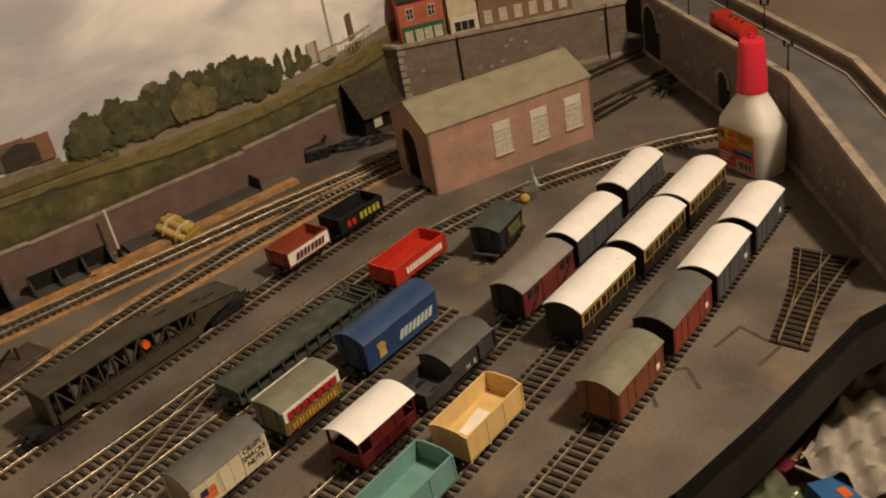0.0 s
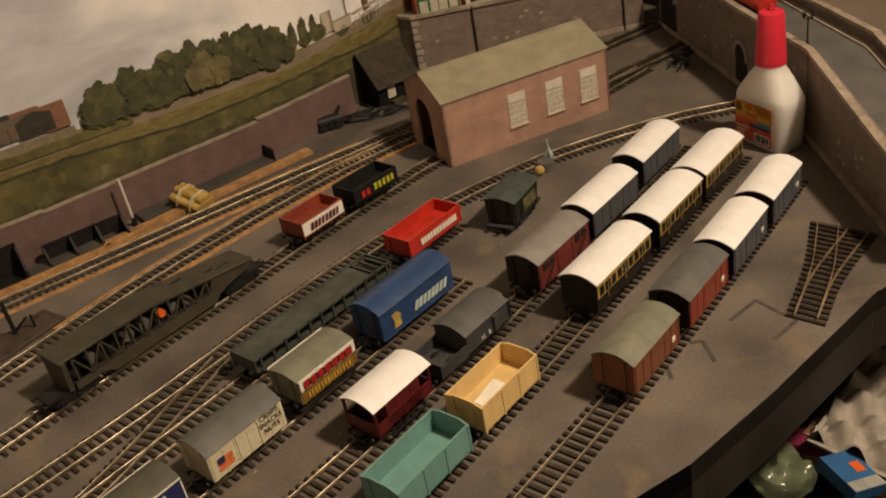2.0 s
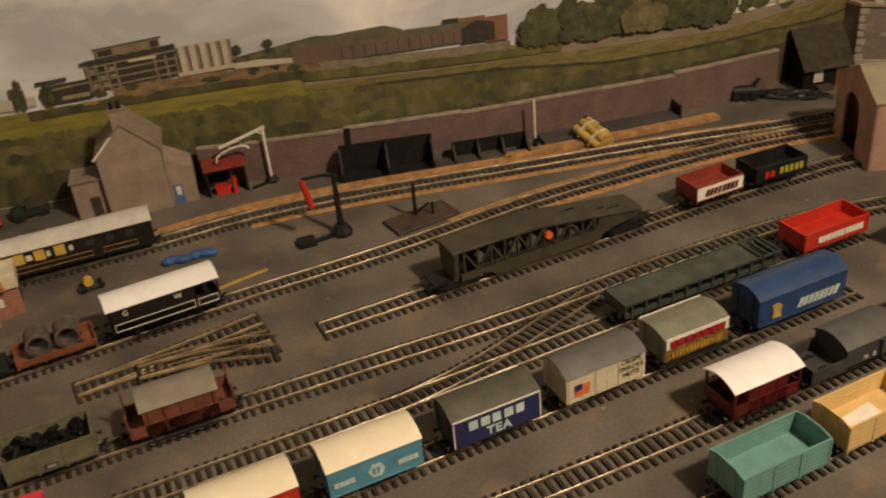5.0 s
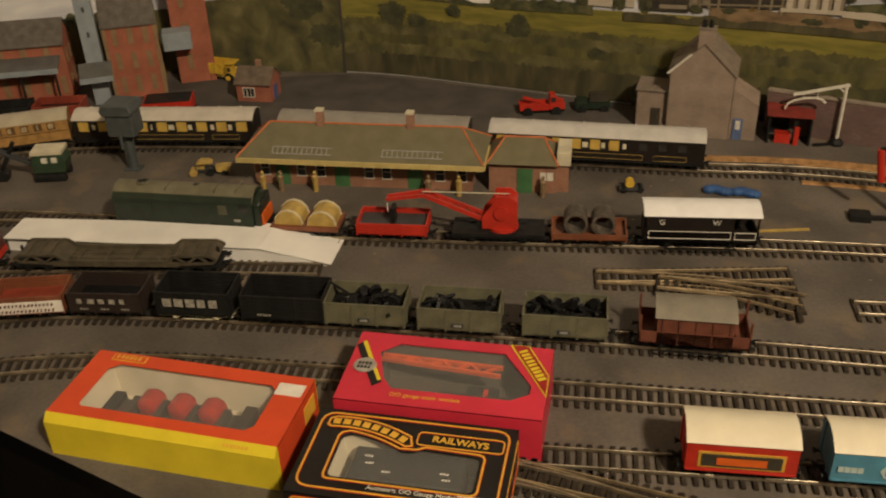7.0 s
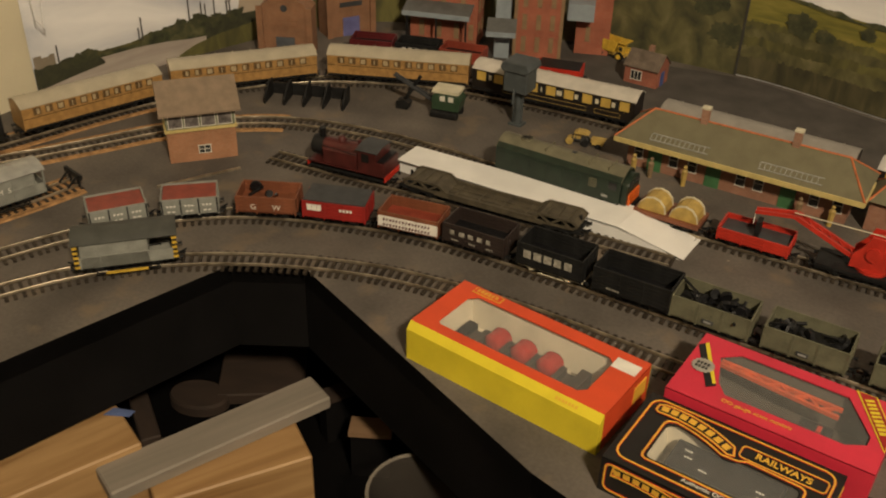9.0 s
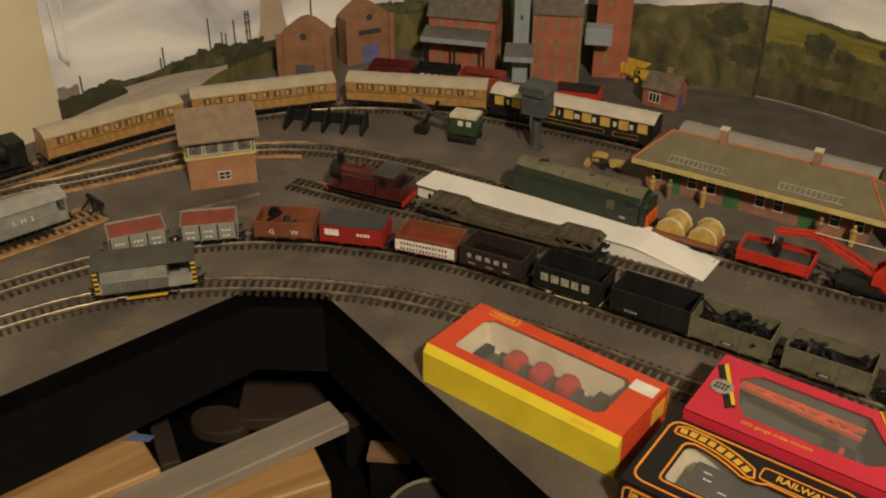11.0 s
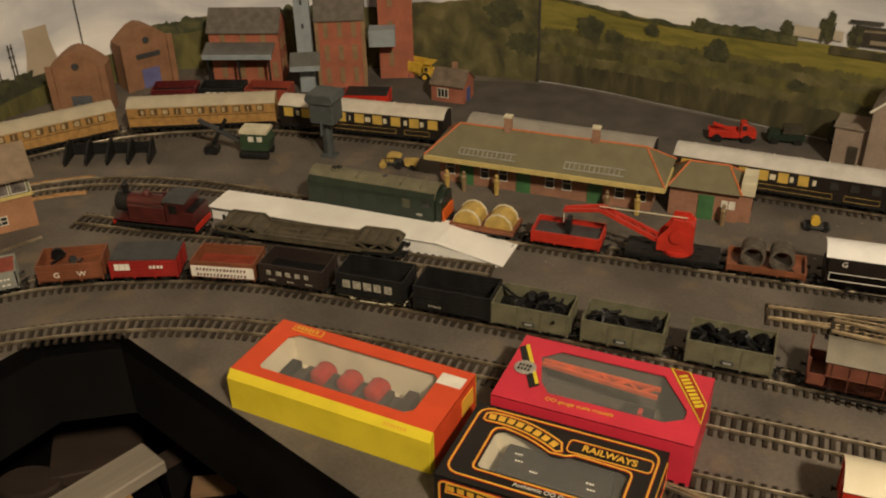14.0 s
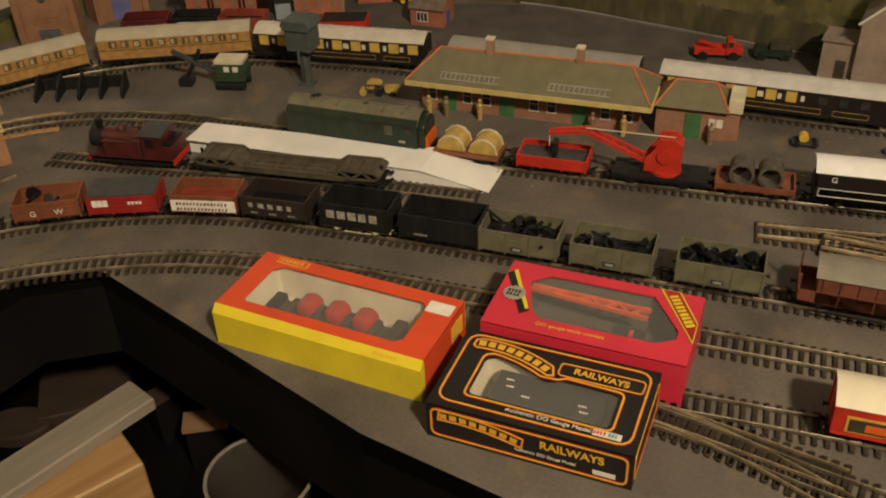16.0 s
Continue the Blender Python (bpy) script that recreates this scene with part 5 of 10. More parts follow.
strip("far_bank", 0.0, 0.20, lambda s: L_WATER(s) - 0.0010, lambda s: L_TOP(s) - 0.002 + bumpy(0, 0.0020, 40, 44)(s), 0.0012, P_MID, 0.002)
strip("far_bank", 0.075, 0.145, lambda s: L_WATER(s) - 0.0012, lambda s: L_WATER(s) + 0.0035 + bumpy(0, 0.0030, 60, 45)(s), 0.0013, P_TREE, 0.002)
strip("green_bank", 0.176, 0.66, steady(-0.010), lambda s: L_GREEN(s) + bumpy(0, 0.0020, 30, 47)(s), 0.0020, P_MID, 0.003)
strip("bank_trees", 0.140, 0.262, lambda s: L_WATER(s) - 0.001, lambda s: L_TOP(s) + bumpy(0, 0.0055, 50, 49)(s), 0.0016, P_TREE, 0.0015)
strip("bank_trees", 0.232, 0.38, lambda s: L_GREEN(s) - 0.002, lambda s: L_TOP(s) + bumpy(0, 0.0055, 50, 50)(s), 0.0018, P_HEDGE, 0.0015)
strip("river_bank", 0.0, 0.088, between([(0.0, 0.013), (0.052, 0.0200), (0.088, 0.0238)]), lambda s: between([(0.0, 0.040), (0.030, 0.0400), (0.054, 0.0425), (0.080, 0.0360), (0.088, 0.0260)])(s) + bumpy(0, 0.0040, 60, 41)(s), 0.0017, P_HEDGE, 0.0015)
for i, (q, z, r, rz) in enumerate(((0.069, 0.0395, 0.012, 0.0085), (0.055, 0.0375, 0.009, 0.007), (0.196, 0.0450, 0.011, 0.008), (0.222, 0.0465, 0.012, 0.008), (0.250, 0.0400, 0.012, 0.009), (0.276, 0.0415, 0.011, 0.008))):
    clump(q, z, r, 400 + 3.3 * i, P_LEAFDARK, rz)
strip("hillside", 0.54, JOIN, steady(0.0), lambda s: L_HOR(s) + bumpy(0, 0.006, 12, 51)(s), 0.0014, P_ROUGH)
strip("hill_wood", 0.46, 0.70, lambda s: L_HOR(s) - 0.012, lambda s: L_HOR(s) + 0.010 + bumpy(0, 0.012, 26, 54)(s), 0.0017, P_TREE, 0.003)
bm = bmesh.new()
vs = []
for z, w in ((0.040, 0.0265), (0.052, 0.0225), (0.066, 0.0190), (0.082, 0.0168), (0.090, 0.0163), (0.099, 0.0166)):
    vs.append((z, w))
ring = [bm.verts.new((*at_back(0.308 + w, 0.0014), z)) for z, w in vs] + [bm.verts.new((*at_back(0.308 - w, 0.0014), z)) for z, w in reversed(vs)]
bm.faces.new(ring)
part("printed_cooling_tower", bm, paper_mat("printed_tower", [(0.34, 0.28, 0.20), (0.44, 0.36, 0.27)], 12.0), backdrop)
for q, low, top in ((0.1408, 0.040, 0.0685), (0.1362, 0.040, 0.0560), (0.2090, 0.048, 0.0895), (0.2270, 0.046, 0.0684), (0.2330, 0.046, 0.0650), (0.2465, 0.044, 0.0800), (0.2655, 0.044, 0.0880), (0.2700, 0.044, 0.0880), (0.0300, 0.040, 0.0610), (0.366, 0.030, 0.150)):
    strip("printed_chimney", q, q + 0.0020, steady(low), steady(top), 0.0026, P_DARK, 0.002)
for z in (0.060, 0.072, 0.082):
    strip("printed_gantry", 0.2640, 0.2735, steady(z), steady(z + 0.0012), 0.0027, P_DARK, 0.003)
for q0, q1, z in ((0.002, 0.012, 0.0530), (0.012, 0.021, 0.0500), (0.021, 0.028, 0.0520)):
    strip("printed_factory", q0, q1, steady(0.036), steady(z), 0.0011, P_CONC)
strip("sheet_join", JOIN - 0.0015, JOIN + 0.0015, steady(0.0), steady(0.42), 0.0032, P_DARK, 0.002)

# white door edge beside the layout
slab("door_frame", -0.860, -0.776, -0.70, 0.012, -0.20, 1.30, mat("cream_white_paint", (0.70, 0.63, 0.45), 0.5, 0.04, 8.0, 0.05), "cream-painted door frame at the end of the layout", "door frame")

cord = thing("pull_cord", pose(-0.744, 0.006, 0), "thin white beaded pull cord hanging in a loop", "cord")
for y0, y1, z in ((-0.004, -0.002, 0.104), (0.015, 0.007, 0.092)):
    part("strand", one(rod, (0, y1, z), (0, y0 * 8, 1.499), 0.0006, n=6), M_WHITE, cord)
    for i in range(24):
        u = i / 24 * 0.065
        part("bead", one(ball, (0, y1 + (y0 * 8 - y1) * u, z + (1.499 - z) * u), 0.0010, 6), M_WHITE, cord)
part("loop_end", one(rod, (0, -0.002, 0.104), (0, 0.007, 0.092), 0.0006, n=6), M_WHITE, cord)

# ---- low brick wall and dock behind the outer track ----
M_DOCKWALL = brick_mat("purple_brick_paper", (0.125, 0.075, 0.068), (0.16, 0.10, 0.088), (0.10, 0.075, 0.07))
M_COPING = mat("stone_coping", (0.30, 0.25, 0.20), 0.85, 0.2, 60.0, 0.2)
WALLLINE = spline([(0.385, 0.420), (0.46, 0.392), (0.54, 0.366), (0.67, 0.328), (0.80, 0.300), (0.93, 0.272), (1.06, 0.258), (1.11, 0.256)], 0.002)
dockwall = thing("brick_wall", Matrix(), "low purple-brick boundary wall with pale coping", "wall")


def wall_run(a, b, h):
    run = [q for q in WALLLINE if a <= q[0] < b]
    run += [q for q in WALLLINE if q[0] >= b][:1]
    for name, w0, w1, z0, z1, m in (("wall_panel", -0.002, 0.002, 0.0, h, M_DOCKWALL), ("coping", -0.0032, 0.0032, h, h + 0.0022, M_COPING)):
        bm = bmesh.new()
        prev = None
        for x, y, hd in run:
            nx, ny = -math.sin(hd), math.cos(hd)
            ring = [bm.verts.new((x + nx * o, y + ny * o, z)) for o, z in ((w0, z0), (w1, z0), (w1, z1), (w0, z1))]
            if prev:
                for i in range(4):
                    j = (i + 1) % 4
                    bm.faces.new((prev[i], prev[j], ring[j], ring[i]))
            else:
                bm.faces.new(ring[::-1])
            prev = ring
        bm.faces.new(prev)
        part(name, bm, m, dockwall)


for a, b, h in ((0.38, 0.541, 0.046), (0.541, 0.672, 0.0485), (0.672, 0.925, 0.047), (0.925, 1.068, 0.050)):
    wall_run(a, b, h)
for x, top in ((0.545, 0.050), (0.818, 0.018)):
    q = on_line(WALLLINE, x)
    part("buttress", one(box, -0.0028, 0.0028, -0.0055, -0.0021, 0.0, top), M_BLACK, dockwall, "black wall buttress", m=pose(q[0], q[1], 0, 0, 0, q[2]))
ribbon([q for q in PATHS["outer"] if 0.30 < q[0] < 0.70], 0.0225, 0.0285, 0.0, 0.0045, M_CORK, "cork_strip", "orange-brown cork strip beside the track", "cork strip")
solid("wooden_strip", one(box, 0.0, 0.264, 0.0, 0.015, 0.0, 0.0045), M_CORK, pose(0.698, 0.2715, 0, 0, 0, -10.8), "flat orange-brown wooden strip behind the track", "wood strip")
CORKS = (("outer", lambda q: q[1] < 0.16 and q[0] < -0.5, "orange cork bed shoulder of the outer curve"), ("goods", lambda q: q[1] < 0.125 and q[0] < -0.45, "orange cork bed shoulder near the signal box"),
         ("short_siding", lambda q: True, "orange cork bed shoulder of a short siding"), ("goods", lambda q: 0.58 < q[0] < 1.09, "orange cork bed shoulder near the shed"), ("outer", lambda q: 0.40 < q[0] < 1.00, "orange cork bed shoulder before the dock"))
for key, test, label in CORKS:
    for a, c in ((-0.0225, -0.0152), (0.0152, 0.0215)):
        ribbon([q for q in PATHS[key] if test(q)], a, c, 0.0, 0.0016, M_CORK, "cork_strip", label, "cork strip")


ribbon(PATHS["short_siding"], -0.0152, 0.0152, 0.0, 0.0012, M_CORK, "cork_strip", "orange cork bed under a short siding", "cork strip")


# ---- buildings ----
def gable_block(t, L, D, h, ridge, wall, roofm, over=0.004, thick=0.0016, along="x", name="wall_block", roofname="roof"):
    """A block with its ridge along x (front at y=0) or along y."""
    bm = bmesh.new()
    if along == "x":
        prism(bm, [(0, 0), (D, 0), (D, h), (D / 2, ridge), (0, h)], 0, L)
    else:
        prism(bm, [(0, 0), (L, 0), (L, h), (L / 2, ridge), (0, h)][::-1], 0, D, "y")
    part(name, bm, wall, t)
    span = D if along == "x" else L
    k = (ridge - h) / (span / 2)
    for side in (0, 1):
        bm = bmesh.new()
        if side == 0:
            pr = [(-over, h - over * k + 0.0003), (span / 2, ridge + 0.0003), (span / 2, ridge + thick), (-over, h - over * k + thick)]
        else:
            pr = [(span / 2, ridge + 0.0003), (span + over, h - over * k + 0.0003), (span + over, h - over * k + thick), (span / 2, ridge + thick)]
        if along == "x":
            prism(bm, pr, -over * 0.5, L + over * 0.5)
        else:
            prism(bm, pr[::-1], -over * 0.5, D + over * 0.5, "y")
        part(roofname, bm, roofm, t)


def window(t, x, z, w, h, m_at, glass, frame, cols=2, rows=2, name="window"):
    """A framed window on a wall; m_at carries the wall's face, x to its right and y up."""
    ob = part(name, one(box, x - w / 2, x + w / 2, z - h / 2, z + h / 2, 0.0, 0.0005), glass, t, m=m_at)
    bm = bmesh.new()
    b = 0.0007
    box(bm, x - w / 2 - b, x + w / 2 + b, z - h / 2 - b, z - h / 2, 0, 0.0010)
    box(bm, x - w / 2 - b, x + w / 2 + b, z + h / 2, z + h / 2 + b, 0, 0.0010)
    for i in range(cols + 1):
        xx = x - w / 2 + w * i / cols
        box(bm, xx - b / 2, xx + b / 2, z - h / 2, z + h / 2, 0, 0.0009)
    for j in range(1, rows):
        zz = z - h / 2 + h * j / rows
        box(bm, x - w / 2, x + w / 2, zz - b / 2, zz + b / 2, 0, 0.0008)
    part("window_frame", bm, frame, ob)
    return ob


FRONT = SIDE


def right_face(L):
    return Matrix(((0, 0, 1, L), (1, 0, 0, 0), (0, 1, 0, 0), (0, 0, 0, 1)))


M_SHEDBRICK = brick_mat("pink_brick_paper", (0.33, 0.19, 0.14), (0.39, 0.235, 0.175), (0.36, 0.25, 0.20), 0.0036, 0.0013)
M_MOSS = mat("mossy_slate_paper", (0.26, 0.24, 0.16), 0.9, 0.07, 45.0, 0.2, col2=(0.225, 0.205, 0.145), fine=700.0)
M_WHITEPAINT = mat("white_paint", (0.66, 0.63, 0.55), 0.6, 0.06, 80.0, 0.03)
M_PANE = mat("printed_panes", (0.52, 0.48, 0.40), 0.4, 0.12, 200.0, 0.0)
M_QUOINP = mat("pale_sill", (0.40, 0.30, 0.22), 0.85, 0.1, 80.0, 0.1)
shed = thing("engine_shed", pose(0.990, 0.033, 0, 0, 0, -24.6), "pink-brick paper engine shed with mossy slate roof", "engine shed")
SL, SD, SH, SR = 0.209, 0.098, 0.0745, 0.0962
bm = bmesh.new()
wallt = 0.003
box(bm, 0, SL, 0, wallt, 0, SH)
box(bm, 0, SL, SD - wallt, SD, 0, SH)
prism(bm, [(0, 0), (SD, 0), (SD, SH), (SD / 2, SR), (0, SH)], SL - wallt, SL)
cx, aw, ah = 0.056, 0.020, 0.046
arch_pts = [(cx - aw, 0), (cx - aw, ah)] + [(cx - aw * math.cos(math.pi * i / 10), ah + aw * 0.9 * math.sin(math.pi * i / 10)) for i in range(1, 10)] + [(cx + aw, ah), (cx + aw, 0)]
prism(bm, [(0, 0)] + arch_pts[:1] + arch_pts[1:6] + [(SD / 2, SR), (0, SH)], 0, wallt)
prism(bm, [(SD / 2, SR)] + arch_pts[5:] + [(SD, 0), (SD, SH)], 0, wallt)
part("wall_block", bm, M_SHEDBRICK, shed)
for side in (0, 1):
    bm = bmesh.new()
    k = (SR - SH) / (SD / 2)
    pr = [(-0.0015, SH - 0.0015 * k), (SD / 2, SR), (SD / 2, SR + 0.0014), (-0.0015, SH - 0.0015 * k + 0.0014)] if side == 0 else [(SD / 2, SR), (SD + 0.004, SH - 0.004 * k), (SD + 0.004, SH - 0.004 * k + 0.0016), (SD / 2, SR + 0.0016)]
    prism(bm, pr, -0.001, SL + 0.001)
    part("roof", bm, M_MOSS, shed)
part("ridge_tile", one(rod, (-0.001, SD / 2, SR + 0.0008), (SL + 0.001, SD / 2, SR + 0.0008), 0.0016), M_MOSS, shed)
for x in (0.089, 0.137, 0.182):
    window(shed, x, 0.040, 0.021, 0.037, FRONT, M_PANE, M_WHITEPAINT, 4, 6)
    part("window_blind", one(box, x - 0.0100, x + 0.0100, -0.0013, -0.0009, 0.0500, 0.0580), M_WHITEPAINT, shed)
    part("window_sill", one(box, x - 0.0120, x + 0.0120, -0.0020, 0.0, 0.0195, 0.0210), M_QUOINP, shed)
# black sheet added on the shed floor to stand for the shade indoors
part("floor_shade_sheet", one(box, 0.004, SL - 0.004, 0.004, SD - 0.004, 0.0, 0.0015), M_BLACK, shed)

M_TIMBER = mat("dark_creosoted_timber", (0.008, 0.007, 0.006), 0.85, 0.3, 120.0, 0.2, spec=0.2)
M_FELT = mat("dark_roofing_felt", (0.048, 0.041, 0.030), 0.9, 0.2, 120.0, 0.2, spec=0.2)
hut = thing("timber_hut", pose(1.089, 0.231, 0, 0, 0, -13), "dark timber lineside hut with felt roof and white window", "hut")
gable_block(hut, 0.060, 0.066, 0.034, 0.068, M_TIMBER, M_FELT, over=0.007)
window(hut, 0.020, 0.019, 0.011, 0.017, FRONT, M_PANE, M_WHITEPAINT, 2, 3)
part("door", one(box, 0.044, 0.055, -0.0008, 0.0, 0.0, 0.028), M_BAUX, hut)
part("step", one(box, 0.016, 0.036, -0.0100, 0.0, 0.0, 0.0060), M_OLIVE, hut)

# ---- town on its retaining walls ----
M_STONE = brick_mat("grey_stone_paper", (0.165, 0.128, 0.110), (0.220, 0.174, 0.148), (0.135, 0.110, 0.098), 0.0062, 0.0026, size=0.00025)
M_STONECOPE = mat("town_coping", (0.33, 0.275, 0.215), 0.85, 0.2, 60.0, 0.2)
M_ASPHALT = mat("model_road", (0.105, 0.101, 0.098), 0.9, 0.12, 40.0, 0.1)
M_PAVE = mat("model_pavement", (0.33, 0.29, 0.24), 0.85, 0.15, 60.0, 0.1)
M_QUOIN = mat("pale_quoin", (0.34, 0.30, 0.25), 0.85, 0.15, 80.0, 0.1)


def retaining(name, a, b, za, zb, label, thick=0.012, cope=0.0042):
    d = Vector(b) - Vector(a)
    Lw, ang = d.length, math.degrees(math.atan2(d.y, d.x))
    t = thing(name, pose(a[0], a[1], 0, 0, 0, ang), label, "retaining wall")
    bm = bmesh.new()
    prism(bm, [(0, 0), (Lw, 0), (Lw, zb), (0, za)][::-1], 0, thick, "y")
    part("wall_panel", bm, M_STONE, t)
    bm = bmesh.new()
    prism(bm, [(-0.001, za), (Lw + 0.001, zb), (Lw + 0.001, zb + cope), (-0.001, za + cope)][::-1], -0.003, 0.0045, "y")
    part("coping", bm, M_STONECOPE, t)
    part("plinth", one(box, 0, Lw, -0.0022, 0, 0, 0.006), M_STONECOPE, t)
    rnd = random.Random(int(Lw * 1000))
    for i in range(int(Lw / 0.035)):
        x, z = rnd.uniform(0.01, Lw - 0.01), rnd.uniform(0.2, 0.85)
        zz = (za + (zb - za) * x / Lw) * z
        part("pale_stone", one(box, x - 0.0028, x + 0.0028, -0.0007, 0.0, zz - 0.0018, zz + 0.0018), M_QUOIN, t)
    return t


def portal(t, x, w, h):
    """A tunnel mouth: flat black sheet standing for the shade inside, ringed with stones."""
    prof = [(x - w, 0.0), (x + w, 0.0)] + [(x + w * math.cos(math.pi * i / 12), h - w + w * math.sin(math.pi * i / 12)) for i in range(13)]
    bm = bmesh.new()
    prism(bm, prof[::-1], -0.0012, 0.0, "y")
    part("tunnel_mouth", bm, mat("tunnel_shade", (0.006, 0.006, 0.006), 0.95, 0.2, 60.0, 0.0), t)
    for i in range(15):
        a = math.pi * i / 14
        p = (x + (w + 0.002) * math.cos(a), -0.0016, h - w + (w + 0.002) * math.sin(a))
        part("arch_stone", one(box, -0.0028, 0.0028, -0.0014, 0.0014, -0.0024, 0.0024), M_QUOIN, t, m=Matrix.Translation(p) @ Euler((0, math.pi / 2 - a, 0)).to_matrix().to_4x4())


t = retaining("retaining_wall", (1.205, 0.262), (1.440, 0.048), 0.076, 0.073, "grey-purple stone retaining wall below the town", 0.02)
for i in range(7):
    part("quoin", one(box, -0.0012, 0.006 if i % 2 else 0.009, -0.0012, 0.0, 0.006 + 0.010 * i, 0.013 + 0.010 * i), M_QUOIN, t)
part("drain_pipe", one(rod, (0.082, -0.002, 0.0), (0.082, -0.002, 0.078), 0.0014), M_BLACK, t)
part("drain_pipe", one(rod, (0.290, -0.002, 0.0), (0.290, -0.002, 0.078), 0.0014), M_BLACK, t)
retaining("retaining_wall", (1.205, 0.420), (1.205, 0.262), 0.076, 0.076, "short end of the grey stone retaining wall", 0.02)
t = retaining("retaining_wall", (1.452, 0.030), (1.183, -0.279), 0.086, 0.090, "long stone retaining wall carrying the road", 0.009)
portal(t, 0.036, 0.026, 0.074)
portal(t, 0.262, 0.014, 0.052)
retaining("retaining_wall", (1.181, -0.281), (0.985, -0.447), 0.090, 0.060, "sloping stone retaining wall beside the road ramp", 0.009)


def deck(name, pts, z, material, label, kind="structure", thick=0.004):
    bm = bmesh.new()
    vs = [bm.verts.new((x, y, zz)) for (x, y), zz in zip(pts, z)]
    ws = [bm.verts.new((x, y, zz - thick)) for (x, y), zz in zip(pts, z)]
    bm.faces.new(vs)
    bm.faces.new(ws[::-1])
    for i in range(len(vs)):
        j = (i + 1) % len(vs)
        bm.faces.new((vs[i], ws[i], ws[j], vs[j]))
    return solid(name, bm, material, Matrix(), label, "road" if "road" in name else "pavement", kind=kind)


deck("pavement", [(1.206, 0.262), (1.44, 0.050), (1.70, 0.10), (1.70, 0.50), (1.206, 0.42)], [0.0755] * 5, M_PAVE, "pale town pavement above the retaining wall")
def aside(d):
    """Three points beside the road wall, d metres from its face."""
    return (1.452 + 0.754 * d, 0.030 - 0.657 * d), (1.182 + 0.705 * d, -0.280 - 0.712 * d), (0.985 + 0.647 * d, -0.447 - 0.762 * d)


for name, ramp_name, d0, d1, z, m, label in (("road", "road_ramp", 0.009, 0.057, 0.082, M_ASPHALT, "grey model road"), ("pavement_edge", "pavement_ramp", 0.057, 0.0655, 0.0840, M_PAVE, "pale raised pavement")):
    (a0, b0, c0), (a1, b1, c1) = aside(d0), aside(d1)
    deck(name, [a0, b0, b1, a1], [z] * 4, m, label + " on top of the wall")
    deck(ramp_name, [b0, c0, c1, b1], [z, z - 0.030, z - 0.030, z], m, label + " going down the ramp")
a0, b0, c0 = aside(0.066)
retaining("parapet_wall", a0, b0, 0.0940, 0.0940, "stone parapet wall along the far side of the road", 0.008, 0.004)
retaining("parapet_wall", b0, c0, 0.0940, 0.064, "sloping stone parapet wall of the ramp", 0.008, 0.0035)
a1, b1, c1 = aside(0.0745)
deck("backing_shelf", [a1, b1, c1, (1.511, -0.62), (1.511, a1[1])], [0.088, 0.088, 0.058, 0.058, 0.088], M_BROWNWALL, "brown panel closing the gap behind the parapet")
# the cream trim again in a darker tone, with its shade in the colour
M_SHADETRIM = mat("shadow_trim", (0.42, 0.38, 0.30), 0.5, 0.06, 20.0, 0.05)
TRIMY = -0.231
for name, x0, x1, y0, y1, z1, m, label, cat in (("wall_panel_east", 1.512, 1.542, -0.70, 0.06, 0.45, M_BROWNWALL, "brown panelled wall behind the model town road", "wall"),
                                                ("trim", 1.505, 1.5115, TRIMY - 0.021, TRIMY, 0.45, M_CREAMTRIM, "cream gloss window trim behind the road", "trim"),
                                                ("trim", 1.507, 1.5115, TRIMY - 0.054, TRIMY - 0.024, 0.45, M_SHADETRIM, "narrow cream trim beside the window, shade put into its colour", "trim")):
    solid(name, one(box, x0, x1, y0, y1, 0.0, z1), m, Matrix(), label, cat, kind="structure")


def street_lamp(x, y, z):
    t = thing("street_lamp", pose(x, y, z, 0, 0, 100), "small black cast-iron model street lamp with two lanterns", "street lamp", "street lamps")
    bm = bmesh.new()
    rod(bm, (0, 0, 0), (0, 0, 0.0050), 0.0016, 0.0011)
    rod(bm, (0, 0, 0.005), (0, 0, 0.0290), 0.0009, 0.0007)
    part("post", bm, M_BLACK, t)
    part("cross_arm", one(beam, (-0.0038, 0, 0.0272), (0.0038, 0, 0.0272), 0.0008, 0.0008), M_BLACK, t)
    for s in (-1, 1):
        bm = bmesh.new()
        lathe(bm, [(0.0006, 0.0270), (0.0012, 0.0282), (0.0020, 0.0312), (0.0023, 0.0316), (0.0006, 0.0338)], 6, (s * 0.0038, 0, 0))
        part("lantern", bm, M_BLACK, t)


street_lamp(1.1985, -0.2725, 0.090)
street_lamp(1.350, -0.092, 0.088)
street_lamp(1.400, -0.118, 0.0840)
street_lamp(1.338, -0.1905, 0.0840)
bus = thing("model_lorry", pose(1.314, -0.164, 0.0822, 0, 0, 51), "bright red toy tanker lorry on the model road", "toy lorry")
part("chassis", one(box, -0.036, 0.036, -0.0085, 0.0085, 0.0035, 0.0062), M_BLACK, bus)
bm = bmesh.new()
prism(bm, [(-0.0105, 0.0062), (0.0105, 0.0062), (0.0115, 0.0140), (0.0085, 0.0190), (0.0035, 0.0210), (-0.0035, 0.0210), (-0.0085, 0.0190), (-0.0115, 0.0140)], -0.037, 0.021)
soften(bm, 0.0012, 2)
part("tank", bm, M_RED, bus, smooth=True)
for x in (-0.022, -0.008, 0.006):
    part("filler_cap", one(rod, (x, 0, 0.0208), (x, 0, 0.0224), 0.0022, n=10), M_MAROON, bus)
for s in (-1, 1):
    bars(7, 0.040, 0.0040, M_ORANGE, bus, pose(-0.008, s * 0.0112, 0.0120, 90 if s < 0 else -90, 0, 0), seed=120)
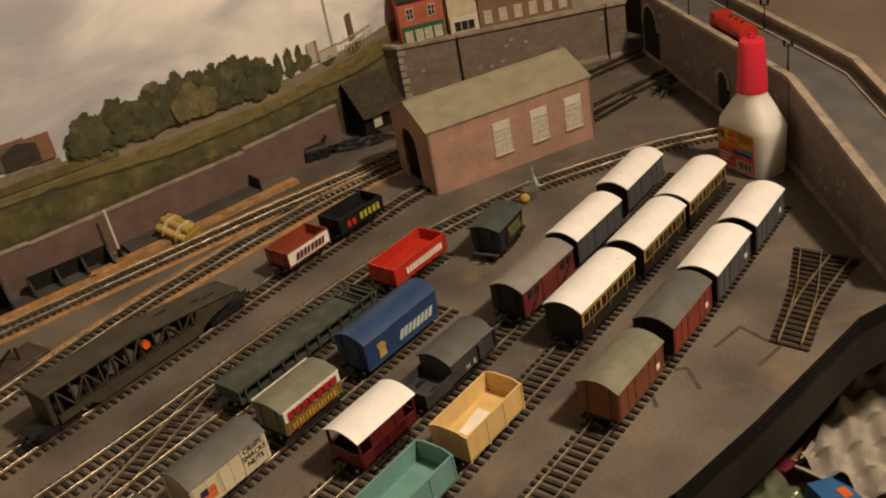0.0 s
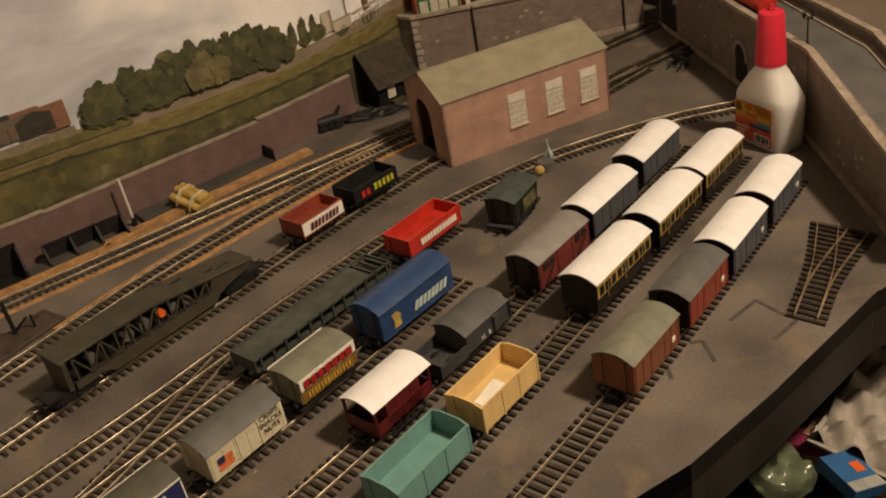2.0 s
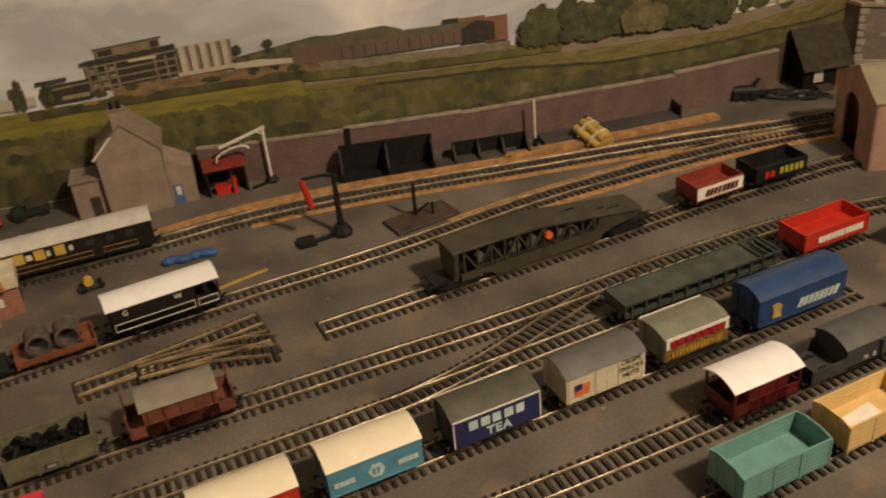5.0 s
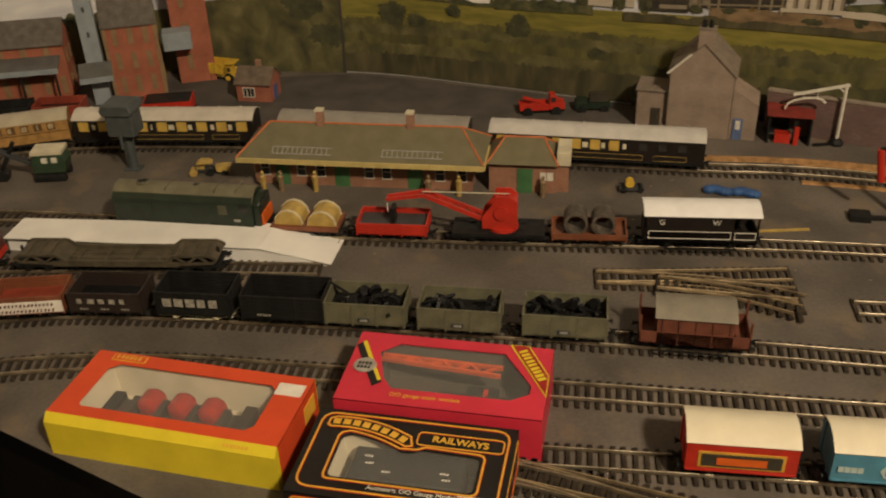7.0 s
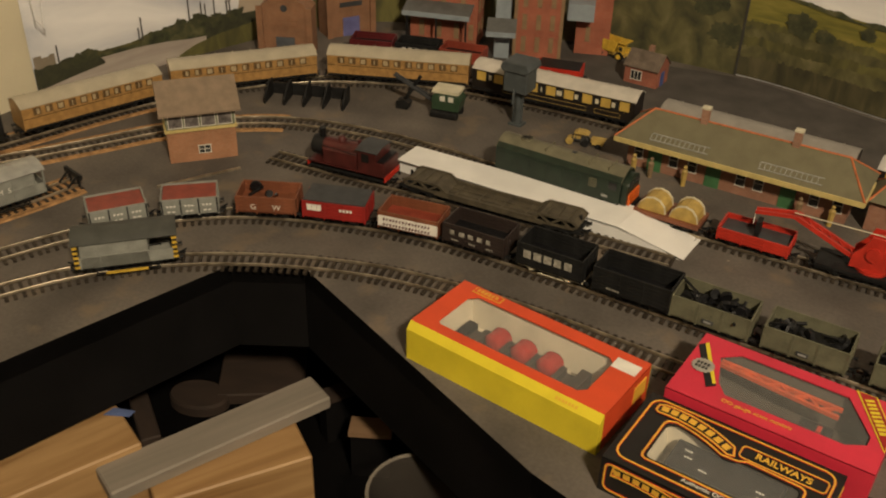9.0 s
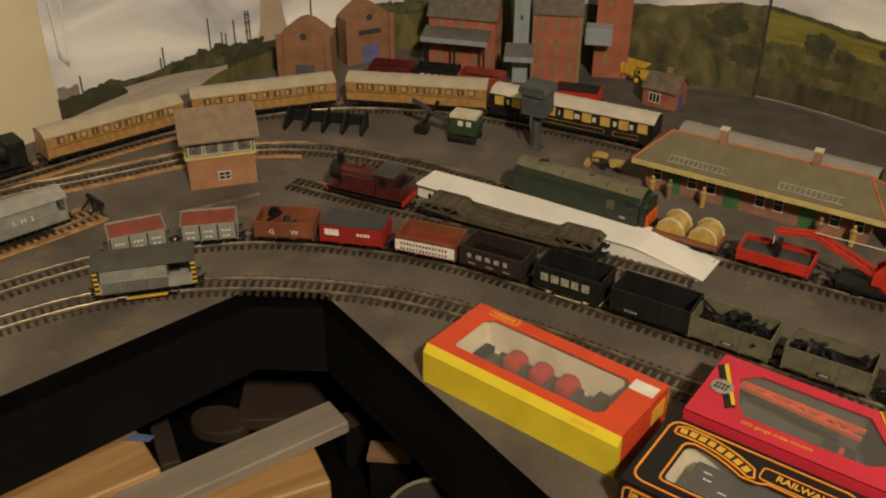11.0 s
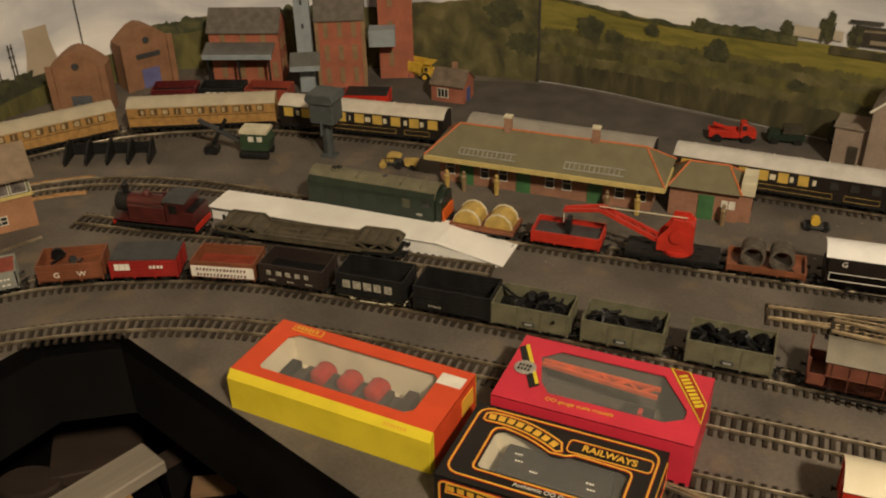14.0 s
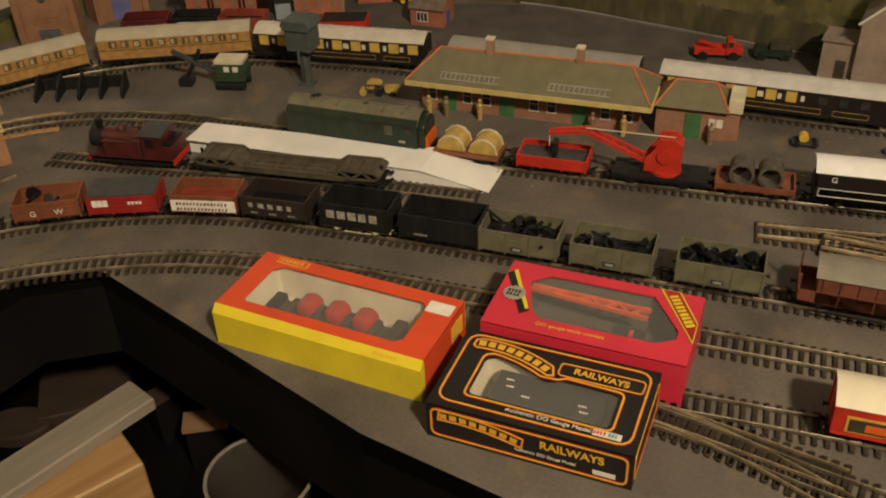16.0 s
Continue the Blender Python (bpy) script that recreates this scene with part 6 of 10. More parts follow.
bm = bmesh.new()
prism(bm, [(0.0235, 0.0040), (0.0385, 0.0040), (0.0390, 0.0125), (0.0365, 0.0215), (0.0235, 0.0220)], -0.0105, 0.0105, "y")
soften(bm, 0.0012, 2)
part("cab", bm, M_RED, bus, smooth=True)
for s in (-1, 1):
    part("cab_window", one(box, 0.0265, 0.0350, s * 0.0106 - 0.0003, s * 0.0106 + 0.0003, 0.0140, 0.0195), M_GLASS, bus)
for x in (-0.028, -0.017, 0.031):
    for s in (-1, 1):
        part("wheel", one(rod, (x, s * 0.0080, 0.0040), (x, s * 0.0105, 0.0040), 0.0040, n=14), M_BLACK, bus)

M_SHOPRED = brick_mat("red_shop_brick", (0.42, 0.10, 0.06), (0.50, 0.13, 0.08), (0.40, 0.16, 0.11))
shop = thing("model_shop", pose(1.221, 0.264, 0.0755, 0, 0, -37), "red-brick model shop with green shopfront", "model shop")
gable_block(shop, 0.062, 0.05, 0.060, 0.075, M_SHOPRED, M_FELT)
part("shopfront", one(box, 0.002, 0.060, -0.0016, 0.0, 0.0, 0.024), mat("green_shopfront", (0.02, 0.13, 0.06), 0.5, 0.1, 60.0, 0.05), shop)
for x in (0.010, 0.0245, 0.037, 0.051):
    window(shop, x, 0.010, 0.010, 0.014, FRONT @ Matrix.Translation((0, 0, 0.0017)), M_PANE, M_WHITEPAINT, 1, 1)
for x in (0.016, 0.046):
    window(shop, x, 0.040, 0.009, 0.014, FRONT, M_GLASS, M_WHITEPAINT, 2, 2)
shop = thing("model_shop", pose(1.272, 0.2205, 0.0755, 0, 0, -42), "cream model shop front next to the red one", "model shop")
gable_block(shop, 0.040, 0.05, 0.060, 0.075, M_IVORY, M_FELT)
part("shopfront", one(box, 0.001, 0.039, -0.0016, 0.0, 0.0, 0.022), M_WHITEPAINT, shop)
window(shop, 0.020, 0.010, 0.028, 0.013, FRONT @ Matrix.Translation((0, 0, 0.0017)), M_GLASS, M_WHITEPAINT, 3, 1)
shop = thing("model_shop", pose(1.303, 0.1925, 0.0755, 0, 0, -42), "low terrace of brown model houses", "model shop")
gable_block(shop, 0.13, 0.05, 0.045, 0.06, brick_mat("brown_terrace_brick", (0.20, 0.11, 0.07), (0.26, 0.15, 0.10), (0.2, 0.14, 0.1)), M_FELT)
for i in range(6):
    window(shop, 0.012 + 0.021 * i, 0.014, 0.010, 0.016, FRONT, M_PANE, M_WHITEPAINT, 2, 2)

# ---- main line: mixed goods train ----
def junk(t, L, z, seed, n=16):
    """Loose scrap lying in a wagon, each piece of its own."""
    rnd = random.Random(seed)
    for i in range(n):
        bm = bmesh.new()
        x, y = rnd.uniform(-L * 0.40, L * 0.40), rnd.uniform(-0.010, 0.010)
        a = rnd.uniform(0, math.pi)
        r = rnd.uniform(0.004, 0.010)
        if i % 3 == 0:
            rod(bm, (-0.0016, 0, 0), (0.0016, 0, 0), rnd.uniform(0.0035, 0.0055), n=12)
        else:
            beam(bm, (-r, 0, 0), (r, 0, rnd.uniform(-0.002, 0.003)), 0.0022, 0.0018)
        part("scrap_piece", bm, M_COAL, t, m=Matrix.Translation((x, y, z + rnd.uniform(0, 0.0075))) @ Euler((rnd.uniform(-0.6, 0.6), rnd.uniform(-0.6, 0.6), a)).to_matrix().to_4x4())


MAIN = PATHS["main"]


def on_main(x):
    q = on_line(MAIN, x)
    return q


for i, x in enumerate((0.031, 0.104, 0.180)):
    w = open_wagon("mineral_wagon", on_main(x), 0.0635, 0.0190, M_KHAKI, ("khaki-grey steel mineral wagon loaded with wheel sets", "khaki-grey steel mineral wagon with scrap load", "khaki-grey mineral wagon with scrap and a fallen beam")[i], inside=M_DKGREY, planks=1, group="mineral wagons")
    junk(w, 0.0635, 0.0178, i + 3, 30)
    part("scrap_bed", one(box, -0.0290, 0.0290, -0.0140, 0.0140, 0.0142, 0.0172), M_COAL, w)
    part("data_panel", one(box, -0.005, 0.004, -0.0172, -0.0164, 0.0118, 0.0150), M_DKGREY, w)
    part("data_plate", one(box, -0.0035, 0.0025, -0.0176, -0.0170, 0.0125, 0.0142), M_LIGHTROOF, w)
    if i == 2:
        part("scrap_beam", one(beam, (-0.010, 0.004, 0.018), (0.006, -0.002, 0.034), 0.0028, 0.0028), M_COAL, w)
b = brake_van("brake_van", on_main(0.273), 0.080, mat("rust_brown", (0.15, 0.05, 0.03), 0.55, 0.15, 80.0, 0.1), mat("beige_grey_roof", (0.215, 0.195, 0.155), 0.6, 0.1, 60.0, 0.1), "rust-brown brake van with beige-grey roof and verandas", cabin=(-0.34, 0.34), roof_over=False)
for s in (-1, 1):
    for x in (-0.024, -0.012, 0.0, 0.012, 0.024):
        piece("board_line", (0.0005, 0.0006, 0.0215), M_UMBER, b, (x, s * 0.0161, 0.0095))
w = open_wagon("open_wagon", on_main(-0.039), 0.067, 0.0215, M_BLACK, "black high-sided coal wagon, empty inside", inside=M_COAL, planks=6)
bars(5, 0.012, 0.0020, M_FADED, w, on_side(-0.014, 0.0135, proud=0.0010), seed=40)
w = open_wagon("open_wagon", on_main(-0.110), 0.061, 0.0215, M_BLACK, "black coal wagon with large white lettering and pale running gear", inside=M_COAL, planks=6, under=M_IVORY)
bars(5, 0.047, 0.0076, M_FADED, w, on_side(0.0, 0.0210, proud=0.0010), seed=41, gap=0.22)
w = open_wagon("open_wagon", on_main(-0.183), 0.060, 0.0185, mat("dark_umber_wagon", (0.028, 0.019, 0.016), 0.5, 0.15, 80.0, 0.1), "dark brown coal wagon with spaced white lettering", inside=M_COAL, planks=5)
bars(5, 0.044, 0.0046, M_FADED, w, on_side(0.0, 0.0200, proud=0.0010), seed=42, gap=0.42)
for x in (-0.017, 0.0, 0.017):
    bars(3, 0.007, 0.0016, M_FADED, w, on_side(x, 0.0128, proud=0.0010), seed=47, gap=0.2)
w = open_wagon("open_wagon", on_main(-0.252), 0.058, 0.0160, M_BAUX, "dull red open wagon with white sign-written side", inside=M_REDVAN)
plate(w, 0.057, 0.0098, 0.0205, 0.0325, M_WHITEP, "white_panel")
for z in (0.0126, 0.0178):
    bars(15, 0.046, 0.0026, M_MAROON, w, on_side(0.0, z, 0.0337), seed=43, slant=0.3, gap=0.42)
w = open_wagon("open_wagon", on_main(-0.316), 0.060, 0.0165, M_CRIMSON, "red open wagon with a grey sheeted load", planks=5)
part("tarpaulin", one(box, -0.0292, 0.0292, -0.0155, 0.0155, 0.0225, 0.0262), M_DKGREY, w, "dark grey flat load cover")
bars(3, 0.014, 0.0065, M_WHITEP, w, on_side(-0.018, 0.0195, proud=0.0010), seed=44, gap=0.05)
bars(4, 0.013, 0.0030, M_WHITEP, w, on_side(0.012, 0.0190, proud=0.0010), seed=45)
w = open_wagon("open_wagon", on_main(-0.381), 0.056, 0.0165, M_BAUX, "bauxite open wagon with white G and W letters", inside=M_BAUX)
lettering("G       W", 0.0075, M_WHITEP, w, on_side(0.0, 0.0150, proud=0.0010))
junk(w, 0.04, 0.0158, 12, 4)
M_PALEGREY = mat("pale_wagon_grey", (0.26, 0.265, 0.235), 0.5, 0.12, 80.0, 0.05)
for x, lab in ((-0.437, "pale grey mineral wagon with rust-red interior"), (-0.479, "pale grey mineral wagon, rust-red load, beside the brake van")):
    w = open_wagon("mineral_wagon", on_main(x), 0.051, 0.0165, M_PALEGREY, lab, planks=1, group="mineral wagons")
    part("rust_load", one(box, -0.0240, 0.0240, -0.0148, 0.0148, 0.0205, 0.0232), M_REDVAN, w, "flat rust-red load")
    for k in (-0.016, 0.0, 0.016):
        piece("side_door", (0.0140, 0.0008, 0.0140), M_PALEGREY, w, (k, -0.0166, 0.0098))
        bars(3, 0.009, 0.0018, M_WHITEP, w, on_side(k, 0.0185, proud=0.0013), seed=46)
        bars(2, 0.008, 0.0014, M_WHITEP, w, on_side(k, 0.0130, proud=0.0013), seed=48)
    for k in (-0.0245, -0.008, 0.008, 0.0245):
        piece("black_gap", (0.0012, 0.0010, 0.0155), M_BLACK, w, (k, -0.0164, 0.0090))

# ---- inner line: grey engineers' brake van ----
q = on_line(PATHS["inner"], -0.425)
b = brake_van("brake_van", q, 0.082, M_PALEGREY, mat("soot_roof", (0.06, 0.062, 0.055), 0.6, 0.15, 60.0, 0.1), "pale grey engineers brake van with striped yellow ends", cabin=(-0.44, 0.22))
for x in (-0.0412, 0.0412):
    for k in range(5):
        part("end_stripe", one(box, x - 0.0036 if x > 0 else x - 0.0004, x + 0.0004 if x > 0 else x + 0.0036, -0.0170, -0.0158, 0.0100 + 0.0046 * k, 0.0122 + 0.0046 * k), M_YELLOW, b)
for x in (-0.0396, 0.0396):
    part("corner_post", one(box, x - 0.0017, x + 0.0017, -0.0165, -0.0150, 0.0090, 0.0325), M_BLACK, b)
part("yellow_step", one(box, -0.018, 0.016, -0.0185, -0.0165, 0.0025, 0.0040), M_YELLOW, b)
q = on_line(PATHS["short_siding"], y=-0.185)
b = brake_van("brake_van", (q[0], q[1], q[2]), 0.092, M_PALEGREY, M_LIGHTROOF, "light grey brake van with white initials on its side", cabin=(-0.40, 0.40))
lettering("L  M  S", 0.0070, M_WHITEP, b, on_side(0.004, 0.0215, 0.0322))

# ---- ramp siding: small tank engine, low-loader and card ramp ----
RS = PATHS["ramp_siding"]
q = on_line(RS, -0.362)
e = thing("tank_engine", stand(*q), "dull maroon six-wheel tank engine", "locomotive")
M_ENGRED = mat("engine_maroon", (0.070, 0.014, 0.012), 0.45, 0.2, 80.0, 0.1)
gear(e, 0.086, axles=(-0.024, 0.0, 0.024), r=0.0075, wheel=wheel_mesh(0.0075))
part("running_plate", one(box, -0.043, 0.043, -0.0160, 0.0160, 0.0125, 0.0140), M_ENGRED, e)
bm = bmesh.new()
rod(bm, (-0.040, 0, 0.0255), (0.018, 0, 0.0255), 0.0095, n=18)
part("boiler", bm, M_ENGRED, e, smooth=True)
for s in (-1, 1):
    bm = bmesh.new()
    box(bm, -0.026, 0.012, s * 0.0125 - 0.0030, s * 0.0125 + 0.0030, 0.0140, 0.0300)
    soften(bm, 0.0008)
    part("side_tank", bm, M_ENGRED, e)
part("cab", one(box, 0.014, 0.034, -0.0155, 0.0155, 0.0140, 0.0370), M_ENGRED, e)
bm = bmesh.new()
roof_shell(bm, 0.024, 0.034, 0.0372, 0.0028)
part("cab_roof", bm, M_DKGREY, e, m=pose(0.024, 0, 0))
part("bunker", one(box, 0.034, 0.043, -0.0155, 0.0155, 0.0140, 0.0270), M_ENGRED, e)
part("coal", one(box, 0.0350, 0.0420, -0.0140, 0.0140, 0.0270, 0.0285), M_COAL, e)
for x in (-0.0440, 0.0430):
    part("buffer_beam", one(box, x, x + 0.0012, -0.0158, 0.0158, 0.0078, 0.0128), M_RED, e)
part("smokebox", one(rod, (-0.0425, 0, 0.0255), (-0.0300, 0, 0.0255), 0.0099, n=18), M_BLACK, e, smooth=True)
part("safety_valve", one(rod, (0.008, 0, 0.0345), (0.008, 0, 0.0395), 0.0022), M_ENGRED, e)
for s in (-1, 1):
    part("cab_opening", one(box, 0.0180, 0.0260, min(s * 0.0155, s * 0.0158), max(s * 0.0155, s * 0.0158), 0.0250, 0.0340), M_BLACK, e)
    part("hand_rail", one(rod, (-0.030, s * 0.0098, 0.0300), (0.012, s * 0.0158, 0.0305), 0.0004, n=6), M_BLACK, e)
    part("coupling_rod", one(box, -0.026, 0.026, min(s * 0.0118, s * 0.0126), max(s * 0.0118, s * 0.0126), 0.0058, 0.0070), M_STEEL, e)
part("chimney", one(rod, (-0.034, 0, 0.0345), (-0.034, 0, 0.0440), 0.0030, 0.0036), M_BLACK, e)
part("dome", one(ball, (-0.012, 0, 0.0350), 0.0048, 10), M_ENGRED, e)
q = on_line(RS, -0.209)
M_OLIVE2 = mat("worn_olive", (0.080, 0.066, 0.042), 0.65, 0.2, 90.0, 0.15)
e = thing("low_loader_wagon", stand(*q), "olive-drab well wagon with raised truss ends", "wagon", "goods wagons")
gear(e, 0.182, axles=(-0.080, -0.062, 0.062, 0.080), wheel=SMALLWHEEL, r=0.0048)
for s in (-1, 1):
    y = s * 0.0135
    bm = bmesh.new()
    beam(bm, (-0.056, y, 0.0095), (0.056, y, 0.0095), 0.0024, 0.0040)
    beam(bm, (-0.050, y, 0.0125), (0.050, y, 0.0125), 0.0030, 0.0012)
    part("well_beam", bm, M_OLIVE2, e)
    for g2 in (-1, 1):
        bm = bmesh.new()
        out = [(g2 * 0.042, 0.0105), (g2 * 0.052, 0.0180), (g2 * 0.084, 0.0180), (g2 * 0.090, 0.0145), (g2 * 0.086, 0.0110), (g2 * 0.058, 0.0098)]
        for (ax, az), (bx, bz) in zip(out, out[1:] + out[:1]):
            beam(bm, (ax, y, az), (bx, y, bz), 0.0020, 0.0020)
        for xa, xb in ((0.052, 0.063), (0.074, 0.063), (0.074, 0.083)):
            beam(bm, (g2 * xa, y, 0.0180), (g2 * xb, y, 0.0105), 0.0016, 0.0018)
        part("end_frame", bm, M_OLIVE2, e)
    a = part("well_side", one(box, -0.050, 0.050, min(s * 0.0125, s * 0.0145), max(s * 0.0125, s * 0.0145), 0.0072, 0.0128), M_OLIVE2, e)
for g2 in (-1, 1):
    bm = bmesh.new()
    prism(bm, [(g2 * 0.044, 0.0105), (g2 * 0.053, 0.0176), (g2 * 0.085, 0.0176), (g2 * 0.090, 0.0140), (g2 * 0.090, 0.0128), (g2 * 0.084, 0.0160), (g2 * 0.054, 0.0160), (g2 * 0.046, 0.0094)], -0.0125, 0.0125, "y")
    part("gooseneck_deck", bm, M_OLIVE2, e)
    for k in range(3):
        piece("deck_rib", (0.0014, 0.0236, 0.0008), M_OLIVE2, e, (g2 * (0.058 + 0.0105 * k), 0, 0.0180))
    part("jack_screw", one(rod, (g2 * 0.088, 0, 0.0130), (g2 * 0.088, 0, 0.0195), 0.0014, n=8), M_BLACK, e)
part("well_floor", one(box, -0.052, 0.052, -0.0124, 0.0124, 0.0076, 0.0090), M_OLIVE2, e)
for y in (-0.0042, 0.0042):
    part("floor_girder", one(box, -0.050, 0.050, y - 0.0007, y + 0.0007, 0.0090, 0.0104), M_OLIVE2, e)
for k in range(4):
    piece("cross_member", (0.0016, 0.0240, 0.0012), M_OLIVE2, e, (-0.036 + 0.024 * k, 0, 0.0094))
# folded card ramp: level top and a slope to the board
bm = bmesh.new()
A = [(-0.330, 0.131, 0.0160), (-0.330, 0.094, 0.0160), (-0.090, 0.097, 0.0158), (-0.086, 0.1415, 0.0158), (-0.026, 0.1000, 0.0012), (-0.024, 0.1440, 0.0012)]
v = [bm.verts.new(p) for p in A]
w = [bm.verts.new((x, y, z - 0.0007)) for x, y, z in A]
for f in ((0, 1, 2, 3), (3, 2, 4, 5)):
    bm.faces.new([v[i] for i in f])
    bm.faces.new([w[i] for i in reversed(f)])
for i, j in ((0, 1), (1, 2), (2, 4), (4, 5), (5, 3), (3, 0)):
    bm.faces.new((v[i], w[i], w[j], v[j]))
ramp = thing("card_ramp", Matrix(), "folded white card platform with a sloping end", "card ramp")
part("top", bm, M_CARD, ramp)
bm = bmesh.new()
prism(bm, [(-0.330, 0.0), (-0.030, 0.0), (-0.092, 0.0150), (-0.330, 0.0152)][::-1], 0.0990, 0.0997, "y")
part("side", bm, M_CARD, ramp)
bm = bmesh.new()
prism(bm, [(-0.330, 0.0), (-0.030, 0.0), (-0.088, 0.0150), (-0.330, 0.0152)][::-1], 0.1290, 0.1297, "y")
part("side", bm, M_CARD, ramp)

# ---- goods line train ----
GOODS = PATHS["goods"]


def on_goods(x):
    return on_line(GOODS, x)


e = thing("diesel_locomotive", stand(*on_goods(-0.168)) @ Matrix.Diagonal((1.02, 1.0, 1.09, 1)), "dark green diesel locomotive with olive-grey roof", "locomotive")
gear(e, 0.144, axles=(-0.052, -0.034, 0.034, 0.052))
bm = bmesh.new()
prism(bm, [(-0.0165, 0.0095), (0.0165, 0.0095)] + arc(0.033, 0.0315, 0.0080), -0.070, 0.062)
part("body", bm, M_GREENLOCO, e)
bm = bmesh.new()
prism(bm, [(-0.0150, 0.0095), (0.0150, 0.0095)] + arc(0.030, 0.0290, 0.0072), 0.062, 0.0685)
soften(bm, 0.0015, 2)
part("nose", bm, M_GREENLOCO, e, smooth=True)
bm = bmesh.new()
roof_shell(bm, 0.133, 0.0330, 0.0312, 0.0086)
part("roof", bm, M_GREENROOF, e, smooth=True, m=pose(-0.004, 0, 0))
for y in (-0.0065, 0.0065):
    part("warning_panel", one(box, 0.0686, 0.0705, y - 0.0058, y + 0.0058, 0.0100, 0.0205), M_ORANGE, e, "orange warning panel")
    part("cab_window", one(box, 0.0684, 0.0690, y - 0.0045, y + 0.0045, 0.0255, 0.0315), M_GLASS, e)
bm = bmesh.new()
rod(bm, (-0.045, 0, 0.0388), (-0.045, 0, 0.0408), 0.0062, n=20)
part("roof_fan", bm, M_GREENROOF, e)
for a in range(0, 180, 45):
    part("fan_blade", one(box, -0.0056, 0.0056, -0.0005, 0.0005, 0.0, 0.0006), M_BLACK, e, m=pose(-0.045, 0, 0.0409, 0, 0, a))
part("roof_hatch", one(box, 0.004, 0.008, -0.002, 0.002, 0.0388, 0.0404), M_DKGREY, e)
for x in (-0.020, 0.026, 0.046):
    part("roof_joint", one(box, x - 0.0004, x + 0.0004, -0.010, 0.010, 0.0366, 0.0402), M_GREENROOF, e)
for s in (-1, 1):
    a, b = sorted((s * 0.0163, s * 0.0169))
    part("solebar", one(box, -0.070, 0.062, a, b, 0.0086, 0.0106), M_BLACK, e)
    for x in (-0.058, -0.040, -0.022, -0.004, 0.014):
        part("door_panel", one(box, x - 0.0075, x + 0.0075, a, b, 0.0130, 0.0285), M_GREENLOCO, e)
    for k in range(5):
        part("louvre", one(box, 0.0300, 0.0380, a, b + (0.0003 if s > 0 else 0), 0.0205 + 0.0018 * k, 0.0213 + 0.0018 * k), M_GREENROOF, e)
    part("cab_side_window", one(box, 0.050, 0.0580, a, b, 0.0230, 0.0295), M_GLASS, e)
    part("number_panel", one(box, 0.0440, 0.0500, a, b, 0.0140, 0.0162), M_LIGHTROOF, e)
    for x in (-0.043, 0.043):
        bm = bmesh.new()
        prism(bm, [(x - 0.020, 0.0040), (x + 0.020, 0.0040), (x + 0.018, 0.0082), (x - 0.018, 0.0082)][::-1], s * 0.0140 - 0.0008, s * 0.0140 + 0.0008, "y")
        part("bogie_frame", bm, M_BLACK, e)
    for x in (-0.052, -0.034, 0.034, 0.052):
        part("axle_box", one(rod, (x, s * 0.0148, 0.0060), (x, s * 0.0158, 0.0060), 0.0018, n=10), M_LIGHTROOF, e)
part("buffer_beam", one(box, 0.0620, 0.0700, -0.0150, 0.0150, 0.0070, 0.0098), M_BLACK, e)
t = thing("drum_wagon", stand(*on_goods(-0.0565)), "brown flat wagon carrying two tan cable drums", "wagon", "goods wagons")
gear(t, 0.063)
part("deck", one(box, -0.0315, 0.0315, -0.016, 0.016, 0.0085, 0.0125), M_BAUX, t)
for x in (-0.0155, 0.0155):
    bm = bmesh.new()
    pts = [(x + 0.0130 * math.cos(math.pi * i / 6), 0.0125 + 0.0135 * math.sin(math.pi * i / 6)) for i in range(7)]
    prism(bm, pts[::-1], -0.0125, 0.0125, "y")
    ob = part("cable_drum", bm, M_TAN, t, "tan half-round cable drum cover")
    for y in (-0.0105, 0.0105):
        bm = bmesh.new()
        outl = [(x + 0.0138 * math.cos(math.pi * i / 6), 0.0125 + 0.0144 * math.sin(math.pi * i / 6)) for i in range(7)]
        inl = [(x + 0.0127 * math.cos(math.pi * i / 6), 0.0125 + 0.0132 * math.sin(math.pi * i / 6)) for i in range(7)]
        prism(bm, (outl + inl[::-1])[::-1], y - 0.0011, y + 0.0011, "y")
        part("strap", bm, M_IVORY, ob)
w = open_wagon("crane_runner_wagon", on_goods(0.019), 0.064, 0.0110, M_RED, "red low-sided crane runner wagon", inside=M_DKGREY, planks=3)
part("jib_rest", one(box, -0.002, 0.002, -0.006, 0.006, 0.0100, 0.0290), M_BLACK, w)
c = thing("rail_crane", stand(*on_goods(0.117)), "bright red breakdown crane with lattice jib", "crane")
gear(c, 0.082)
part("carriage", one(box, -0.041, 0.041, -0.0150, 0.0150, 0.0085, 0.0115), M_BLACK, c)
part("turntable", one(rod, (0.004, 0, 0.0115), (0.004, 0, 0.0140), 0.0140, n=20), M_RED, c)
bm = bmesh.new()
for s in (-1, 1):
    prism(bm, [(-0.014, 0.014), (0.016, 0.014), (0.017, 0.040), (0.011, 0.046), (-0.002, 0.046), (-0.006, 0.036), (-0.014, 0.026)][::-1], s * 0.0085 - 0.0010, s * 0.0085 + 0.0010, "y")
box(bm, 0.008, 0.017, -0.0085, 0.0085, 0.014, 0.041)
part("house", bm, M_RED, c)
bm = bmesh.new()
rod(bm, (0.003, -0.0115, 0.030), (0.003, 0.0115, 0.030), 0.0065, n=14)
part("gear_wheel", bm, M_RED, c)
bm = bmesh.new()
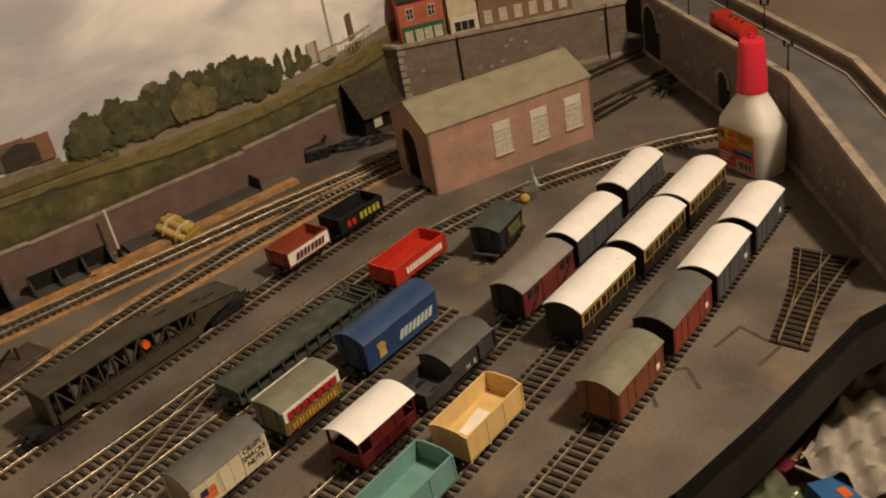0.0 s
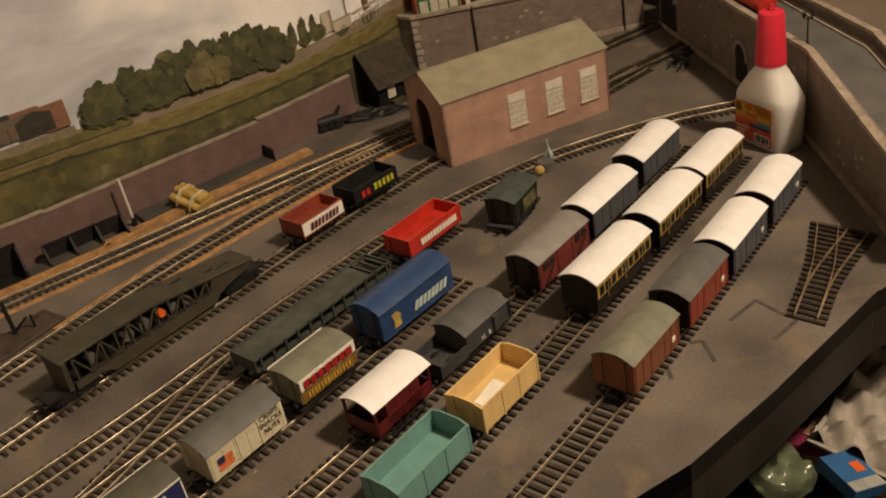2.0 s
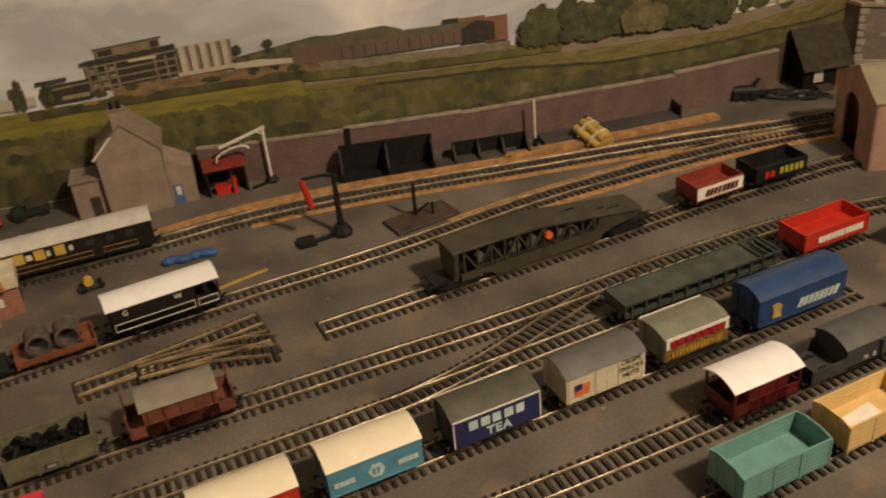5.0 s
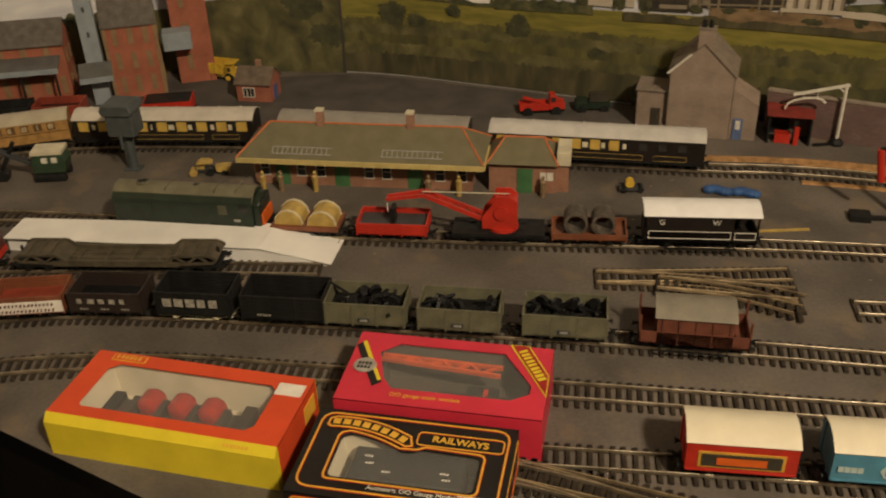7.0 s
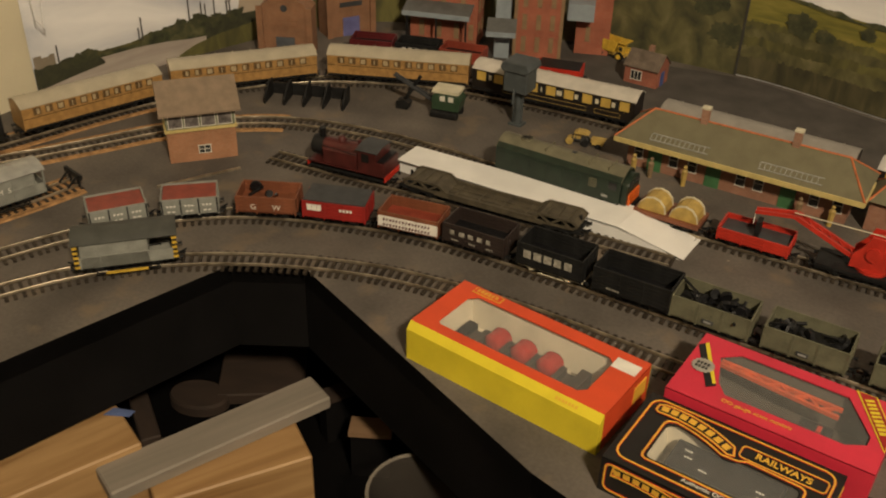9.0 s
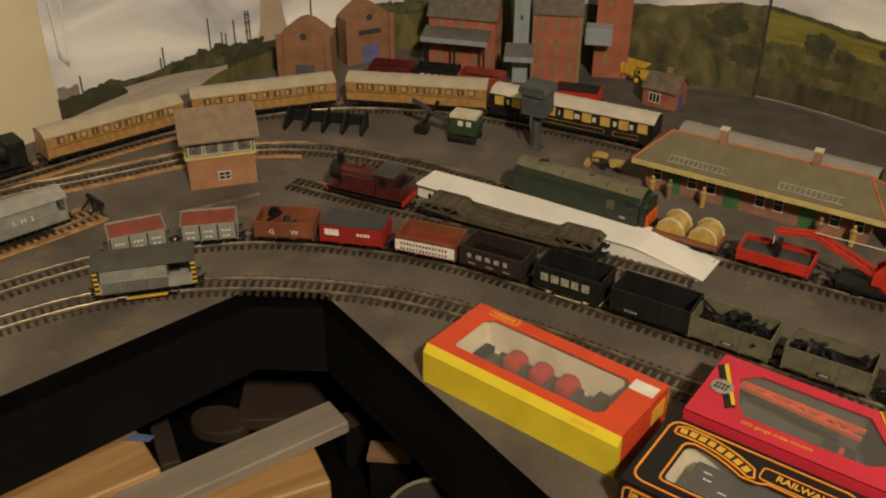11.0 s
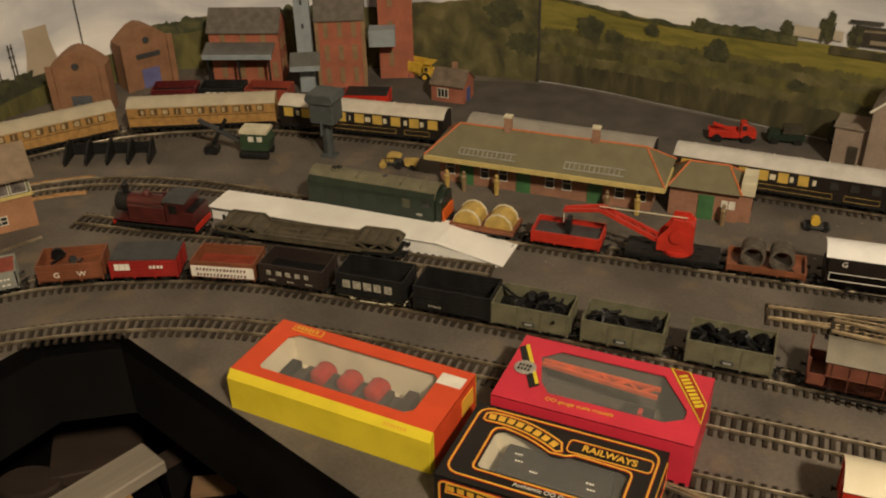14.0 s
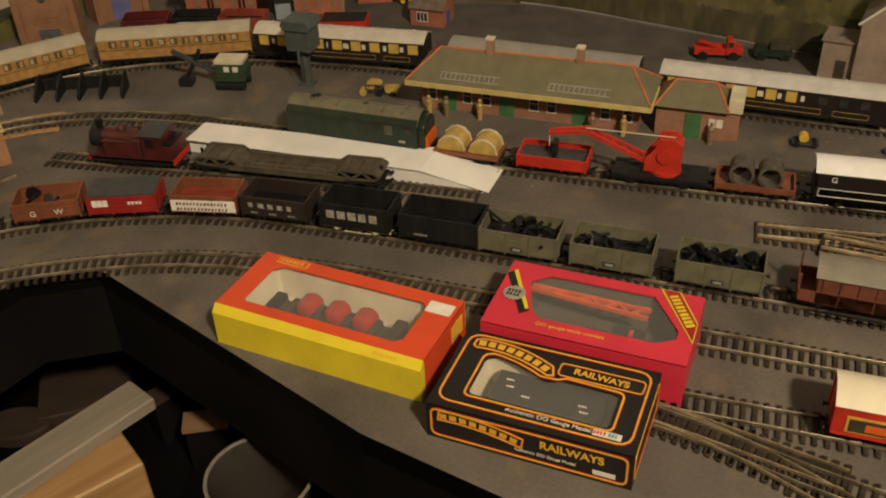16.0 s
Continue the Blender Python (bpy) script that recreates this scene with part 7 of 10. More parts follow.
for s in (-1, 1):
    beam(bm, (-0.010, s * 0.0055, 0.020), (-0.066, s * 0.0045, 0.0435), 0.0024, 0.0036)
    beam(bm, (-0.066, s * 0.0045, 0.0435), (-0.100, s * 0.0030, 0.0380), 0.0022, 0.0030)
for k in range(6):
    u = k / 6
    beam(bm, (-0.010 - 0.056 * u, -0.0055, 0.020 + 0.0235 * u), (-0.010 - 0.056 * u - 0.009, 0.0055, 0.024 + 0.0235 * u), 0.0012, 0.0012)
part("jib", bm, M_RED, c)
part("hook_rope", one(rod, (-0.100, 0, 0.0385), (-0.100, 0, 0.0235), 0.0005, n=6), M_WHITEP, c)
part("stay_rope", one(rod, (-0.068, 0, 0.045), (0.010, 0, 0.0445), 0.0005, n=6), M_IVORY, c)
M_PIPE = mat("rusty_pipe", (0.095, 0.078, 0.062), 0.6, 0.25, 150.0, 0.15)
w = open_wagon("pipe_wagon", on_goods(0.194), 0.066, 0.0060, M_BAUX, "brown low wagon with two pipe sections", planks=2)
for x in (-0.012, 0.012):
    bm = bmesh.new()
    n2 = 24
    rings = [[bm.verts.new((r * math.cos(2 * math.pi * i / n2), y, r * math.sin(2 * math.pi * i / n2))) for i in range(n2)] for r, y in ((0.0105, -0.010), (0.0105, 0.010), (0.0084, 0.010), (0.0084, -0.010))]
    for q in range(4):
        for i in range(n2):
            bm.faces.new((rings[q][i], rings[q][(i + 1) % n2], rings[(q + 1) % 4][(i + 1) % n2], rings[(q + 1) % 4][i]))
    part("pipe_section", bm, M_PIPE, w, smooth=True, m=pose(x, 0, 0.0205))
b = brake_van("brake_van", on_goods(0.294), 0.096, M_UMBER, M_WHITE, "black brake van with white roof and white G W letters", cabin=(-0.48, 0.28), H=0.0260)
lettering("G", 0.0070, M_WHITEP, b, on_side(-0.034, 0.0290, 0.0322))
lettering("W", 0.0070, M_WHITEP, b, on_side(0.012, 0.0290, 0.0322))
for x0, x1, z0, z1 in ((-0.045, 0.025, 0.0125, 0.0200), (0.028, 0.046, 0.0125, 0.0195)):
    bm = bmesh.new()
    for a, bb, c0, c1 in ((x0, x1, z0, z0 + 0.0005), (x0, x1, z1 - 0.0005, z1), (x0, x0 + 0.0005, z0, z1), (x1 - 0.0005, x1, z0, z1)):
        box(bm, a, bb, -0.0166, -0.0160, c0, c1)
    part("lining", bm, M_WHITEP, b)

# ---- outer line: passenger coaches ----
OUTER = PATHS["outer"]


M_TEAKROOF = mat("dull_cream_roof", (0.43, 0.38, 0.28), 0.5, 0.08, 50.0, 0.08)
M_DULLCURTAIN = mat("dull_curtain", (0.42, 0.33, 0.19), 0.5, 0.15, 200.0, 0.0)
M_BROWNGLASS = mat("brown_window", (0.135, 0.085, 0.040), 0.2, 0.15, 200.0, 0.0)


def coach(x, L, lower, upper, roofm, label, y=None, win=9, yellow=False, group="long coaches", dark=()):
    q = on_line(OUTER, x, y)
    t = thing("coach", stand(*q), label, "coach", group)
    gear(t, L, axles=(-L * 0.40, -L * 0.28, L * 0.28, L * 0.40), wheel=SMALLWHEEL, r=0.0048)
    W, z0, z1 = 0.0345, 0.0085, 0.0335
    bm = bmesh.new()
    prism(bm, [(-W / 2, z0), (W / 2, z0)] + arc(W, z1, 0.0060), -L / 2, L / 2)
    part("body", bm, lower, t)
    bm = bmesh.new()
    roof_shell(bm, L + 0.0014, W + 0.001, z1 + 0.0002, 0.0068)
    for k in range(8):
        rod(bm, (-L * 0.42 + L * 0.12 * k, 0.004, z1 + 0.0060), (-L * 0.42 + L * 0.12 * k, 0.004, z1 + 0.0080), 0.0009, n=6)
    part("roof", bm, roofm, t, smooth=True)
    if upper:
        pitch = L * 0.88 / win
        for s in (-1, 1):
            for k in range(win + 1):
                if k in dark:
                    continue
                xx = -L * 0.44 + pitch * k
                ya, yb2 = sorted((s * W / 2, s * (W / 2 + 0.0004)))
                part("cream_panel", one(box, xx - pitch * 0.26, xx + pitch * 0.26, ya, yb2, 0.0208, 0.0316), upper, t)
    pitch = L * 0.88 / win
    up = 0.0 if yellow else 0.0022
    for s in (-1, 1):
        ya, yb2 = sorted((s * W / 2, s * (W / 2 + 0.0004)))
        part("solebar", one(box, -L / 2 + 0.001, L / 2 - 0.001, ya, yb2, 0.0082, 0.0108), M_BLACK, t)
        if not yellow:
            part("waist_moulding", one(box, -L / 2 + 0.001, L / 2 - 0.001, ya, yb2, 0.0212, 0.0219), M_BROWNGLASS, t)
        for k in range(win):
            plain = k in dark
            xx = -L * 0.44 + pitch * (k + 0.5)
            w2 = pitch * (0.22 if yellow else 0.30)
            y = s * (W / 2 + 0.0007)
            ob = part("window", one(box, xx - w2, xx + w2, y - 0.0004, y + 0.0004, 0.0222 + up, 0.0300 + up), M_GLASS if yellow else M_BROWNGLASS, t)
            if plain:
                continue
            part("curtain", one(box, xx - w2 * (0.75 if k % 3 else 0.2), xx + w2 * (0.1 if k % 2 else 0.6), y - 0.0006, y + 0.0006, 0.0232 + up, 0.0290 + up), M_CURTAIN if yellow else M_DULLCURTAIN, ob)
    if yellow:
        bm = bmesh.new()
        for x0, x1 in ((-L * 0.30, L * 0.22), (L * 0.27, L * 0.42)):
            for a, b2, c0, c1 in ((x0, x1, 0.0115, 0.0118), (x0, x1, 0.0168, 0.0171), (x0, x0 + 0.0003, 0.0115, 0.0171), (x1 - 0.0003, x1, 0.0115, 0.0171)):
                box(bm, a, b2, -W / 2 - 0.0004, -W / 2 + 0.0001, c0, c1)
        part("lining", bm, M_TAN, t)
    return t


coach(0.199, 0.216, M_UMBER, M_PULLCREAM, mat("pale_grey_roof", (0.52, 0.50, 0.47), 0.45, 0.08, 60.0, 0.05), "umber and cream parlour coach with pale grey roof", win=10, yellow=True, dark=(7, 8, 9, 10))
coach(-0.030, 0.205, M_UMBER, M_PULLCREAM, mat("grey_coach_roof", (0.27, 0.25, 0.22), 0.5, 0.08, 60.0, 0.05), "dark coach with grey roof behind the station", win=10, yellow=True)
coach(-0.263, 0.200, M_UMBER, M_PULLCREAM, mat("warm_white_roof", (0.55, 0.51, 0.44), 0.45, 0.08, 60.0, 0.05), "umber and cream parlour coach with warm white roof", win=8, yellow=True)
coach(-0.456, 0.172, M_TEAK, None, M_TEAKROOF, "varnished teak-coloured coach with cream roof", win=11)
coach(None, 0.172, M_TEAK, None, M_TEAKROOF, "teak-coloured coach, cream roof, on the curve", y=0.173, win=11)
coach(None, 0.160, M_TEAK, None, M_TEAKROOF, "last teak-coloured coach near the door frame", y=0.010, win=11)
q = on_line(OUTER, None, -0.122)
e = thing("steam_engine", stand(*q), "black steam engine at the head of the coaches", "locomotive")
gear(e, 0.075, axles=(-0.022, 0, 0.022), r=0.0080, wheel=wheel_mesh(0.0080))
part("running_plate", one(box, -0.037, 0.037, -0.0160, 0.0160, 0.0130, 0.0145), M_BLACK, e)
part("boiler", one(rod, (-0.037, 0, 0.0270), (0.020, 0, 0.0270), 0.0110, n=18), M_BLACK, e)
part("cab", one(box, 0.018, 0.037, -0.0155, 0.0155, 0.0145, 0.0390), M_BLACK, e)
part("chimney", one(rod, (-0.030, 0, 0.037), (-0.030, 0, 0.046), 0.0035), M_BLACK, e)

# ---- station ----
M_STBRICK = brick_mat("station_brick_paper", (0.24, 0.105, 0.06), (0.30, 0.14, 0.085), (0.26, 0.17, 0.12), 0.003, 0.0012)
M_STROOF = mat("station_slate", (0.150, 0.135, 0.078), 0.8, 0.07, 60.0, 0.12)
M_RIDGE = mat("orange_ridge_tile", (0.48, 0.14, 0.045), 0.7, 0.12, 100.0, 0.1)
M_VALANCE = mat("cream_valance", (0.55, 0.44, 0.17), 0.6, 0.08, 100.0, 0.05)
M_GREENDOOR = mat("green_door", (0.055, 0.15, 0.060), 0.5, 0.1, 80.0, 0.05)
M_CHIMBRICK = brick_mat("chimney_brick", (0.24, 0.12, 0.07), (0.30, 0.16, 0.10), (0.3, 0.2, 0.15))
st = thing("station_building", pose(-0.150, 0.250, 0, 0, 0, -0.4), "brick country station with hipped slate roof and canopy", "station")
part("wall_block", one(box, 0.008, 0.232, 0.0, 0.044, 0, 0.036), M_STBRICK, st)


def hip(t, x0, x1, y0, y1, z0, z1, inset, material, ridge_m):
    ym = (y0 + y1) / 2 + 0.004
    bm = bmesh.new()
    b = [bm.verts.new(p) for p in ((x0, y0, z0), (x1, y0, z0), (x1, y1, z0), (x0, y1, z0))]
    r = [bm.verts.new(p) for p in ((x0 + inset, ym, z1), (x1 - inset, ym, z1))]
    for f in ((b[0], b[1], r[1], r[0]), (b[1], b[2], r[1]), (b[2], b[3], r[0], r[1]), (b[3], b[0], r[0]), (b[3], b[2], b[1], b[0])):
        bm.faces.new(f)
    ob = part("roof", bm, material, t)
    for a, c in (((x0 + inset, ym, z1), (x1 - inset, ym, z1)), ((x0, y0, z0 + 0.0005), (x0 + inset, ym, z1)), ((x1, y0, z0 + 0.0005), (x1 - inset, ym, z1)), ((x1, y1, z0), (x1 - inset, ym, z1)), ((x0, y1, z0), (x0 + inset, ym, z1))):
        part("ridge_tile", one(rod, a, c, 0.0011, n=6), ridge_m, ob)
    return ob


hip(st, -0.002, 0.246, -0.020, 0.052, 0.0370, 0.0600, 0.026, M_STROOF, M_RIDGE)
part("valance", one(box, -0.002, 0.246, -0.0212, -0.0198, 0.0325, 0.0376), M_VALANCE, st)
part("valance", one(box, 0.2455, 0.2470, -0.020, 0.030, 0.0330, 0.0374), M_VALANCE, st)
for x in (0.077, 0.169):
    c = part("chimney", one(box, x - 0.0036, x + 0.0036, 0.016, 0.023, 0.054, 0.0735), M_CHIMBRICK, st)
    part("chimney_cap", one(box, x - 0.0042, x + 0.0042, 0.0154, 0.0236, 0.0735, 0.0755), M_IVORY, c)
for x, w in ((0.034, 0.060), (0.145, 0.060)):
    bm = bmesh.new()
    for k in range(12):
        xx = x + w * k / 12
        beam(bm, (xx, -0.014, 0.0408), (xx, -0.007, 0.0448), 0.0006, 0.0006)
    beam(bm, (x, -0.014, 0.0410), (x + w, -0.014, 0.0410), 0.0008, 0.0008)
    beam(bm, (x, -0.007, 0.0450), (x + w, -0.007, 0.0450), 0.0008, 0.0008)
    part("rooflight", bm, M_LIGHTROOF, st)
for x in (0.020, 0.058, 0.078, 0.128, 0.146, 0.200, 0.222):
    window(st, x, 0.018, 0.009, 0.015, FRONT, M_GLASS, M_WHITEPAINT, 1, 2)
for x in (0.038, 0.100, 0.175):
    part("door", one(box, x - 0.0075, x + 0.0075, -0.0010, 0.0, 0.0, 0.026), M_GREENDOOR, st)
an = thing("station_annex", pose(0.0985, 0.2505, 0, 0, 0, -0.4), "small brick station annex with green door and white porch", "station")
part("wall_block", one(box, 0.0, 0.066, 0.0, 0.040, 0, 0.032), M_STBRICK, an)
hip(an, -0.002, 0.068, -0.006, 0.046, 0.0325, 0.0490, 0.016, M_STROOF, M_RIDGE)
part("door", one(box, 0.028, 0.043, -0.0010, 0.0, 0.0, 0.026), M_GREENDOOR, an)
for x in (0.053, 0.060):
    part("poster", one(box, x - 0.0030, x + 0.0030, -0.0008, 0.0, 0.014, 0.0225), M_WHITEPAINT, an)
part("porch_wall", one(box, 0.066, 0.078, 0.004, 0.034, 0.0, 0.030), M_STBRICK, an)
part("porch_gable", one(box, 0.0662, 0.0795, 0.001, 0.036, 0.030, 0.043), M_IVORY, an)
part("porch_window", one(box, 0.0782, 0.0788, 0.010, 0.026, 0.010, 0.026), M_GLASS, an)
M_FIGURE = mat("plain_figure", (0.22, 0.15, 0.08), 0.6, 0.2, 300.0, 0.1)
for i, (x, y) in enumerate(((-0.128, 0.232), (-0.110, 0.234), (-0.075, 0.236), (0.040, 0.236), (0.070, 0.238), (0.152, 0.242))):
    bm = bmesh.new()
    lathe(bm, [(0.0024, 0), (0.0028, 0.010), (0.0032, 0.0165), (0.0012, 0.0185)], 8)
    ball(bm, (0, 0, 0.0208), 0.0021, 8)
    solid("platform_figurine", bm, M_FIGURE if i % 2 else M_TAN, pose(x, y, 0), "tiny plain painted figurine by the station", "figurine", "platform figurines")

# ---- house, yard huts and gauges ----
M_BEIGE = brick_mat("beige_render_brick", (0.245, 0.185, 0.145), (0.28, 0.215, 0.17), (0.26, 0.20, 0.16), 0.003, 0.0012)
M_HOUSEROOF = mat("house_slate", (0.205, 0.165, 0.130), 0.85, 0.12, 120.0, 0.15)
ho = thing("cottage", pose(0.278, 0.400, 0, 0, 0, -10), "beige two-storey cottage with chimney and lean-to", "house")
gable_block(ho, 0.066, 0.060, 0.072, 0.104, M_BEIGE, M_HOUSEROOF, over=0.003, along="y")
part("bargeboard", one(beam, (-0.003, -0.0026, 0.0708), (0.020, -0.0026, 0.0935), 0.0016, 0.0022), M_WHITEPAINT, ho)
c = part("chimney", one(box, 0.025, 0.041, 0.002, 0.014, 0.088, 0.1185), M_BEIGE, ho)
part("chimney_cap", one(box, 0.0242, 0.0418, 0.0012, 0.0148, 0.1185, 0.1205), M_HOUSEROOF, c)
for x in (0.029, 0.036):
    part("chimney_pot", one(rod, (x, 0.008, 0.1205), (x, 0.008, 0.128), 0.0025, 0.0021), M_BLACK, c)
le = part("lean_to", one(box, -0.034, -0.0005, 0.008, 0.045, 0.0, 0.045), M_BEIGE, ho)
part("lean_to_roof", one(box, -0.036, -0.0005, 0.006, 0.047, 0.045, 0.0465), M_HOUSEROOF, le)
part("lean_to_door", one(box, -0.018, -0.008, 0.0068, 0.0078, 0.0, 0.026), M_OLIVE, le)
bm = bmesh.new()
prism(bm, [(0.0665, 0.0), (0.094, 0.0), (0.094, 0.040), (0.0665, 0.056)][::-1], 0.004, 0.046, "y")
ex = part("side_extension", bm, M_BEIGE, ho)
part("blue_door", one(box, 0.070, 0.080, 0.0028, 0.0038, 0.0, 0.024), mat("blue_door_paint", (0.10, 0.15, 0.30), 0.5, 0.1, 80.0, 0.05), ex)
part("door_window", one(box, 0.0725, 0.0775, 0.0022, 0.0030, 0.012, 0.022), M_WHITEPAINT, ex)
rh = thing("red_roof_store", pose(0.383, 0.384, 0, 0, 0, -8), "open-fronted black store with a red roof", "store hut")
bm = bmesh.new()
box(bm, 0, 0.044, 0.028, 0.030, 0, 0.030)
box(bm, 0, 0.002, 0, 0.030, 0, 0.028)
box(bm, 0.042, 0.044, 0, 0.030, 0, 0.028)
box(bm, 0.026, 0.030, 0.004, 0.008, 0, 0.026)
part("wall_block", bm, M_BLACK, rh)
bm = bmesh.new()
prism(bm, [(0.004, 0.0290), (0.033, 0.0320), (0.033, 0.0338), (0.004, 0.0308)], -0.002, 0.046)
part("roof", bm, mat("red_roof_paint", (0.21, 0.030, 0.022), 0.6, 0.15, 80.0, 0.1), rh)
part("red_crate", one(box, 0.008, 0.024, 0.002, 0.014, 0, 0.010), M_RED, rh)
part("red_post", one(box, 0.027, 0.032, -0.001, 0.003, 0, 0.020), M_RED, rh)
lg = thing("loading_gauge", pose(0.455, 0.385, 0, 0, 0, -14), "white-painted loading gauge on a black base", "loading gauge")
part("post", one(rod, (0, 0, 0), (0.0, 0, 0.068), 0.0017), M_WHITEPAINT, lg)
part("arm", one(beam, (0.003, 0, 0.0672), (-0.050, -0.004, 0.0520), 0.0022, 0.0028), M_WHITEPAINT, lg)
part("brace", one(beam, (0.0, 0, 0.058), (-0.008, 0, 0.0640), 0.0014, 0.0014), M_WHITEPAINT, lg)
bow = [(-0.0560, 0.0350), (-0.0545, 0.0410), (-0.0480, 0.0455), (-0.0380, 0.0490), (-0.0280, 0.0505), (-0.0210, 0.0495), (-0.0175, 0.0460)]
bm = bmesh.new()
for (xa, za), (xb, zb) in zip(bow, bow[1:]):
    beam(bm, (xa, -0.003, za), (xb, -0.003, zb), 0.0018, 0.0018)
part("gauge_bow", bm, M_WHITEPAINT, lg)
for x, z in ((-0.040, 0.0488), (-0.026, 0.0505)):
    part("hanger", one(rod, (x, -0.003, z), (x, -0.003, z + 0.0065), 0.0005, n=6), M_WHITEPAINT, lg)
bm = bmesh.new()
lathe(bm, [(0.0075, 0), (0.0075, 0.003), (0.004, 0.007)], 10)
beam(bm, (0, 0, 0.001), (-0.022, -0.012, 0.001), 0.004, 0.002)
part("base", bm, M_BLACK, lg)
for x, y, h, lab in ((0.746, 0.290, 0.057, "white signal post with a black base"),):
    p = thing("white_post", pose(x, y, 0), lab, "post")
    part("post", one(rod, (0, 0, 0.004), (0, 0, h), 0.0014), M_WHITEPAINT, p)
    part("base", one(rod, (0, 0, 0), (0, 0, 0.010), 0.0032, 0.0024), M_BLACK, p)

# yard crane, water crane plate
yc = thing("water_crane", pose(0.482, 0.224, 0, 0, 0, -4), "black water crane with a red hose", "water crane")
bm = bmesh.new()
rod(bm, (0, 0, 0.004), (0, 0, 0.068), 0.0036, 0.0022)
beam(bm, (0.004, 0, 0.064), (-0.010, 0, 0.069), 0.003, 0.003)
beam(bm, (-0.010, 0, 0.069), (-0.032, 0, 0.070), 0.0026, 0.0026)
part("column", bm, M_BLACK, yc)
part("hose", one(rod, (-0.032, 0, 0.069), (-0.026, 0, 0.038), 0.0030, 0.0036), M_RED, yc)
bm = bmesh.new()
lathe(bm, [(0.011, 0), (0.011, 0.003), (0.006, 0.012)], 8)
beam(bm, (0, 0, 0.0015), (-0.034, -0.004, 0.0015), 0.005, 0.003)
box(bm, -0.047, -0.029, -0.011, 0.004, 0, 0.006)
part("base", bm, M_BLACK, yc)
pl = thing("signal_plate", pose(0.562, 0.205, 0, 0, 0, 6), "rusty brown base plate with a broken signal post", "base plate")
bm = bmesh.new()
box(bm, -0.036, 0.036, -0.018, 0.018, 0, 0.004)
soften(bm, 0.001)
part("plate", bm, mat("rusty_plate", (0.055, 0.038, 0.028), 0.8, 0.25, 120.0, 0.3), pl)
bm = bmesh.new()
rod(bm, (-0.003, 0.006, 0.004), (-0.003, 0.006, 0.040), 0.0020)
beam(bm, (-0.003, 0.006, 0.006), (0.010, 0.000, 0.016), 0.002, 0.002)
beam(bm, (0.012, -0.004, 0.004), (0.012, -0.004, 0.018), 0.002, 0.002)
part("post_stump", bm, M_BLACK, pl)


def bins(x, y, deg, n, pitch, depth, h, label, sloped=True, back=1.0, floor=True):
    t = thing("coal_bins", pose(x, y, 0, 0, 0, deg), label, "coal bins")
    part("back_board", one(box, 0, n * pitch, depth - 0.002, depth, 0, h * back), M_BLACK, t)
    if floor:
        part("floor", one(box, 0.0, n * pitch, 0.002, depth - 0.002, 0.0, 0.0012), M_BLACK, t)
    for i in range(n + 1):
        bm = bmesh.new()
        prism(bm, [(0, 0), (depth - 0.002, 0), (depth - 0.002, h), (depth * 0.6, h), (0, h * (0.35 if sloped else 0.9))], i * pitch - 0.0012, i * pitch + 0.0012)
        part("divider", bm, M_BLACK, t)
    return t


bins(0.522, 0.328, -17, 2, 0.052, 0.030, 0.034, "black coal bins against the brick wall", True)
bins(0.646, 0.2945, -15, 3, 0.0285, 0.022, 0.0205, "row of small black coal bins")
bins(-0.555, 0.150, 22, 4, 0.0235, 0.034, 0.020, "row of black coal bins beside the curve", back=0.7, floor=False)
bl = thing("tan_bundle", pose(0.803, 0.2575, 0.0065, 0, -17, 100), "tan bundle of sacks tied with string", "bundle")
for i in range(4):
    part("sack", one(rod, (-0.020, -0.010 + 0.0066 * i, 0.0048), (0.020, -0.010 + 0.0066 * i, 0.0048), 0.0046, n=10), M_TAN, bl, smooth=True)
for i in range(2):
    part("sack", one(rod, (-0.019, -0.0055 + 0.008 * i, 0.0115), (0.019, -0.0055 + 0.008 * i, 0.0115), 0.0044, n=10), M_TAN, bl, smooth=True)
for x in (-0.009, 0.009):
    bm = bmesh.new()
    prism(bm, [(-0.0155, 0.0), (0.0155, 0.0), (0.015, 0.010), (0.008, 0.0168), (-0.008, 0.0168), (-0.015, 0.010)], x - 0.0007, x + 0.0007)
    part("string", bm, M_IVORY, bl)
solid("dock_end_plate", one(box, 0.0, 0.002, 0.0, 0.036, 0.0, 0.019), M_BLACK, pose(0.918, 0.247, 0, 0, 0, -12), "thin black plate closing the end of the dock", "plate")
solid("dock_platform", one(box, 0, 0.100, 0, 0.020, 0, 0.004), M_PLYGREY, pose(0.62, 0.299, 0, 0, 0, -13), "low grey dock slab behind the track", "dock")
bm = bmesh.new()
prism(bm, [(0.752, 0.2790), (0.9175, 0.2470), (0.924, 0.2700), (0.86, 0.2825), (0.80, 0.2955), (0.757, 0.3050)], 0.0, 0.0065, "z")
soften(bm, 0.0006)
solid("dock_block", bm, M_PLYGREY, Matrix(), "low grey loading dock against the brick wall", "dock")
bm = bmesh.new()
rod(bm, (-0.014, 0, 0.010), (0.014, 0, 0.010), 0.0075, n=14)
box(bm, -0.016, 0.016, -0.006, 0.006, 0, 0.004)
for x in (-0.010, 0.0, 0.010):
    rod(bm, (x, -0.010, 0.005), (x, 0.010, 0.005), 0.005, n=12)
beam(bm, (0.010, 0, 0.014), (0.018, 0.004, 0.024), 0.003, 0.003)
solid("scrap_engine", bm, M_BLACK, pose(1.020, 0.256, 0, 0, 0, -30), "black derelict engine on the dock", "scrap engine")
bm = bmesh.new()
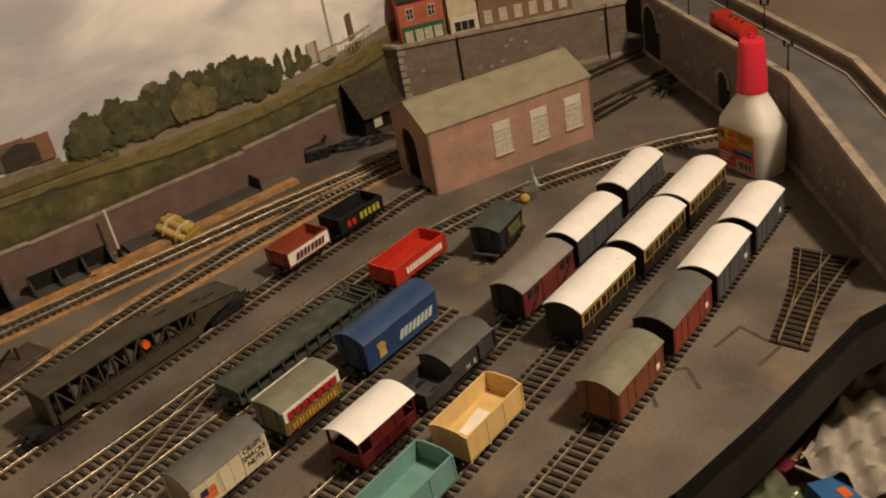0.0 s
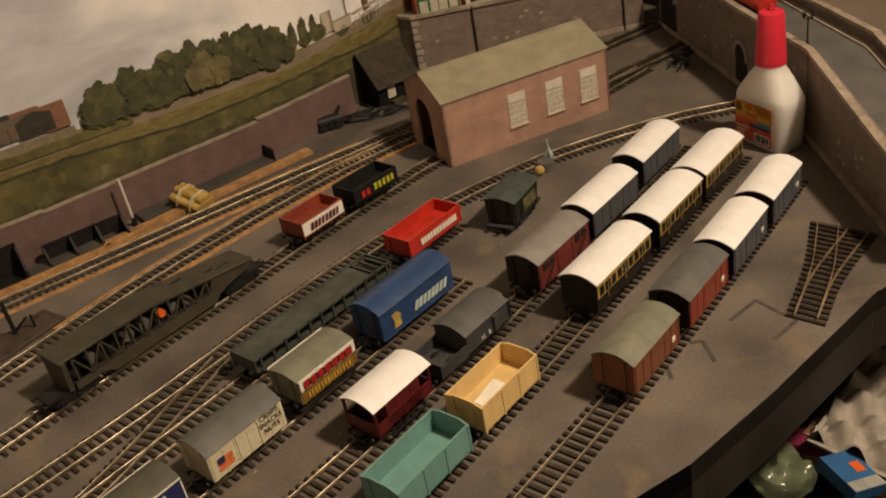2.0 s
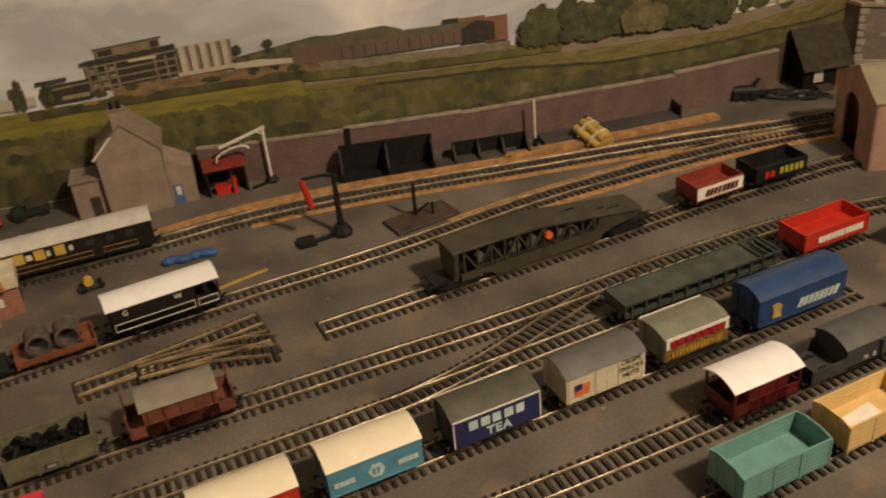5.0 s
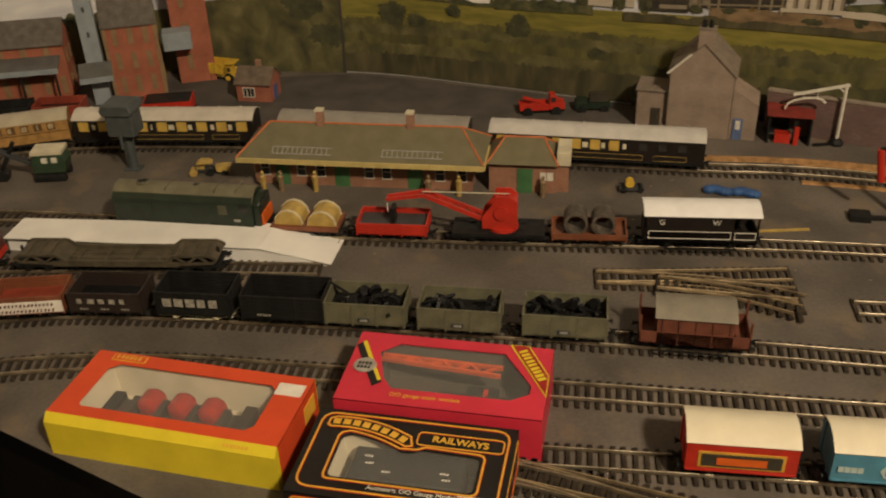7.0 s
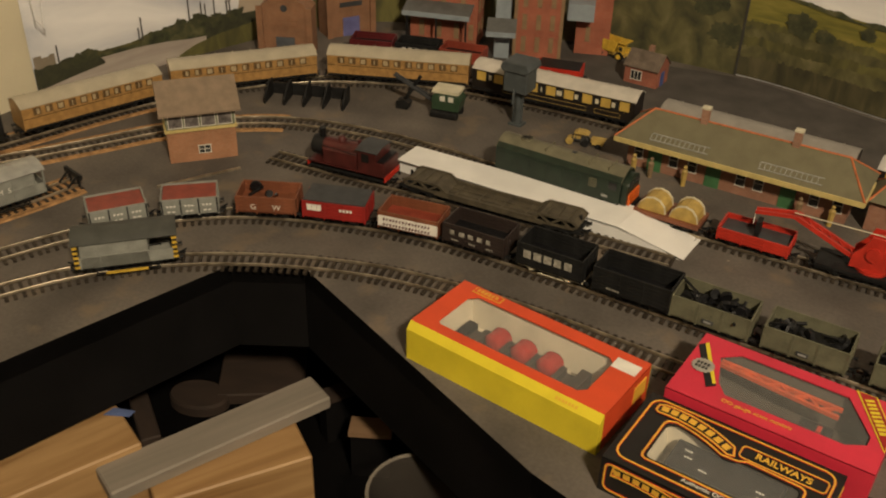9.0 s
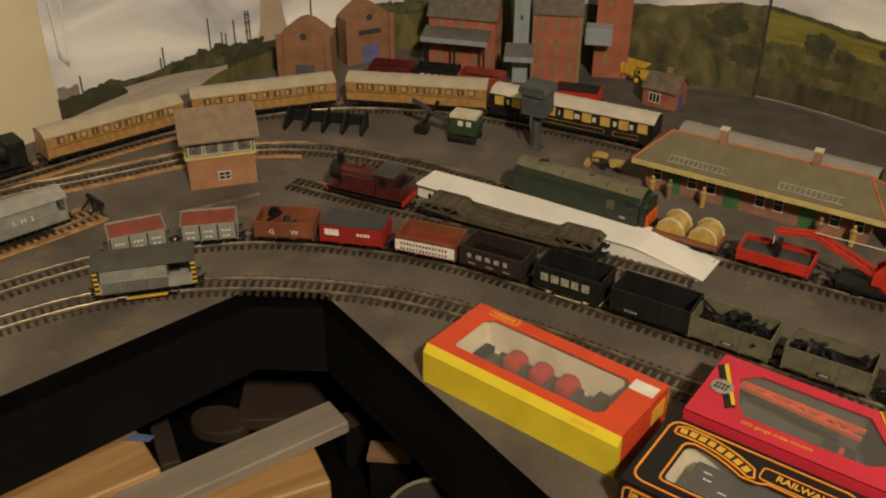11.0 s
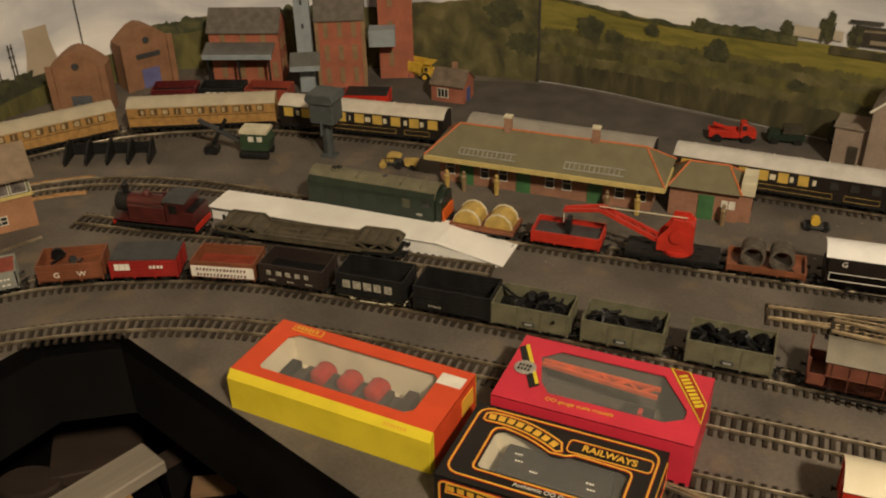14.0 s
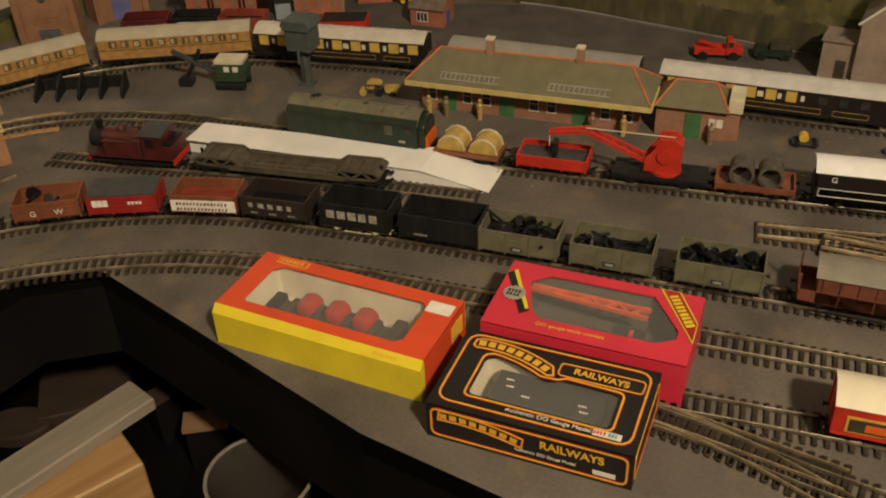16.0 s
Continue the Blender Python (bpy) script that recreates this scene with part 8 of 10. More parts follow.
ball(bm, (0, 0, 0), 1.0, 36)
for q in bm.verts:
    lump = 1 + 0.30 * noise.noise(q.co * 2.6) + 0.16 * noise.noise(q.co * 7.0)
    q.co = Vector((q.co.x * 0.044 * lump, q.co.y * 0.011 * lump, max(0.0, q.co.z * 0.0095 * lump)))
solid("coal_heap", bm, M_COAL, pose(1.068, 0.226, 0, 0, 0, -40), "long low heap of black coal", "coal heap", kind="stuff")
bm = bmesh.new()
for i in range(2):
    for k in range(6):
        ball(bm, (-0.022 + 0.026 * i + 0.0035 * k, 0.002 * math.sin(k), 0.0035), 0.0058, 8, 0.7)
solid("blue_tarpaulin", bm, mat("blue_sheet", (0.03, 0.09, 0.26), 0.6, 0.15, 120.0, 0.2), pose(0.334, 0.262, 0, 0, 0, -6), "crumpled bright blue tarpaulin on the ground", "tarpaulin", smooth=True)
tr = thing("luggage_trolley", pose(0.238, 0.262, 0, 0, 0, 5), "small grey trolley with a yellow drum", "trolley")
part("deck", one(box, -0.012, 0.012, -0.006, 0.006, 0.003, 0.005), M_DKGREY, tr)
part("drum", one(rod, (-0.002, -0.003, 0.009), (-0.002, 0.004, 0.009), 0.0045), M_YELLOW, tr)
for x in (-0.008, 0.008):
    part("wheel", one(rod, (x, -0.006, 0.003), (x, 0.006, 0.003), 0.003), M_BLACK, tr)
tr = thing("yellow_tractor", pose(-0.200, 0.2635, 0, 0, 0, 12) @ Matrix.Scale(0.84, 4), "small yellow road roller with a canopy, towing a barrow", "tractor")
part("roller", one(rod, (-0.016, -0.0055, 0.0048), (-0.016, 0.0055, 0.0048), 0.0048, n=16), M_TAN, tr)
part("frame", one(box, -0.016, 0.008, -0.0030, 0.0030, 0.0060, 0.0090), M_DKGREY, tr)
part("engine_hood", one(box, -0.011, -0.002, -0.0035, 0.0035, 0.0090, 0.0125), M_TAN, tr)
bm = bmesh.new()
prism(bm, [(-0.011, 0.0170), (0.009, 0.0170), (0.003, 0.0200), (-0.006, 0.0200)][::-1], -0.0065, 0.0065, "y")
part("canopy", bm, M_TAN, tr)
for x in (-0.008, 0.006):
    for y in (-0.0045, 0.0045):
        part("canopy_post", one(rod, (x, y, 0.0085), (x, y, 0.0172), 0.0005, n=6), M_DKGREY, tr)
for s in (-1, 1):
    part("rear_wheel", one(rod, (0.005, s * 0.0042, 0.0048), (0.005, s * 0.0065, 0.0048), 0.0048, n=14), M_BLACK, tr)
    part("barrow_wheel", one(rod, (0.022, s * 0.0052, 0.0035), (0.022, s * 0.0066, 0.0035), 0.0035, n=12), M_BLACK, tr)
bm = bmesh.new()
prism(bm, [(0.014, 0.0050), (0.028, 0.0050), (0.031, 0.0125), (0.012, 0.0125)][::-1], -0.0055, 0.0055, "y")
part("barrow", bm, M_TAN, tr)
part("tow_bar", one(beam, (0.008, 0, 0.0060), (0.014, 0, 0.0060), 0.0010, 0.0010), M_DKGREY, tr)
solid("fallen_pole", one(beam, (0, 0, 0.001), (0.050, 0.008, 0.001), 0.002, 0.002), M_TAN, pose(0.345, 0.190, 0), "thin wooden stick lying on the board", "stick")

# loose turnouts lying on the board
def turnout(at, label, pts_main, pts_branch):
    t = thing("loose_turnout", pose(*at), label, "turnout", "loose turnouts")
    la, lb = spline(pts_main, 0.0073), spline(pts_branch, 0.0073)
    for ln in (la, lb):
        for off in (-0.0083, 0.0083):
            rail(ln, off, t, material=M_DULLRAIL)
    for i, (x, y, h) in enumerate(la):
        x2, y2, h2 = min(lb, key=lambda r: abs(r[0] - x))
        lo, hi = min(y, y2) - 0.015, max(y, y2) + 0.015
        part("sleeper", one(box, x - 0.0018, x + 0.0018, lo, hi, 0, 0.0021), M_SLEEPER, t)
    return t


turnout((0.8875, -0.3965, 0, 0, 0, 0), "loose turnout track piece lying on the board", [(0, 0), (0.07, 0.014), (0.138, 0.035)], [(0, 0), (0.06, 0.0085), (0.138, 0.008)])
turnout((0.205, 0.098, 0, 0, 0, 3), "loose turnout piece lying between two tracks", [(0, 0), (0.08, 0.004), (0.165, 0.010)], [(0, 0), (0.08, -0.004), (0.12, -0.013), (0.165, -0.030)])
turnout((0.255, 0.090, 0.003, 0, 0.6, -3), "loose turnout resting on another track piece", [(0, 0), (0.06, 0.0), (0.11, 0.0)], [(0, 0), (0.06, -0.006), (0.110, -0.022)])
turnout((0.150, -0.134, 0.0, 0, 0, -8), "turnout at the throat of the sidings", [(0, 0), (0.06, -0.004), (0.13, -0.010)], [(0, 0), (0.06, -0.009), (0.13, -0.030)])
def stop_block(x, y, deg, label):
    t = thing("buffer_stop", pose(x, y, 0, 0, 0, deg), label, "buffer stop")
    for s in (-1, 1):
        part("rail_post", one(beam, (0, s * 0.0083, 0.002), (0, s * 0.0083, 0.016), 0.0022, 0.0022), M_BLACK, t)
        part("strut", one(beam, (-0.012, s * 0.0083, 0.004), (0, s * 0.0083, 0.014), 0.0016, 0.0016), M_BLACK, t)
    part("buffer_beam", one(box, -0.0015, 0.0015, -0.0150, 0.0150, 0.0110, 0.0160), M_BLACK, t)


q = PATHS["short_siding"][-1]
stop_block(q[0], q[1], math.degrees(q[2]), "black buffer stop at the short siding end")
stop_block(1.312, -0.074, -20, "black buffer stop at the siding by the shed")
bm = bmesh.new()
for a, b2 in (((-0.004, 0.004, 0.003), (0.018, 0.012, 0.010)), ((0.004, -0.010, 0.002), (0.020, 0.004, 0.016)), ((0.0, 0.010, 0.012), (0.016, -0.010, 0.014)), ((0.010, 0.0, 0.0), (0.012, 0.0, 0.020))):
    beam(bm, a, b2, 0.005, 0.005)
solid("scrap_pile", bm, M_BLACK, pose(1.322, -0.066, 0, 0, 0, -20), "tangled black scrap behind the buffer stop", "scrap")
# bright rail bar standing in for a clear plastic strip and its glint
lr = thing("loose_strip", Matrix(), "loose clear plastic strip on the board, its glint built as bright rail", "rail")
part("rail", one(beam, (-0.508, -0.065, 0.0012), (-0.468, 0.011, 0.0012), 0.0016, 0.0022), M_RAIL, lr)
# hopper wagon off the rails and small tools
hp = thing("covered_wagon", pose(0.925, -0.099, 0, 0, 0, 9), "dark green covered wagon with a blue-green roof, standing off the rails", "wagon", "goods wagons")
gear(hp, 0.056)
M_HOPPER = mat("wagon_black_green", (0.018, 0.022, 0.019), 0.6, 0.25, 80.0, 0.1)
bm = bmesh.new()
prism(bm, [(-0.0130, 0.0085), (0.0130, 0.0085), (0.0150, 0.0230), (0.0158, 0.0330)] + arc(0.0316, 0.0330, 0.0030)[1:-1] + [(-0.0158, 0.0330), (-0.0150, 0.0230)], -0.024, 0.024)
part("body", bm, M_HOPPER, hp)
bm = bmesh.new()
roof_shell(bm, 0.055, 0.0360, 0.0334, 0.0042)
part("roof", bm, mat("blue_green_roof", (0.052, 0.068, 0.062), 0.6, 0.2, 80.0, 0.1), hp, smooth=True)
M_SIGNOLIVE = mat("faded_olive_print", (0.12, 0.11, 0.045), 0.6, 0.3, 160.0, 0.1)
for s in (-1, 1):
    part("side_sign", one(box, -0.006, 0.020, s * 0.0149 - 0.0006, s * 0.0149 + 0.0006, 0.0150, 0.0260), M_SIGNOLIVE, hp)
    for x in (-0.022, -0.010, 0.022):
        part("side_post", one(beam, (x, s * 0.0142, 0.0090), (x, s * 0.0162, 0.0330), 0.0014, 0.0014), M_HOPPER, hp)
    for x in (-0.0246, 0.0246):
        part("end_post", one(beam, (x, s * 0.0080, 0.0085), (x, s * 0.0080, 0.0340), 0.0014, 0.0014), M_BLACK, hp)
for x in (-0.0275, 0.0275):
    part("end_step", one(box, x - 0.0020, x + 0.0020, -0.0135, 0.0135, 0.0070, 0.0085), M_DKGREY, hp)
tl = thing("rail_trolley", pose(1.022, -0.069, 0, 0, 0, 20), "dark drum with a yellow knob and pale blue tripod", "trolley")
part("drum", one(rod, (0.004, 0, 0.0), (0.004, 0, 0.0095), 0.0095, 0.0090, n=20), M_GREYW, tl)
part("knob", one(ball, (-0.0105, 0.003, 0.0055), 0.0055, 12), M_TAN, tl)
for x, y in ((0.016, -0.005), (0.027, -0.004), (0.021, 0.006)):
    part("tripod_leg", one(rod, (x, y, 0.0), (0.0205, 0, 0.0165), 0.0012, 0.0009, n=8), M_PALEBLUE, tl)
part("tripod_plate", one(box, 0.0165, 0.0255, -0.0040, 0.0045, 0.0050, 0.0062), M_BLUEGREY, tl)
part("mast", one(rod, (0.0205, 0, 0.0160), (0.0205, 0.001, 0.0260), 0.0007, n=6), M_PALEBLUE, tl)
solid("wooden_chip", one(box, -0.012, 0.012, -0.004, 0.004, 0, 0.002), M_CORK, pose(0.958, -0.062, 0, 0, 0, 20), "small orange-brown wood chip by the track", "wood chip")
for pts, lab in ((((0.863, -0.348), (0.896, -0.354), (0.888, -0.378), (0.886, -0.391), (0.856, -0.386)), "long dark pencil mark drawn on the board"), (((0.825, -0.334), (0.831, -0.341), (0.813, -0.360)), "short dark pencil mark on the board"), (((0.791, -0.333), (0.781, -0.342)), "tiny dark pencil mark on the board")):
    bm = bmesh.new()
    for a, b2 in zip(pts, pts[1:]):
        beam(bm, (*a, 0.0002), (*b2, 0.0002), 0.0030, 0.0003)
    solid("pencil_mark", bm, mat("mark_grey", (0.062, 0.054, 0.047), 0.8, 0.25, 120.0, 0.1), Matrix(), lab, "mark")

M_CHIP = mat("bare_chip", (0.34, 0.29, 0.22), 0.8, 0.2, 300.0, 0.1)
bm = bmesh.new()
rnd = random.Random(21)
for i in range(150):
    x, y = rnd.uniform(-0.35, 1.10), rnd.uniform(-0.30, 0.30)
    if y < -0.06 - 0.235 * (x + 0.022):
        continue
    a, r = rnd.random() * 6.3, rnd.uniform(0.0004, 0.0013)
    vs = [bm.verts.new((x + r * rnd.uniform(0.5, 1.4) * math.cos(a + 1.26 * q) * 1.6, y + r * rnd.uniform(0.5, 1.4) * math.sin(a + 1.26 * q), 0.00025)) for q in range(5)]
    bm.faces.new(vs)
solid("paint_chips", bm, M_CHIP, Matrix(), "tiny pale chips and crumbs on the painted board", "chips", kind="stuff")

# ---- signal box, water tower, green crane ----
M_SBBRICK = brick_mat("signal_box_brick", (0.31, 0.140, 0.066), (0.37, 0.175, 0.088), (0.33, 0.20, 0.12), 0.003, 0.0012)
sb = thing("signal_box", pose(-0.534, -0.021, 0, 0, 0, 50), "brick signal box with glazed cabin and brown roof", "signal box")
part("base", one(box, 0, 0.069, 0, 0.046, 0, 0.0345), M_SBBRICK, sb)
part("sill_band", one(box, -0.002, 0.071, -0.002, 0.048, 0.0345, 0.0372), M_VALANCE, sb)
part("cabin", one(box, 0.0, 0.069, 0.0, 0.046, 0.0372, 0.0560), mat("cabin_green", (0.16, 0.17, 0.10), 0.6, 0.1, 80.0, 0.05), sb)
M_CABGLASS = mat("cabin_glass", (0.17, 0.150, 0.140), 0.15, 0.3, 150.0, 0.0)
for k in range(4):
    window(sb, 0.0095 + 0.0165 * k, 0.0468, 0.0140, 0.0150, FRONT, M_CABGLASS, M_WHITEPAINT, 1, 1)
for k in range(3):
    window(sb, 0.008 + 0.015 * k, 0.0468, 0.012, 0.0150, right_face(0.069), M_CABGLASS, M_WHITEPAINT, 1, 1)
window(sb, 0.036, 0.013, 0.012, 0.008, FRONT, M_GLASS, M_WHITEPAINT, 2, 2, name="lower_window")
bm = bmesh.new()
prism(bm, [(-0.009, 0.0550), (0.023, 0.0800), (0.055, 0.0550), (0.055, 0.0570), (0.023, 0.0822), (-0.009, 0.0570)], -0.006, 0.075)
part("roof", bm, mat("brown_tile_roof", (0.23, 0.17, 0.115), 0.85, 0.08, 120.0, 0.2), sb)
bm = bmesh.new()
for x in (0.001, 0.066):
    prism(bm, [(0.0, 0.056), (0.046, 0.056), (0.023, 0.0795)], x, x + 0.002)
part("gable", bm, M_VALANCE, sb)

wt = thing("water_tower", pose(-0.284, 0.270, 0, 0, 0, 0), "dark blue-grey water tower with square tank", "water tower")
M_TANK = mat("tank_grey", (0.065, 0.075, 0.078), 0.55, 0.15, 80.0, 0.1)
bm = bmesh.new()
rod(bm, (0, 0, 0.0), (0, 0, 0.042), 0.0044, 0.0036, n=14)
box(bm, -0.0058, 0.0058, -0.0012, 0.0012, 0.0, 0.042)
part("column", bm, M_TANK, wt)
bm = bmesh.new()
box(bm, -0.0145, 0.0145, -0.0125, 0.0125, 0.042, 0.066)
soften(bm, 0.0012)
part("tank", bm, M_TANK, wt)
bm = bmesh.new()
prism(bm, [(-0.0150, 0.066), (0.0150, 0.066), (0.0180, 0.0705), (0.0150, 0.0775), (-0.0150, 0.0775), (-0.0180, 0.0705)], -0.0155, 0.0155, "y")
soften(bm, 0.001)
part("tank_top", bm, M_TANK, wt)
part("foot", one(box, -0.0080, 0.0080, -0.0070, 0.0070, 0, 0.0024), M_TANK, wt)
part("outlet_pipe", one(rod, (0.0, -0.0130, 0.046), (0.0, -0.0150, 0.030), 0.0014), M_TANK, wt)
gc = thing("excavator_crane", pose(-0.362, 0.246, 0, 0, 0, 12), "green model excavator crane with grab bucket", "toy crane")
bm = bmesh.new()
prism(bm, [(-0.016, 0.010), (0.016, 0.010), (0.018, 0.022), (0.013, 0.030), (-0.013, 0.030), (-0.016, 0.024)][::-1], -0.011, 0.011, "y")
part("cab", bm, mat("toy_green", (0.030, 0.058, 0.030), 0.45, 0.12, 80.0, 0.05), gc)
part("cab_roof", one(box, -0.016, 0.016, -0.0115, 0.0115, 0.030, 0.0335), M_IVORY, gc)
for x in (-0.003, 0.007):
    part("window", one(box, x - 0.003, x + 0.003, -0.0115, -0.0108, 0.021, 0.027), M_WHITEPAINT, gc)
for s in (-1, 1):
    bm = bmesh.new()
    box(bm, -0.018, 0.016, s * 0.010 - 0.004, s * 0.010 + 0.004, 0, 0.009)
    soften(bm, 0.003, 2)
    part("crawler", bm, M_BLACK, gc)
bm = bmesh.new()
for s in (-1, 1):
    beam(bm, (-0.014, s * 0.003, 0.014), (-0.066, s * 0.002, 0.040), 0.0020, 0.0030)
part("boom", bm, M_DKGREY, gc)
part("stick", one(beam, (-0.034, 0, 0.042), (-0.053, 0, 0.010), 0.0030, 0.0040), M_BLACK, gc)
bm = bmesh.new()
prism(bm, [(-0.062, 0.0), (-0.048, 0.0), (-0.046, 0.008), (-0.052, 0.012), (-0.062, 0.009)][::-1], -0.006, 0.006, "y")
part("bucket", bm, M_BLACK, gc)

# ---- mill, engine houses and yard behind the outer line ----
M_MILL = brick_mat("bright_red_brick_paper", (0.295, 0.080, 0.042), (0.345, 0.103, 0.056), (0.30, 0.14, 0.09), 0.003, 0.0012)
M_MILLROOF = mat("mill_slate", (0.115, 0.10, 0.085), 0.85, 0.15, 120.0, 0.15)
M_PALEBLUEP = mat("pale_blue_paper", (0.26, 0.30, 0.33), 0.7, 0.08, 60.0, 0.05)
M_TANWIN = mat("tan_window_paper", (0.25, 0.165, 0.085), 0.6, 0.1, 100.0, 0.03)
mi = thing("mill_building", pose(-0.386, 0.450, 0, 0, 0, 24), "tall red-brick card mill with slate roof", "mill")
gable_block(mi, 0.062, 0.046, 0.095, 0.120, M_MILL, M_MILLROOF, over=0.003)
for zz in (0.020, 0.050, 0.080):
    for x in (0.013, 0.031, 0.049):
        window(mi, x, zz, 0.0055, 0.019, FRONT, M_TANWIN, M_TANWIN, 2, 2)
    for y in (0.014, 0.033):
        window(mi, y, zz, 0.0055, 0.019, right_face(0.062), M_TANWIN, M_TANWIN, 2, 2)
for x in (-0.0008, 0.0585):
    part("pilaster", one(box, x, x + 0.0043, -0.0012, 0.0, 0, 0.095), M_TANWIN, mi)
lo = thing("low_mill", pose(-0.529, 0.422, 0, 0, 0, 17.6), "lower red-brick mill block with grey canopy", "mill")
gable_block(lo, 0.092, 0.046, 0.076, 0.098, M_MILL, M_MILLROOF, over=0.004)
for x in (0.018, 0.045, 0.072):
    window(lo, x, 0.066, 0.006, 0.010, FRONT, M_TANWIN, M_TANWIN, 1, 2)
for x in (0.016, 0.040, 0.064, 0.084):
    window(lo, x, 0.022, 0.006, 0.020, FRONT, M_TANWIN, M_TANWIN, 2, 2)
bm = bmesh.new()
prism(bm, [(-0.028, 0.0495), (0.0, 0.0580), (0.0, 0.0600), (-0.028, 0.0520)], -0.004, 0.087)
part("canopy", bm, M_GREYROOF, lo)
part("canopy_fascia", one(box, -0.004, 0.087, -0.0290, -0.0278, 0.0462, 0.0525), M_PALEBLUEP, lo)
for x in (0.002, 0.042, 0.082):
    part("canopy_post", one(box, x - 0.0012, x + 0.0012, -0.0265, -0.0240, 0, 0.0498), M_BLACK, lo)
for y in (0.013, 0.033):
    for zz in (0.025, 0.055):
        window(lo, y, zz, 0.007, 0.015, right_face(0.092), M_TANWIN, M_TANWIN, 2, 2)
to = thing("hoist_tower", pose(-0.404, 0.431, 0, 0, 0, 24), "pale blue hoist tower between the mill blocks", "tower")
part("shaft", one(box, 0, 0.019, 0, 0.019, 0, 0.140), M_PALEBLUEP, to)
for zz in (0.090, 0.120):
    part("slit_window", one(box, 0.0080, 0.0110, -0.0006, 0.0, zz - 0.003, zz + 0.003), M_DKGREY, to)
bm = bmesh.new()
prism(bm, [(-0.020, 0.040), (0.0, 0.054), (0.0, 0.056), (-0.020, 0.0435)], -0.010, 0.028)
part("canopy", bm, M_GREYROOF, to)
part("canopy_fascia", one(box, -0.010, 0.028, -0.0212, -0.0200, 0.0375, 0.0440), M_PALEBLUEP, to)
rb = thing("mill_annex", pose(-0.324, 0.508, 0, 0, 0, 22), "rear red-brick mill tower joined by a pale bridge", "mill")
part("wall_block", one(box, 0, 0.045, 0, 0.028, 0, 0.135), M_MILL, rb)
for zz in (0.03, 0.07, 0.11):
    window(rb, 0.016, zz, 0.0055, 0.019, FRONT, M_TANWIN, M_TANWIN, 2, 2)
part("bridge", one(box, -0.012, 0.022, -0.024, -0.0005, 0.054, 0.076), M_PALEBLUEP, rb)
for i, (x, y, deg, w, h, lab) in enumerate(((-0.661, 0.267, 26, 0.068, 0.062, "small orange-brick engine house with rounded gable"), (-0.626, 0.366, 60, 0.068, 0.062, "orange-brick engine house with a blue door"))):
    t = thing("engine_house", pose(x, y, 0, 0, 0, deg), lab, "engine house", "engine houses")
    OB = brick_mat("orange_brick_paper", (0.215, 0.098, 0.048), (0.26, 0.125, 0.062), (0.24, 0.15, 0.09), 0.003, 0.0012)
    bm = bmesh.new()
    prism(bm, [(0, 0), (w, 0), (w, h), (w * 0.82, h + 0.010), (w * 0.65, h + 0.018), (w * 0.5, h + 0.021), (w * 0.35, h + 0.018), (w * 0.18, h + 0.010), (0, h)][::-1], 0, 0.034, "y")
    part("wall_block", bm, OB, t)
    for x0 in (-0.002, w - 0.006):
        part("pier", one(box, x0, x0 + 0.008, -0.003, 0.0, 0, h + 0.004), OB, t)
    part("door", one(box, w * 0.32, w * 0.68, -0.0010, 0, 0, h * 0.42), M_BLUEGREY if i == 0 else mat("violet_blue_door", (0.13, 0.13, 0.30), 0.6, 0.1, 80.0, 0.05), t)
    part("lintel", one(box, w * 0.26, w * 0.74, -0.0012, 0, h * 0.66, h * 0.76), M_DKGREY if i else OB, t)
    part("round_vent", one(rod, (w / 2, -0.0010, h + 0.002), (w / 2, 0.0, h + 0.002), 0.0045, n=14), M_DKGREY, t)
M_HUTBRICK = brick_mat("hut_brick_paper", (0.25, 0.075, 0.045), (0.31, 0.10, 0.06), (0.26, 0.12, 0.08))
M_HUTROOF = mat("hut_felt_roof", (0.125, 0.095, 0.070), 0.9, 0.2, 90.0, 0.2)
hu = thing("brick_hut", pose(-0.231, 0.456, 0, 0, 0, -3), "small red-brick hut with grey roof and blue door", "hut")
gable_block(hu, 0.044, 0.034, 0.026, 0.040, M_HUTBRICK, M_HUTROOF, over=0.003)
window(hu, 0.016, 0.014, 0.014, 0.011, FRONT, M_GLASS, M_WHITEPAINT, 3, 1)
part("door", one(box, 0.0002, 0.0100, -0.0008, 0.0, 0, 0.020), mat("hut_blue_door", (0.06, 0.10, 0.28), 0.5, 0.1, 80.0, 0.05), hu, m=right_face(0.044) @ Matrix(((1, 0, 0, 0.010), (0, 0, 1, 0), (0, -1, 0, 0), (0, 0, 0, 1))))
part("chimney", one(box, 0.020, 0.026, 0.020, 0.026, 0.036, 0.047), M_CHIMBRICK, hu)
yt = thing("dump_truck", pose(-0.281, 0.532, 0, 0, 0, -6), "yellow toy dump truck with open ribbed skip", "toy truck")
bm = bmesh.new()
skip_out = [(-0.024, 0.0125), (0.010, 0.0105), (0.015, 0.0245), (-0.026, 0.0265)]
for y in (-0.0110, 0.0098):
    prism(bm, skip_out[::-1], y, y + 0.0012, "y")
prism(bm, [(-0.024, 0.0125), (0.010, 0.0105), (0.010, 0.0120), (-0.024, 0.0140)][::-1], -0.0098, 0.0098, "y")
prism(bm, [(-0.024, 0.0140), (-0.0228, 0.0140), (-0.0248, 0.0265), (-0.026, 0.0265)][::-1], -0.0098, 0.0098, "y")
prism(bm, [(0.0088, 0.0120), (0.010, 0.0120), (0.015, 0.0245), (0.0138, 0.0245)][::-1], -0.0098, 0.0098, "y")
part("skip", bm, M_YELLOW, yt)
